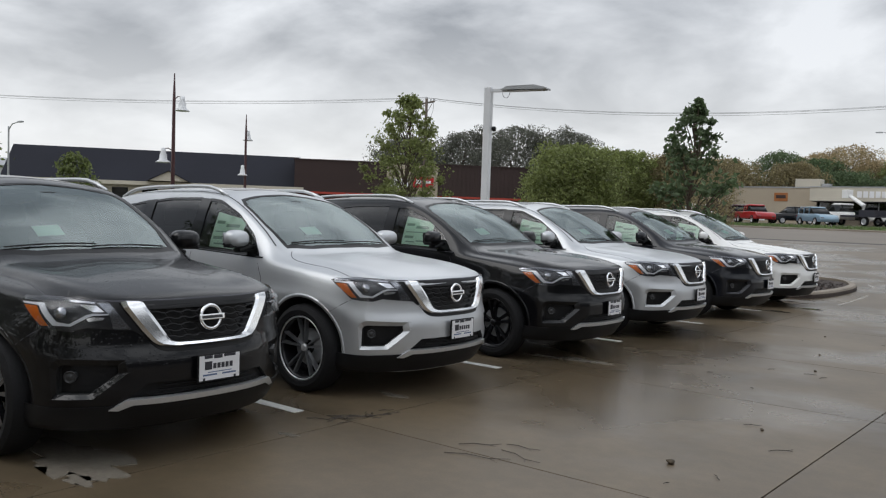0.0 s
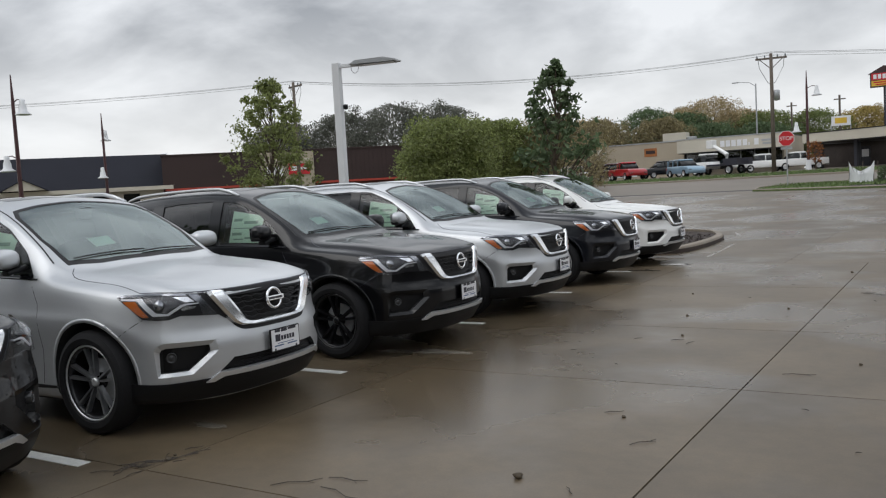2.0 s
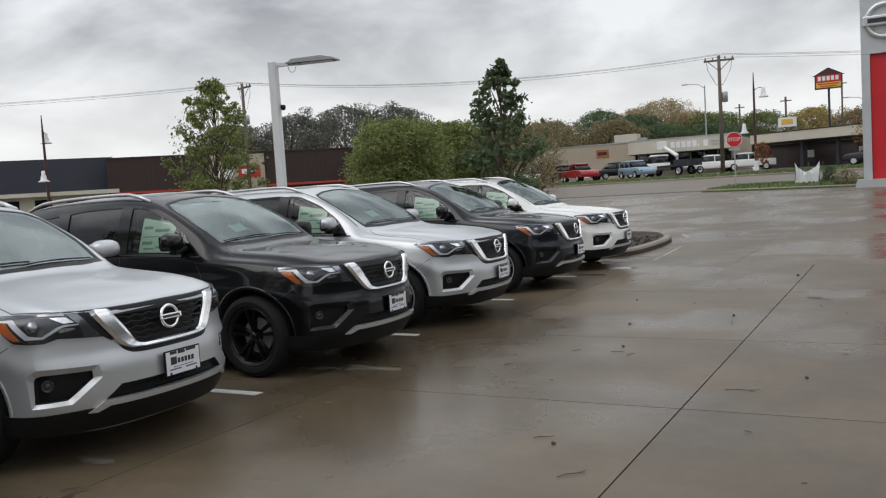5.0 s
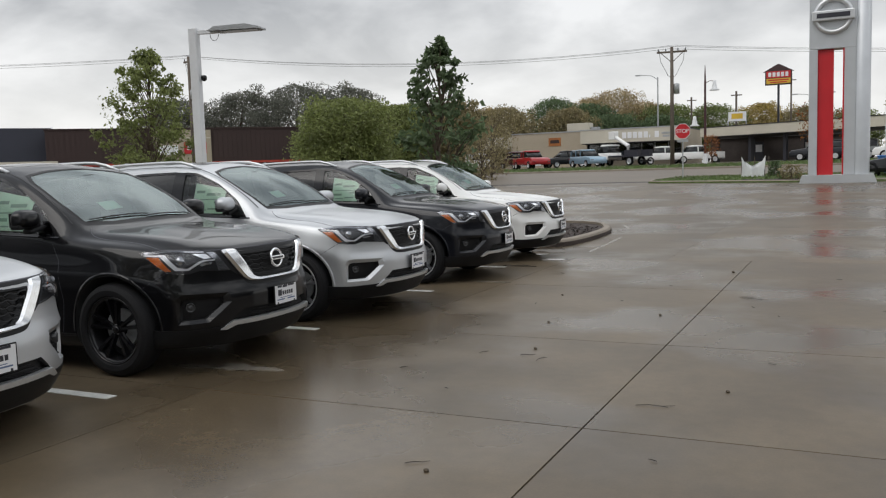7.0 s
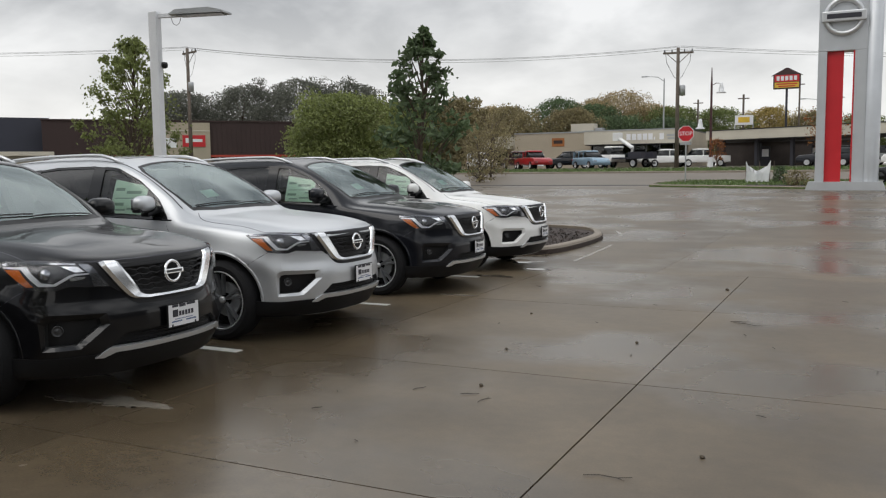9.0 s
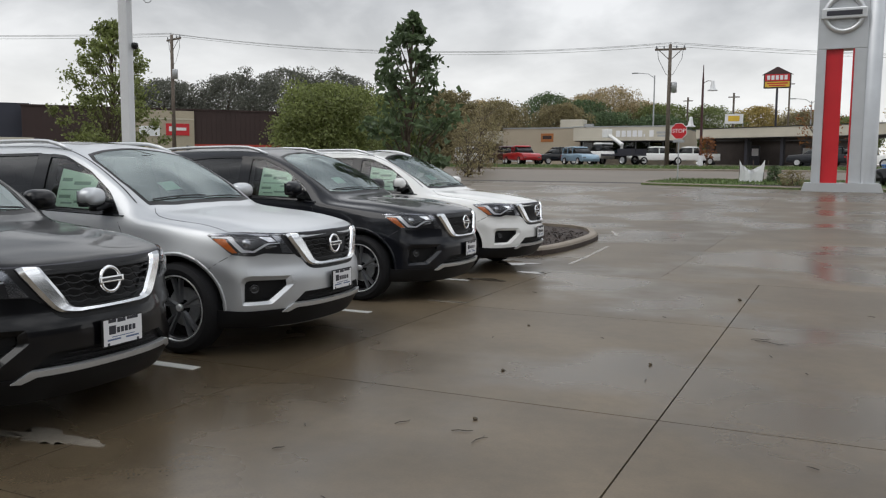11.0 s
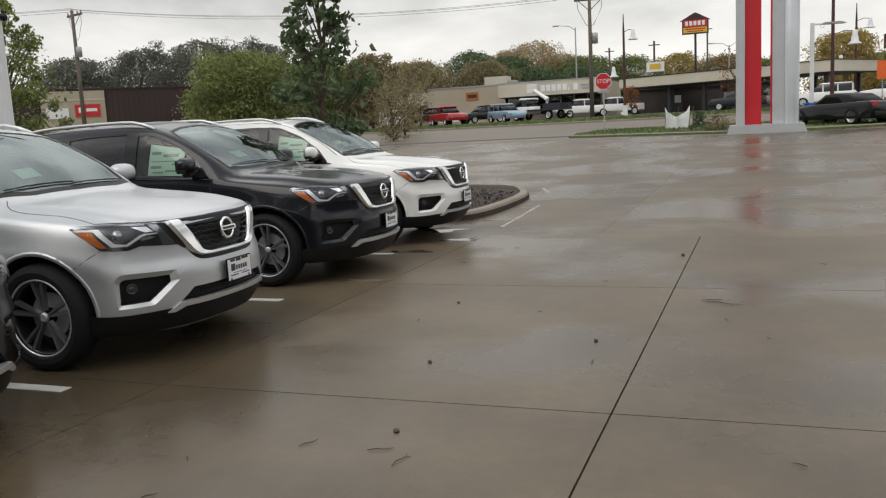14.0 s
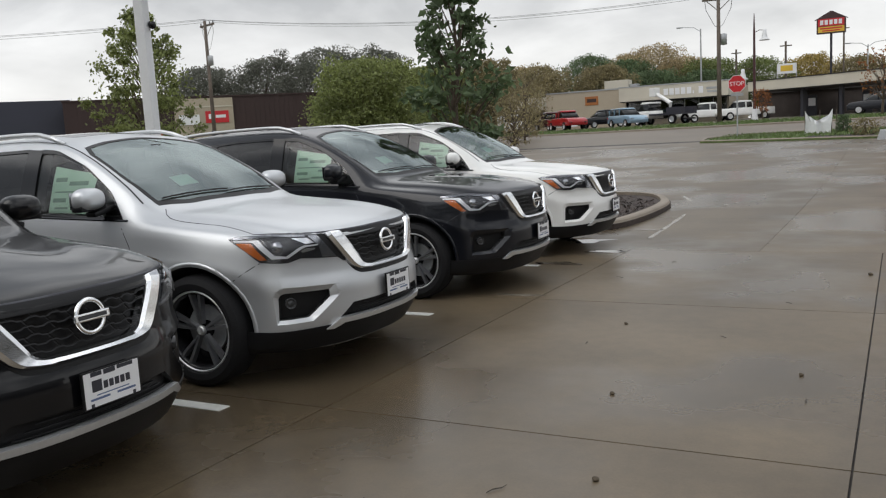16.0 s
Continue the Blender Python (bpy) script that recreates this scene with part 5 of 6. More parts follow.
def cobra_lamp(at, height, turn, both=False):
    x, y = at
    lamp = thing("road_lamp", (x, y, land(y)), "tall grey road lamp with a curved arm", "street lamp", "grey road lamps", turn)
    part("mast", tube(bmesh.new(), [(0, 0, -0.1), (0, 0, height)], [0.11, 0.07], 8), STEEL_GALV, lamp)
    for s in ((1, -1) if both else (1,)):
        arm = part("arm", tube(bmesh.new(), [(0, 0, height - 0.3), (s * 0.7, 0, height + 0.2), (s * 2.0, 0, height + 0.35)], 0.045, 6), STEEL_GALV, lamp)
        part("head", box(bmesh.new(), s * 2.25 - 0.35, s * 2.25 + 0.35, -0.14, 0.14, height + 0.26, height + 0.4, 0.05), STEEL_GALV, arm)


cobra_lamp((-19.2, 104), 10.0, 180)
cobra_lamp((-77, 34.5), 7.4, 0)
cobra_lamp((-3.0, 124), 8.0, 0, True)

# ---- poles and wires ----


def utility_pole(at, height, turn, arm_w=2.4):
    x, y = at
    pole = thing("utility_pole", (x, y, land(y)), "weathered wooden utility pole with a crossarm and insulators", "utility pole", "utility poles", turn)
    part("pole", tube(bmesh.new(), [(0, 0, -0.2), (0, 0, height)], [0.19, 0.13], 10), WOOD_POLE, pole, smooth=True)
    arm = part("crossarm", boxes((-arm_w / 2, arm_w / 2, 0.14, 0.26, height - 0.45, height - 0.30)), WOOD_POLE, pole)
    for s in (-1, -0.45, 0.45, 1):
        part("insulator", lathe(bmesh.new(), [(0.0, 0.22), (0.05, 0.2), (0.06, 0.08), (0.03, 0.0)], 8, pose(s * (arm_w / 2 - 0.12), 0.2, height - 0.30)), LAMP_GREY, arm)
    for s in (-1, 1):
        part("brace", tube(bmesh.new(), [(s * arm_w * 0.36, 0.2, height - 0.44), (0, 0.14, height - 1.25)], 0.03, 4), WOOD_POLE, arm)
        drop = [(s * arm_w * 0.42, 0.2, height - 0.2), (s * arm_w * 0.38, 0.25, height - 1.1), (s * 0.3, 0.2, height - 2.3), (0, 0.15, height - 2.5)]
        part("drop_wire", tube(bmesh.new(), drop, 0.02, 4), CABLE, pole)
    part("transformer", lathe(bmesh.new(), [(0, 0.45), (0.2, 0.42), (0.24, 0.36), (0.24, -0.4), (0, -0.45)], 14, pose(0.36, 0.05, height - 3.4)), STEEL_GALV, pole, "grey pole transformer", True)
    return pole


POLES = [(-95, 20, 11.3), (-53.4, 63.6, 11.35), (-12.6, 75.0, 9.7), (46, 100, 9.6)]
for k, (x, y, h) in enumerate(POLES[1:3]):
    utility_pole((x, y), h, (-20, 8)[k])
for (x0, y0, h0), (x1, y1, h1) in zip(POLES, POLES[1:]):
    a, b = Vector((x0, y0, land(y0) + h0)), Vector((x1, y1, land(y1) + h1))
    side = (b - a).cross(Vector((0, 0, 1))).normalized()
    for o, dz in ((-1.0, 0.0), (0.0, 0.05), (1.0, 0.0)):
        pts = []
        for k in range(15):
            t = k / 14
            p = a.lerp(b, t) + side * o
            p.z += dz - 1.1 * 4 * t * (1 - t)
            pts.append(p)
        tagged(part("overhead_wire", tube(bmesh.new(), pts, 0.013, 4), CABLE), "thin dark overhead wire slung between poles", "wire", "overhead wires")
for x, y, h in ((-10.5, 104, 7.8), (-5.6, 122, 10.5), (-17.5, 118, 8.4)):
    p = thing("far_pole", (x, y, land(y)), "thin wooden pole far beyond the shop", "utility pole", "far poles")
    part("pole", tube(bmesh.new(), [(0, 0, -0.2), (0, 0, h)], 0.12, 6), WOOD_POLE, p)
    part("crossarm", boxes((-0.6, 0.6, 0.1, 0.2, h - 0.5, h - 0.38)), WOOD_POLE, p)

# ---- signs ----
SIGN_RED = mat("sign_red", (0.55, 0.020, 0.028), 0.35, wear=0.06, grain=0.02)
PYLON_SILVER = mat("pylon_silver", (0.55, 0.57, 0.59), 0.35, 0.35, grain=0.03, wear=0.06)
SIGN_YELLOW = mat("sign_yellow", (0.70, 0.46, 0.05), 0.4, wear=0.1)
SIGN_ORANGE = mat("sign_orange", (0.90, 0.16, 0.03), 0.5, wear=0.1)
TAN = mat("tan_masonry", (0.42, 0.36, 0.275), 0.8, grain=0.1, scale=15, bump=0.2, wear=0.1, wear_scale=0.3)
CREAM = mat("cream_fascia", (0.56, 0.52, 0.43), 0.6, grain=0.05, wear=0.1, wear_scale=0.4)
BROWN_METAL = mat("brown_metal_roof", (0.042, 0.023, 0.021), 0.7, grain=0.08, wear=0.15, wear_scale=0.2)
SLATE_ROOF = mat("slate_blue_roof", (0.014, 0.015, 0.022), 0.8, grain=0.15, scale=10, wear=0.15, wear_scale=0.2, spec=0.2)
SHOP_DARK = mat("shop_interior", (0.03, 0.028, 0.026), 0.6, grain=0.2)


def text(parent, name, body, size, m, material, label=""):
    """Letters as a flat mesh, from the built-in font."""
    cu = bpy.data.curves.new(name, "FONT")
    cu.body, cu.size, cu.align_x, cu.align_y, cu.extrude = body, size, "CENTER", "CENTER", 0.004
    ob = new(name, cu)
    bpy.context.view_layer.update()
    me = bpy.data.meshes.new_from_object(ob.evaluated_get(bpy.context.evaluated_depsgraph_get()))
    bpy.data.objects.remove(ob)
    me.materials.clear()
    me.materials.append(material)
    o = new(name, me)
    o.matrix_basis = m
    o.parent = parent
    return o


stop = thing("stop_sign", (-7.37, 47.55, land(47.55)), "red octagonal stop sign on a thin steel post", "road sign", turn=-6)
part("post", boxes((-0.03, 0.03, 0.02, 0.06, -0.1, 2.8)), STEEL_GALV, stop)
octo = [(0.415 * math.cos(math.pi / 8 + k * math.pi / 4), 2.45 + 0.415 * math.sin(math.pi / 8 + k * math.pi / 4)) for k in range(8)]
part("border", prism(bmesh.new(), octo, 0.0, 0.015), PLATE, stop, "white border")
part("face", prism(bmesh.new(), [(x * 0.94, 2.45 + (z - 2.45) * 0.94) for x, z in octo], -0.004, 0.0), SIGN_RED, stop)
text(stop, "lettering", "STOP", 0.27, pose(0, -0.008, 2.45, 90, 0, 0), PLATE)
part("plaque", boxes((-0.28, 0.28, 0.0, 0.012, 1.9, 2.03)), STEEL_GALV, stop)

pylon = thing("sign_pylon", (0.0, 41.0, land(41.0)), "tall silver dealership pylon with a red inner panel and a badge", "sign", turn=0)
part("plinth", prism(bmesh.new(), [(-1.62, -0.1), (-1.50, 0.30), (1.12, 0.30), (1.26, -0.1)], -0.75, 0.75), PYLON_SILVER, pylon, "grey plinth")
part("left_leg", box(bmesh.new(), -1.27, -0.95, -0.40, 0.40, 0.30, 5.32, 0.02), PYLON_SILVER, pylon)
part("red_panel", box(bmesh.new(), -0.946, -0.36, -0.25, 0.35, 0.30, 5.32), SIGN_RED, pylon, "red panel set between the legs")
part("red_edge", box(bmesh.new(), -0.03, 0.02, -0.38, 0.35, 0.30, 5.32), SIGN_RED, pylon)
part("right_leg", box(bmesh.new(), 0.024, 0.44, -0.40, 0.40, 0.30, 5.32, 0.02), PYLON_SILVER, pylon)
bm = lathe(bmesh.new(), [(0.0, 0.30), (0.32, 0.30), (0.32, 7.98), (0.28, 8.02), (0.0, 8.02)], 28, pose(0.66, -0.14, 0))
part("round_column", bm, PYLON_SILVER, pylon, "rounded silver column", True).data.set_sharp_from_angle(angle=radians(50))
part("head", box(bmesh.new(), -1.27, 0.44, -0.40, 0.40, 5.324, 7.72, 0.02), PYLON_SILVER, pylon)
badge = part("badge_ring", lathe(bmesh.new(), [(0.64 + 0.10 * math.cos(a), 0.10 * math.sin(a)) for a in [2 * math.pi * k / 10 for k in range(11)]], 40, pose(-0.40, -0.45, 6.60, 90, 0, 0)), ALLOY, pylon, "large chrome ring", True)
part("badge_bar", box(bmesh.new(), -1.17, 0.37, -0.62, -0.43, 6.40, 6.80, 0.04), ALLOY, pylon, "chrome bar across the ring")
part("bar_print", box(bmesh.new(), -1.0, 0.20, -0.632, -0.6205, 6.51, 6.69), INK, badge)


def gable_sign(at, base, turn, two=False, size=1.0):
    """A dark house-shaped sign with a red panel and a yellow strip."""
    x, y = at
    s = thing("gable_sign", (x, y, land(y)), "tall shop sign shaped like a dark gabled house", "sign", "gabled shop signs", turn)
    s.scale = (size, size, size)
    for px in ((-0.9, 0.9) if two else (0,)):
        part("post", boxes((px - 0.12, px + 0.12, -0.12, 0.12, -0.2, base)), STEEL_DARK if two else INK, s)
    part("house", prism(bmesh.new(), [(-1.45, base), (1.45, base), (1.45, base + 1.55), (1.65, base + 1.5), (0.1, base + 2.35), (-0.1, base + 2.35), (-1.65, base + 1.5), (-1.45, base + 1.55)], -0.35, 0.35), mat("sign_house", (0.05, 0.022, 0.022), 0.5), s)
    part("red_panel", boxes((-1.3, 1.3, -0.36, -0.352, base + 0.78, base + 1.55)), SIGN_RED, s)
    part("yellow_strip", boxes((-1.3, 1.3, -0.36, -0.352, base + 0.12, base + 0.72)), SIGN_YELLOW, s)
    for k in range(5):
        part("letter_bar", boxes((-1.1 + 0.46 * k, -0.78 + 0.46 * k, -0.368, -0.361, base + 0.92, base + 1.42)), PLATE, s)
    part("print_bar", boxes((-1.1, 1.1, -0.368, -0.361, base + 0.46, base + 0.60)), SIGN_RED, s)
    part("print_bar", boxes((-0.9, 0.9, -0.368, -0.361, base + 0.22, base + 0.34)), SIGN_RED, s)
    if two:
        part("price_board", boxes((-0.72, 0.72, -0.1, 0.1, base - 1.9, base - 0.3)), INK, s)
        part("price_bar", boxes((-0.5, 0.5, -0.115, -0.105, base - 1.5, base - 0.6)), SIGN_ORANGE, s)


gable_sign((-6.4, 109.5), 8.6, 0)
gable_sign((11.4, 89.6), 6.3, 0, True, 0.72)
low = thing("panel_sign", (-10.4, 104, land(104)), "white panel sign with a tan emblem above the canopy", "sign")
part("post", boxes((-1.0, -0.9, -0.05, 0.05, -0.2, 4.6), (0.9, 1.0, -0.05, 0.05, -0.2, 4.6)), STEEL_GALV, low)
part("board", boxes((-0.95, 0.95, -0.15, 0.15, 4.45, 5.5)), PLATE, low)
part("emblem", boxes((-0.6, 0.6, -0.165, -0.152, 4.7, 5.3), bevel=0.005), SIGN_YELLOW, low)
flag = thing("orange_panel", (4.4, 45.6, land(45.6)), "bright orange sale panel on a thin stake", "sign")
part("stake", boxes((-0.02, 0.02, -0.02, 0.02, -0.1, 1.9)), STEEL_GALV, flag)
part("panel", boxes((-0.21, 0.21, -0.03, -0.021, 1.75, 2.5)), SIGN_ORANGE, flag)

# ---- a young tree wrapped in white sheeting, on the island ----
wrap = thing("wrapped_sapling", (-3.9, 46.6, land(46.6)), "sapling between stakes with a torn white plastic sheet", "tree guard")
wrap.scale = (0.72, 0.72, 0.85)
SHEETING = mat("white_sheeting", (0.70, 0.71, 0.72), 0.35, wear=0.1, wear_scale=3)
bm = bmesh.new()
cols = []
for k in range(15):
    t = k / 14
    top = 1.0 + 0.25 * abs(t - 0.5) * 2 + 0.08 * math.sin(9 * t)
    cols.append([bm.verts.new((-0.75 + 1.5 * t + 0.06 * math.sin(5 * t + 3 * q), 0.10 * math.sin(11 * t) + 0.05 * q, 0.02 + top * (1 - 0.55 * math.sin(math.pi * t) * (q > 0.9)) * q)) for q in (0, 0.25, 0.5, 0.75, 1.0)])
for a, b in zip(cols, cols[1:]):
    for k in range(4):
        bm.faces.new((a[k], b[k], b[k + 1], a[k + 1]))
part("sheet", bm, SHEETING, wrap, "white plastic sheet", True)
for x in (-0.72, 0.1, 0.74, 1.0):
    part("stake", boxes((x - 0.025, x + 0.025, 0.10, 0.15, -0.1, 1.25)), WOOD_POLE, wrap)
tree((-2.9, 46.4), 0.95, 0.7, 0.05, LEAF_DARK, 900, 0.05, "small dark evergreen shrub beside white sheeting", 31, "shrub", clumps=14, fill=0.5)
tree((-2.0, 42.9), 0.8, 1.2, 0.05, LEAF_BROWN, 900, 0.05, "low brown shrub at the foot of the pylon", 32, "shrub", clumps=16, fill=0.5)

# ---- buildings ----
GROUND_LOW = -0.5


def local(root, a, b):
    """Puts a thing's x axis along the wall from a to b; returns the wall's length."""
    d = Vector(b) - Vector(a)
    root.matrix_basis = pose(a[0], a[1], land(a[1]), 0, 0, math.degrees(math.atan2(d.y, d.x)))
    return d.length


shop = thing("convenience_shop", (0, 0, 0), "low tan convenience shop with a cream canopy fascia", "building")
L = local(shop, (-33.2, 92.5), (-14.6, 92.5))
H = 3.72
part("side_wall", boxes((0, 8.6, 0, 0.35, GROUND_LOW, H), (0, 0.35, 0.35, 14, GROUND_LOW, H), (L - 0.35, L, 0.35, 14, GROUND_LOW, H), (0.35, L - 0.35, 13.6, 14, GROUND_LOW, H), (8.6, L, 0, 0.35, GROUND_LOW, 0.5)), TAN, shop)
part("roof", boxes((0.0, L, 0.352, 14, H + 0.002, H + 0.14)), SHOP_DARK, shop)
part("coping", boxes((-0.06, 8.6, -0.06, 0.35, H + 0.004, H + 0.12)), STEEL_GALV, shop)
part("fascia", boxes((8.604, L + 0.4, -2.6, 0.348, 2.35, 3.70)), CREAM, shop, "cream projecting fascia")
part("fascia_cap", boxes((8.55, L + 0.45, -2.65, 0.34, 3.704, 3.80)), STEEL_GALV, shop)
part("soffit", boxes((8.7, L + 0.3, -2.5, 0.3, 2.28, 2.346)), SHOP_DARK, shop)
part("shop_floor", boxes((0.4, L - 0.4, 3.0, 3.2, 0, 2.6)), SHOP_DARK, shop)
for k in range(7):
    x = 8.9 + k * 1.38
    w = new("window")
    w.parent = shop
    part("pane", boxes((x + 0.05, x + 1.28, 0.16, 0.18, 0.5, 2.3)), GLASS_SHOP, w)
    part("frame", boxes((x - 0.03, x + 0.046, 0.1, 0.24, 0.5, 2.34)), STEEL_GALV, w)
for k, wdt in enumerate((0.42, 0.42, 0.42, 0.42, 0.42, 0.12, 0.42)):
    x = 13.0 + k * 0.55
    part("letter_bar", boxes((x, x + wdt, -2.63, -2.602, 2.72, 3.34 if k != 5 else 3.0)), PLATE, shop)
part("print_bar", boxes((17.0, 18.4, -2.63, -2.602, 3.02, 3.22)), STEEL_GALV, shop)
part("print_bar", boxes((17.1, 18.3, -2.63, -2.602, 2.72, 2.9)), STEEL_GALV, shop)
part("emblem", boxes((4.3, 5.7, -0.05, -0.002, 2.3, 3.2), bevel=0.02), mat("emblem_brown", (0.36, 0.13, 0.035), 0.5, wear=0.2), shop, "orange and brown wall emblem")
part("emblem_face", boxes((4.5, 5.5, -0.06, -0.052, 2.6, 2.95)), BROWN_METAL, shop)
part("poster", boxes((0.8, 3.4, -0.04, -0.003, 0.2, 1.5)), PLATE, shop, "pale poster on the wall")
part("poster_band", boxes((2.2, 3.3, -0.052, -0.042, 0.7, 1.4)), SIGN_YELLOW, shop)
unit = thing("roof_unit", (-26.6, 97, land(92.5) + H + 0.12), "pale grey rooftop air unit on the shop", "air unit")
part("casing", boxes((-1.3, 1.3, -0.8, 0.8, 0.02, 1.0), bevel=0.03), CREAM, unit)
part("vent", boxes((1.35, 2.2, -0.5, 0.5, 0.02, 0.5), bevel=0.03), STEEL_GALV, unit)

canopy = thing("fuel_canopy", (0, 0, 0), "long cream fuel canopy on dark posts", "canopy")
L = local(canopy, (-12.6, 91.0), (5.6, 80.0))
part("roof_slab", boxes((0, L, 0, 8, 2.55, 3.42)), CREAM, canopy)
part("cap", boxes((-0.05, L + 0.05, -0.05, 8, 3.424, 3.50)), SHOP_DARK, canopy)
part("soffit", boxes((0.15, L - 0.15, 0.15, 7.8, 2.46, 2.546)), SHOP_DARK, canopy)
for k in range(6):
    for y in (1.2, 6.8):
        x = 1.2 + k * (L - 2.4) / 5
        part("post", boxes((x - 0.15, x + 0.15, y - 0.15, y + 0.15, GROUND_LOW, 2.456)), INK, canopy)
for k in range(3):
    x = 4.0 + k * 5.5
    pump = thing("fuel_pump", (-12 + (5.6 + 12) * x / L + 1.6, 91 - 11 * x / L + 2.5, land(88)), "dark fuel pump with a pale panel under the canopy", "fuel pump", "fuel pumps")
    part("cabinet", boxes((-0.4, 0.4, -0.3, 0.3, -0.2, 1.9), bevel=0.04), INK, pump)
    part("panel", boxes((-0.3, 0.3, -0.32, -0.302, 0.9, 1.6)), PLATE, pump)
back = thing("brick_kiosk", (-6.5, 98, land(98)), "dark low kiosk behind the fuel canopy", "building")
part("wall", boxes((-6, 9, 0, 5, -0.4, 2.4)), mat("dark_brick", (0.05, 0.04, 0.036), 0.8, grain=0.2, scale=12, wear=0.2), back)
part("roof", boxes((-6.2, 9.2, -0.3, 5.2, 2.404, 2.6)), SHOP_DARK, back)

hall = thing("slate_roofed_hall", (0, 0, 0), "long hall under a dark slate-blue metal roof", "building")
L = local(hall, (-89.0, 39.5), (-71.4, 63.5))
part("wall", boxes((0, L, 0.5, 14, GROUND_LOW - 1, 3.1)), CREAM, hall)
part("roof", prism(bmesh.new(), [(-0.5, 2.95), (0.0, 3.1), (6.0, 6.75), (12, 6.75), (15, 3.1), (15, 2.95)], -0.5, L + 0.5, Matrix.Rotation(radians(90), 4, "Z") @ Matrix.Diagonal((1, -1, 1, 1))), SLATE_ROOF, hall)
part("verge_trim", tube(bmesh.new(), [(L + 0.55, -0.45, 3.05), (L + 0.55, 6.0, 6.8), (L + 0.55, 12, 6.8)], 0.09, 4), PLATE, hall)
part("eaves_band", boxes((-0.4, L + 0.4, -0.62, -0.5, 2.7, 3.1)), CREAM, hall)
part("porch_gable", prism(bmesh.new(), [(14.0, 3.2), (18.0, 3.2), (16.0, 4.2)], -2.0, 3.0), CREAM, hall)
part("porch_roof", prism(bmesh.new(), [(13.8, 3.16), (16.0, 4.30), (18.2, 3.16), (18.0, 3.16), (16.0, 4.22), (14.0, 3.16)], -2.2, 3.0), SLATE_ROOF, hall)
for k in range(9):
    part("window", boxes((1.2 + k * 3.0, 2.8 + k * 3.0, 0.47, 0.497, 0.9, 2.4)), GLOSS_BLACK, hall)
store = thing("brown_store", (0, 0, 0), "long brown flat-roofed store with a red stripe", "building")
L = local(store, (-71.9, 63.2), (-45.0, 93.0))
part("wall", boxes((0, L, 0, 16, GROUND_LOW - 1, 2.6)), mat("dull_red_brick", (0.16, 0.055, 0.04), 0.8, grain=0.15, scale=10, wear=0.1), store)
part("parapet", boxes((0, L, -0.6, 16, 1.904, 5.6)), BROWN_METAL, store)
part("parapet_cap", boxes((-0.1, L + 0.1, -0.7, 16, 5.604, 5.74)), BROWN_METAL, store)
part("red_stripe", boxes((0.2, L - 0.2, -0.68, -0.604, 1.92, 2.15)), mat("red_stripe", (0.42, 0.05, 0.03), 0.5, wear=0.1), store)
for k in range(80):
    part("panel_rib", boxes((0.2 + k * L / 80, 0.26 + k * L / 80, -0.64, -0.602, 2.2, 5.6)), BROWN_METAL, store)
front = part("tan_front", boxes((10.2, 16.0, -0.9, -0.66, 1.0, 5.5)), TAN, store, "tan shop front panel")
part("front_band", boxes((10.2, 16.0, -0.94, -0.902, 4.6, 4.72)), CREAM, front)
part("white_board", boxes((10.6, 12.6, -0.98, -0.902, 2.9, 3.9)), PLATE, front)
part("red_board", boxes((13.2, 15.5, -0.98, -0.902, 3.0, 4.2)), SIGN_RED, front)
part("print_bar", boxes((13.5, 14.1, -0.995, -0.982, 3.4, 3.9)), PLATE, front)
part("print_bar", boxes((14.2, 15.2, -0.995, -0.982, 3.5, 3.8)), PLATE, front)

arcade = thing("strip_shops", (0, 0, 0), "low row of shops with a pale sign band", "building")
L = local(arcade, (-48.5, 97.0), (-35.0, 97.0))
part("wall", boxes((0, L, 0, 10, GROUND_LOW, 2.2)), TAN, arcade)
part("sign_band", boxes((0, L, -1.0, 10, 2.204, 3.6)), CREAM, arcade)
part("dark_sign", boxes((1.4, 3.0, -1.05, -1.002, 2.5, 3.4)), INK, arcade)
for k in range(4):
    part("letter_bar", boxes((3.6 + k * 0.75, 4.1 + k * 0.75, -1.05, -1.002, 2.6, 3.2)), INK, arcade)
for k in range(6):
    part("window", boxes((0.6 + 2.1 * k, 2.2 + 2.1 * k, -0.05, -0.003, 0.3, 1.9)), GLOSS_BLACK, arcade)
white = thing("white_shed", (0, 0, 0), "pale metal shed with a shallow roof", "building")
L = local(white, (-106, 42), (-92.5, 52))
part("wall", boxes((0, L, 0, 14, -1.5, 4.6)), mat("pale_metal", (0.55, 0.56, 0.56), 0.5, wear=0.1), white)
part("roof", prism(bmesh.new(), [(-0.4, 4.604), (7, 5.8), (14.4, 4.604)], -0.4, L + 0.4, Matrix.Rotation(radians(90), 4, "Z") @ Matrix.Diagonal((1, -1, 1, 1))), STEEL_GALV, white)

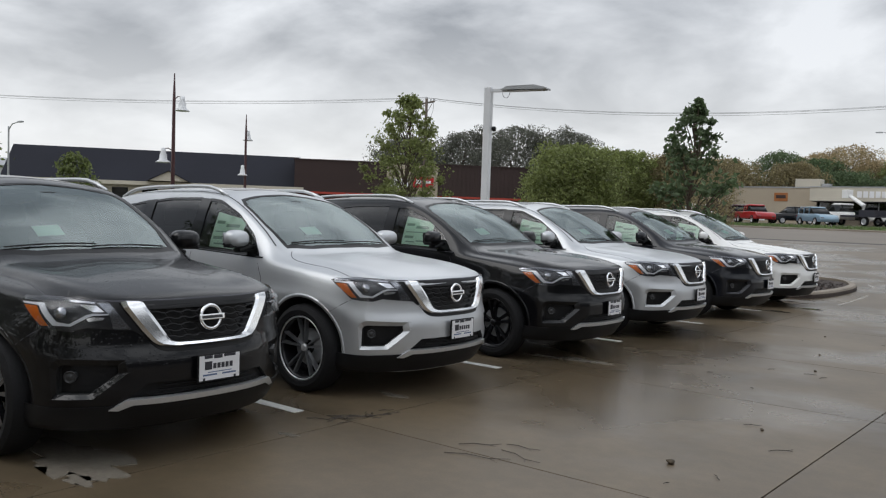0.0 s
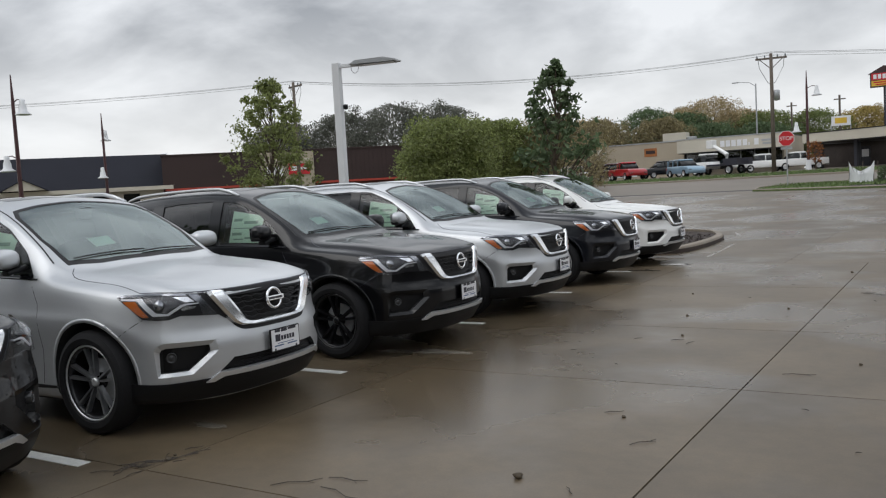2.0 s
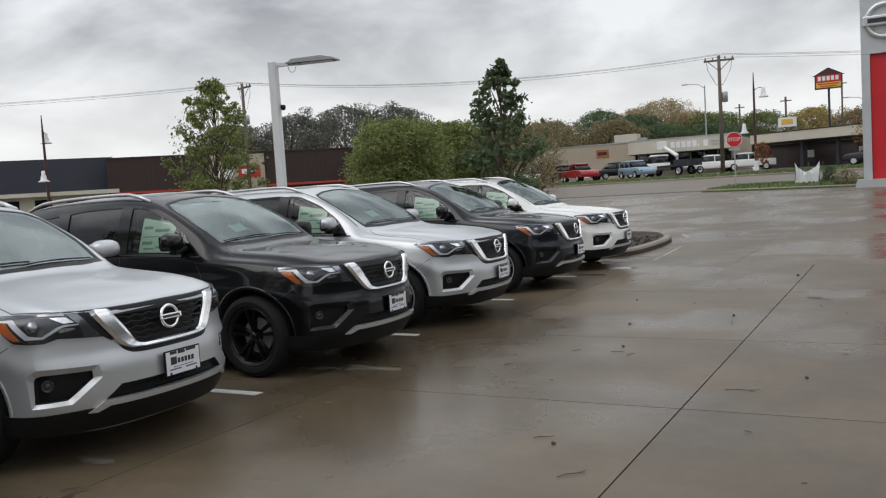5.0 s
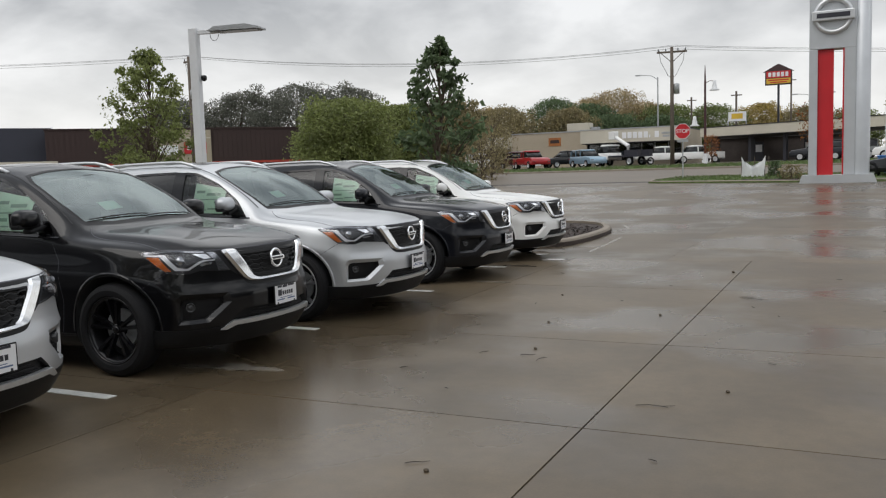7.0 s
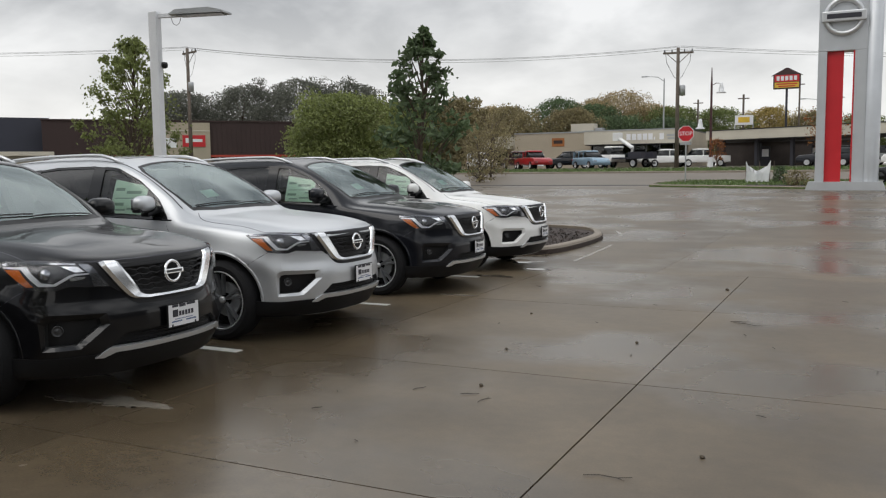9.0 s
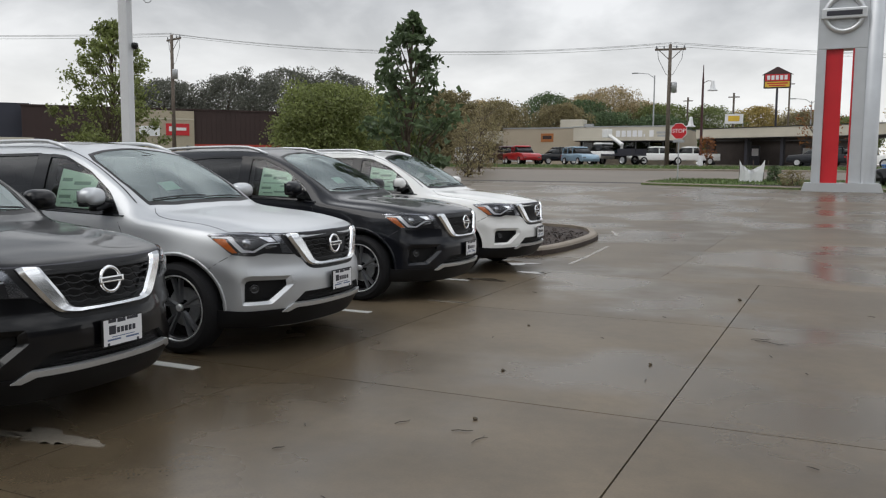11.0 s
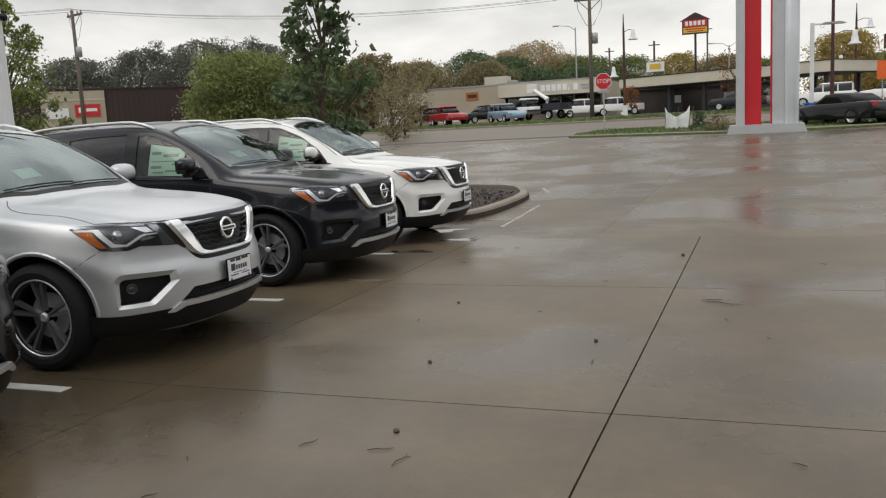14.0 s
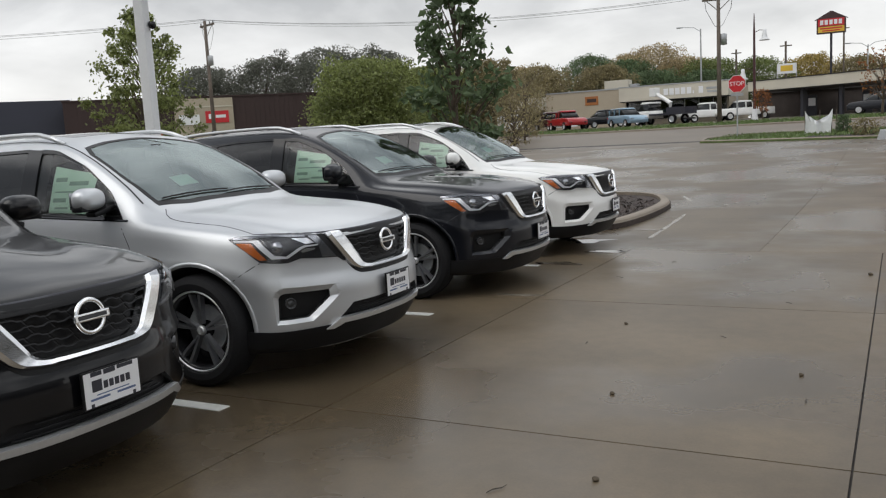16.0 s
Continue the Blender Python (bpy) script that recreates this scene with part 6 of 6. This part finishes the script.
# ---- what closes the place behind the camera: an assumed dealership building, unseen, added to darken reflections, and a belt of trees ----
room = thing("showroom", (30.0, -34.0, 0.0), "unseen grey flat-roofed building with dark glass, added to darken reflections", "building")
CLAD = mat("grey_cladding", (0.20, 0.205, 0.21), 0.5, 0.2, grain=0.05, wear=0.08, wear_scale=0.4)
part("wall", boxes((0.3, 25, 0, 60, -0.5, 6.5)), CLAD, room)
part("parapet", boxes((-0.6, 25, -0.5, 60.5, 5.0, 7.6)), CLAD, room)
for k in range(18):
    w = new("window")
    w.parent = room
    part("pane", boxes((0.2, 0.25, 1.0 + 3.2 * k, 4.0 + 3.2 * k, 0.3, 4.8)), GLOSS_BLACK, w)
    part("mullion", boxes((0.12, 0.296, 4.0 + 3.2 * k, 4.2 + 3.2 * k, 0, 5.0)), STEEL_GALV, w)
for k in range(9):
    tree((-38 + 5.2 * k, -16 - 3 * (k % 2)), 19.0 + (k * 37 % 5) * 1.1, 7.5, 0.6, (LEAF_DARK, LEAF_BROWN, LEAF_GREEN)[k % 3], 3500, 0.28, "tall tree in the belt behind the lot", 90 + k, clumps=34, fill=0.4, group="belt of trees behind the lot")

# ---- vehicles across the street and beside the pylon ----
CAR_GLASS = mat("dark_car_glass", (0.012, 0.014, 0.015), 0.05, spec=0.6)


def small_wheel(parent, x, y, r):
    hub = new("wheel")
    hub.parent = parent
    hub.matrix_basis = pose(x, y, r, 90 if y < 0 else -90, 0, 0)
    part("tyre", lathe(bmesh.new(), [(r * 0.62, -0.10), (r * 0.95, -0.10), (r, -0.06), (r, 0.06), (r * 0.95, 0.10), (r * 0.64, 0.10)], 24), RUBBER, hub, smooth=True)
    part("rim", lathe(bmesh.new(), [(0, 0.06), (r * 0.2, 0.07), (r * 0.55, 0.055), (r * 0.64, 0.09)], 20), ALLOY, hub)


def hull(name, outline, half, tuck, material, parent, label=""):
    """A car body or cabin: a side outline, bevelled, its upper part drawn in."""
    bm = prism(bmesh.new(), outline, -half, half)
    zs = [z for _, z in outline]
    lo, hi = min(zs), max(zs)
    for v in bm.verts:
        t = (v.co.z - lo) / (hi - lo)
        v.co.y *= 1 - tuck * t * t
    side = [ed for ed in bm.edges if abs(ed.verts[0].co.y) > 0.01 and ed.verts[0].co.y * ed.verts[1].co.y > 0]
    bmesh.ops.bevel(bm, geom=side, offset=0.07, segments=2, affect="EDGES", profile=0.5)
    return part(name, bm, material, parent, label, True)


def vehicle(name, at, turn, kind, finish, label, group=""):
    x, y = at
    v = thing(name, (x, y, land(y) - 0.02), label, "car" if kind != "truck" else "truck", group, turn)
    if kind == "suv":
        l, r = 4.5, 0.35
        hull("body", [(-2.25, 0.35), (-2.25, 0.95), (-2.1, 1.05), (1.0, 1.05), (2.05, 0.92), (2.25, 0.7), (2.25, 0.32)], 0.9, 0.08, finish, v)
        hull("cabin_glass", [(-2.1, 1.0), (-1.95, 1.60), (0.2, 1.62), (1.05, 1.0)], 0.80, 0.14, CAR_GLASS, v)
        hull("roof", [(-2.0, 1.56), (-1.92, 1.68), (0.1, 1.69), (0.35, 1.56)], 0.72, 0.05, finish, v)
        for px in (-2.0, -1.0, 0.0):
            part("pillar", box(bmesh.new(), px - 0.04, px + 0.06, -0.805, 0.805, 1.0, 1.55), finish, v)
        ax = 1.38
    elif kind == "pickup":
        l, r = 5.4, 0.38
        hull("body", [(-2.75, 0.45), (-2.75, 1.10), (0.9, 1.12), (2.3, 1.05), (2.7, 0.85), (2.7, 0.42)], 0.92, 0.05, finish, v)
        hull("cabin_glass", [(-0.65, 1.05), (-0.55, 1.66), (0.55, 1.68), (1.15, 1.08)], 0.80, 0.14, CAR_GLASS, v)
        hull("roof", [(-0.62, 1.62), (-0.52, 1.76), (0.5, 1.77), (0.72, 1.62)], 0.72, 0.05, finish, v)
        part("bed_floor", boxes((-2.65, -0.75, -0.76, 0.76, 1.114, 1.125)), PLASTIC, v)
        for px in (-0.62, 0.05):
            part("pillar", box(bmesh.new(), px - 0.04, px + 0.05, -0.80, 0.80, 1.05, 1.6), finish, v)
        ax = 1.65
    elif kind == "truck":
        l, r = 6.6, 0.45
        hull("body", [(0.6, 0.6), (0.6, 1.3), (2.3, 1.3), (3.2, 1.15), (3.3, 0.6)], 1.0, 0.05, finish, v)
        hull("cabin_glass", [(0.7, 1.25), (0.75, 2.0), (1.7, 2.0), (2.3, 1.28)], 0.9, 0.12, CAR_GLASS, v)
        hull("roof", [(0.65, 1.95), (0.72, 2.12), (1.6, 2.13), (1.85, 1.95)], 0.85, 0.05, finish, v)
        part("flatbed", boxes((-3.3, 0.5, -1.05, 1.05, 0.85, 1.0), (-3.3, -1.6, -1.05, -0.55, 1.0, 1.5), (-3.3, -1.6, 0.55, 1.05, 1.0, 1.5)), INK, v)
        boom = part("boom", tube(bmesh.new(), [(-1.0, 0, 1.0), (-1.2, 0, 1.9), (0.6, 0, 2.9)], [0.22, 0.2, 0.16], 6), finish, v, "folded white lift boom")
        part("bucket", box(bmesh.new(), 0.4, 1.1, -0.35, 0.35, 2.6, 3.4, 0.05), finish, boom)
        ax = 2.1
    else:
        l, r = 4.5, 0.35
        hull("body", [(-2.25, 0.26), (-2.28, 0.85), (-2.0, 0.93), (0.6, 0.88), (1.9, 0.74), (2.28, 0.52), (2.25, 0.24)], 0.94, 0.10, finish, v)
        hull("soft_top", [(-1.55, 0.85), (-0.95, 1.22), (-0.2, 1.29), (0.15, 1.25), (0.75, 0.86)], 0.80, 0.20, PLASTIC if kind == "roadster" else finish, v)
        for s in (-1, 1):
            part("side_glass", prism(bmesh.new(), [(-0.75, 0.90), (-0.55, 1.12), (0.05, 1.16), (0.55, 0.90)], s * 0.765, s * 0.785), CAR_GLASS, v)
        part("windscreen", prism(bmesh.new(), [(0.16, 1.25), (0.82, 0.86), (0.85, 0.86), (0.20, 1.255)], -0.62, 0.62), CAR_GLASS, v)
        ax = 1.32
    half = 0.84
    for px in (-ax, ax):
        for s in (-1, 1):
            small_wheel(v, px, s * half, r)
    e2 = l / 2
    for s in (-1, 1):
        if kind != "truck":
            part("tail_lamp", box(bmesh.new(), -e2 - 0.03, -e2 + 0.12, s * 0.72 - 0.14, s * 0.72 + 0.14, 0.72, 0.90, 0.02), RED_LENS, v)
            part("headlamp", box(bmesh.new(), e2 - 0.18, e2 + 0.0, s * 0.68 - 0.16, s * 0.68 + 0.16, 0.60, 0.74, 0.02), LAMP_GREY, v)
    part("bumper", box(bmesh.new(), -e2 - 0.06, -e2 + 0.08, -0.8, 0.8, 0.36, 0.52, 0.03), CHROME if kind == "pickup" else PLASTIC, v)
    return v


RED_PAINT = paint("red_paint", (0.36, 0.012, 0.016), 0.0)
MAROON = paint("maroon_paint", (0.055, 0.012, 0.014), 0.1)
BLUE_PAINT = paint("pale_blue_paint", (0.24, 0.36, 0.46), 0.3)
vehicle("pickup_truck", (-26.7, 80.0), -50, "pickup", RED_PAINT, "small bright red pickup parked on the forecourt")
vehicle("dark_pickup", (-29.6, 84.0), -50, "pickup", MAROON, "dark maroon pickup parked beside the shop")
vehicle("dark_suv", (-25.0, 85.5), 225, "suv", BLACK, "black estate car parked beside the shop wall")
vehicle("blue_suv", (-21.7, 82.0), -48, "suv", BLUE_PAINT, "pale blue sport utility car parked on the forecourt")
vehicle("bucket_truck", (-19.6, 86.0), 150, "truck", WHITE, "white utility truck with a folded lift boom", "")
vehicle("white_pickup", (-15.9, 88.5), 215, "pickup", WHITE, "white pickup parked before the shop windows", "white pickups")
vehicle("white_pickup", (-12.9, 89.5), 215, "pickup", WHITE, "white pickup parked beside the fuel canopy", "white pickups")
vehicle("white_car", (-31.6, 79.0), -50, "suv", WHITE, "white car parked beside the bare tree")
vehicle("dark_suv", (-1.6, 82.0), 175, "suv", SLATE, "dark car waiting under the fuel canopy")
vehicle("grey_van", (1.0, 84.0), 175, "suv", mat("grey_van_paint", (0.20, 0.22, 0.21), 0.3, coat=0.6), "grey-green van parked under the fuel canopy")
vehicle("black_convertible", (2.75, 44.3), 132, "roadster", BLACK, "low black convertible with its soft top up")
vehicle("red_car", (5.6, 46.9), 132, "coupe", RED_PAINT, "red coupe parked beside the black convertible")
vehicle("white_suv", (4.6, 76.5), 172, "suv", WHITE, "white estate car standing on the far forecourt")
vehicle("white_suv", (9.5, 79.0), 165, "suv", WHITE, "white car parked beyond the red lamp masts")
bin_ = thing("blue_bin", (1.95, 48.6, land(48.6)), "blue plastic bin at the foot of a lamp", "bin")
part("tub", boxes((-0.38, 0.38, -0.3, 0.3, -0.05, 0.8), bevel=0.05), mat("blue_plastic", (0.02, 0.13, 0.42), 0.4, wear=0.1), bin_)
part("lid", boxes((-0.41, 0.41, -0.33, 0.33, 0.804, 0.88), bevel=0.03), mat("blue_lid", (0.02, 0.15, 0.46), 0.4), bin_)

# ---- the slabs of the lot, the marked bays and what lies on them ----
slab_meshes = {}


def slab(x0, x1, y0, y1, gap=0.0055, soft=0.0005):
    bm = bmesh.new()
    ins = ((gap, -0.05), (gap, -soft), (gap + soft, 0.0))
    loops = []
    for g, z in ins:
        loops.append([bm.verts.new((x + 0.02 * (y - 10.4), y, land(y) + z)) for x, y in ((x0 + g, y0 + g), (x1 - g, y0 + g), (x1 - g, y1 - g), (x0 + g, y1 - g))])
    for a, b in zip(loops, loops[1:]):
        for k in range(4):
            bm.faces.new((a[k], a[(k + 1) % 4], b[(k + 1) % 4], b[k]))
    bm.faces.new(loops[-1])
    part("slab", bm, CONCRETE, bed)


near_x = [-25, -20, -15, -10, -4.47, -1.575, 1.27, 4.14, 7.0, 9.9, 14, 18]
near_y = [-24, -18, -12, -7.5, -4.4, -1.3, 1.75, 4.82, 7.90, 10.44, 13.83, 17.08]
for x0, x1 in zip(near_x, near_x[1:]):
    for y0, y1 in zip(near_y, near_y[1:]):
        slab(x0, x1, y0, y1)
far_x = [-36, -30, -24, -18, -12.5, -7.3, -2.9, 1.5, 5.9, 10.3, 14.7, 19, 24, 30, 38]
far_y = [17.08, 20.6, 24.0, 27.4, 30.8, 34.2, 37.6, 41.0, 44.4]
for x0, x1 in zip(far_x, far_x[1:]):
    for y0, y1 in zip(far_y, far_y[1:]):
        slab(x0, x1, y0, y1, 0.002, 0.0008)
for k in range(-3, 6):
    y = 4.79 + 2.74 * k - 0.05
    if y < 18:
        tagged(part("bay_line", boxes((-10.6, -5.07, y - 0.05, y + 0.05, -0.01, 0.004)), LINE), "worn white painted line between parking bays", "road marking", "bay lines", "structure")
PUDDLE = mat("standing_water", (0.085, 0.070, 0.052), 0.02, spec=0.6)
PALE = mat("pale_silt_and_sky_sheen", (0.22, 0.195, 0.16), 0.2, grain=0.12, scale=30, wear=0.2, wear_scale=3)
# pale spots: silty water, the bright sky it mirrors put into the colour
spots = [(-5.12, 2.92, 0.62, 0.27, PALE), (-4.72, 2.75, 0.16, 0.07, PALE), (-4.62, 4.25, 0.10, 0.05, PALE), (-4.98, 5.72, 0.20, 0.05, PALE), (-4.70, 8.55, 0.36, 0.13, PALE), (-5.15, 8.48, 0.28, 0.07, PALE), (-4.60, 13.97, 0.26, 0.06, PALE)]
spots += [(-5.2, 17.9, 0.5, 0.35, PUDDLE), (-4.9, 15.9, 0.3, 0.15, PUDDLE), (-4.6, 16.9, 0.35, 0.12, PUDDLE)]
# silt lines that the run-off left round the island
for pts in ([(-4.36, 18.2), (-4.40, 19.4), (-4.46, 20.8), (-4.56, 22.2), (-4.80, 23.6), (-5.3, 24.9)], [(-4.44, 20.9), (-4.66, 20.85), (-4.88, 20.9)], [(-4.58, 22.3), (-4.8, 22.35), (-5.0, 22.3)], [(-4.40, 19.2), (-4.62, 19.1), (-4.9, 19.0)]):
    line = softened(pts, 2)
    left, right = [], []
    for k, (x, y) in enumerate(line):
        w = 0.035 + 0.03 * noise.noise(Vector((x * 7, y * 3, 0.5)))
        dx, dy = Vector(line[min(k + 1, len(line) - 1)]) - Vector(line[max(k - 1, 0)])
        q = math.hypot(dx, dy)
        left.append((x - dy / q * w, y + dx / q * w))
        right.append((x + dy / q * w, y - dx / q * w))
    tagged(outline_slab("silt_line", left + right[::-1], 0.0042, -0.005, PALE), "thin pale line of dried silt round the kerb", "stain", "silt lines round the island", "stuff")
for cx, cy, rx, ry, stuff in spots:
    ring = []
    for k in range(40):
        a = 2 * math.pi * k / 40
        q = 0.75 + 0.6 * noise.noise(Vector((math.cos(a) * 1.3 + cx, math.sin(a) * 1.3 + cy, 0.3))) + 0.4 * noise.noise(Vector((math.cos(a) * 4 + cx, math.sin(a) * 4, cy)))
        q = min(max(q, 0.4), 1.1)
        ring.append((cx + rx * q * math.cos(a), cy + ry * q * math.sin(a)))
    if stuff is PUDDLE:
        tagged(outline_slab("puddle", ring, 0.0045, -0.005, PUDDLE), "shallow puddle of rain water on the concrete", "puddle", "puddles on the lot", "stuff")
    else:
        tagged(outline_slab("pale_patch", ring, 0.0045, -0.005, PALE), "pale patch of silty water with the sky's reflection painted in", "stain", "pale patches on the lot", "stuff")
# twigs and scraps
rng = np.random.default_rng(11)
TWIG = mat("wet_twig", (0.035, 0.026, 0.018), 0.6, grain=0.3)
DEAD = mat("dead_leaf", (0.06, 0.042, 0.022), 0.6, grain=0.3)


def twig(x, y, length, turn):
    bm = bmesh.new()
    pts = [(-length / 2, 0, 0.006), (-length / 6, length * 0.06, 0.008), (length / 5, -length * 0.03, 0.007), (length / 2, length * 0.08, 0.006)]
    tube(bm, pts, [0.0025, 0.003, 0.0025, 0.0015], 4)
    if length > 0.15:
        tube(bm, [pts[2], (length * 0.35, -length * 0.16, 0.006)], [0.002, 0.001], 4)
    ob = part("twig", bm, TWIG)
    ob.matrix_basis = pose(x, y, land(y) + 0.001, 0, 0, turn)
    tagged(ob, "thin wet brown twig lying on concrete", "twig", "twigs on the lot")


for x, y, l, r in ((-1.07, 13.2, 0.30, -20), (-1.16, 13.32, 0.18, 15), (-3.35, 4.75, 0.45, 20), (-3.15, 4.95, 0.35, -15), (-3.5, 5.0, 0.3, 40), (-3.25, 5.15, 0.25, 5), (-2.45, 9.6, 0.16, 80), (-2.6, 9.7, 0.13, 20), (-3.0, 9.7, 0.12, 60), (-1.3, 8.5, 0.25, 10), (-2.3, 7.0, 0.14, 30), (-1.9, 6.4, 0.2, 50)):
    twig(x, y, l, r)
for k in range(22):
    t = rng.uniform(0, 1)
    twig(-4.72 + 0.18 * t + rng.normal() * 0.05, 4.70 + 0.55 * t + rng.normal() * 0.05, rng.uniform(0.04, 0.22), rng.uniform(20, 120))
for k in range(30):
    twig(rng.uniform(-4.2, 1.5), rng.uniform(3.2, 18), rng.uniform(0.03, 0.12), rng.uniform(0, 180))
for x, y, s in ((-2.62, 9.95, 0.022), (-2.35, 5.55, 0.035), (-1.9, 11.9, 0.02), (-2.9, 11.2, 0.02), (-2.2, 6.9, 0.02), (-1.55, 15.6, 0.03), (-3.3, 13.0, 0.02), (-0.9, 9.0, 0.02), (-4.68, 4.85, 0.02), (-4.60, 5.02, 0.025), (-4.63, 5.10, 0.015)):
    bm = bmesh.new()
    bmesh.ops.create_icosphere(bm, subdivisions=2, radius=s)
    for v in bm.verts:
        v.co *= 0.8 + 0.4 * noise.noise(v.co * 40)
        v.co.z *= 0.6
    ob = part("clod", bm, DEAD, smooth=True)
    ob.matrix_basis = pose(x, y, land(y) + s * 0.45)
    tagged(ob, "small dark clod of wet leaves on concrete", "debris", "clods on the lot")
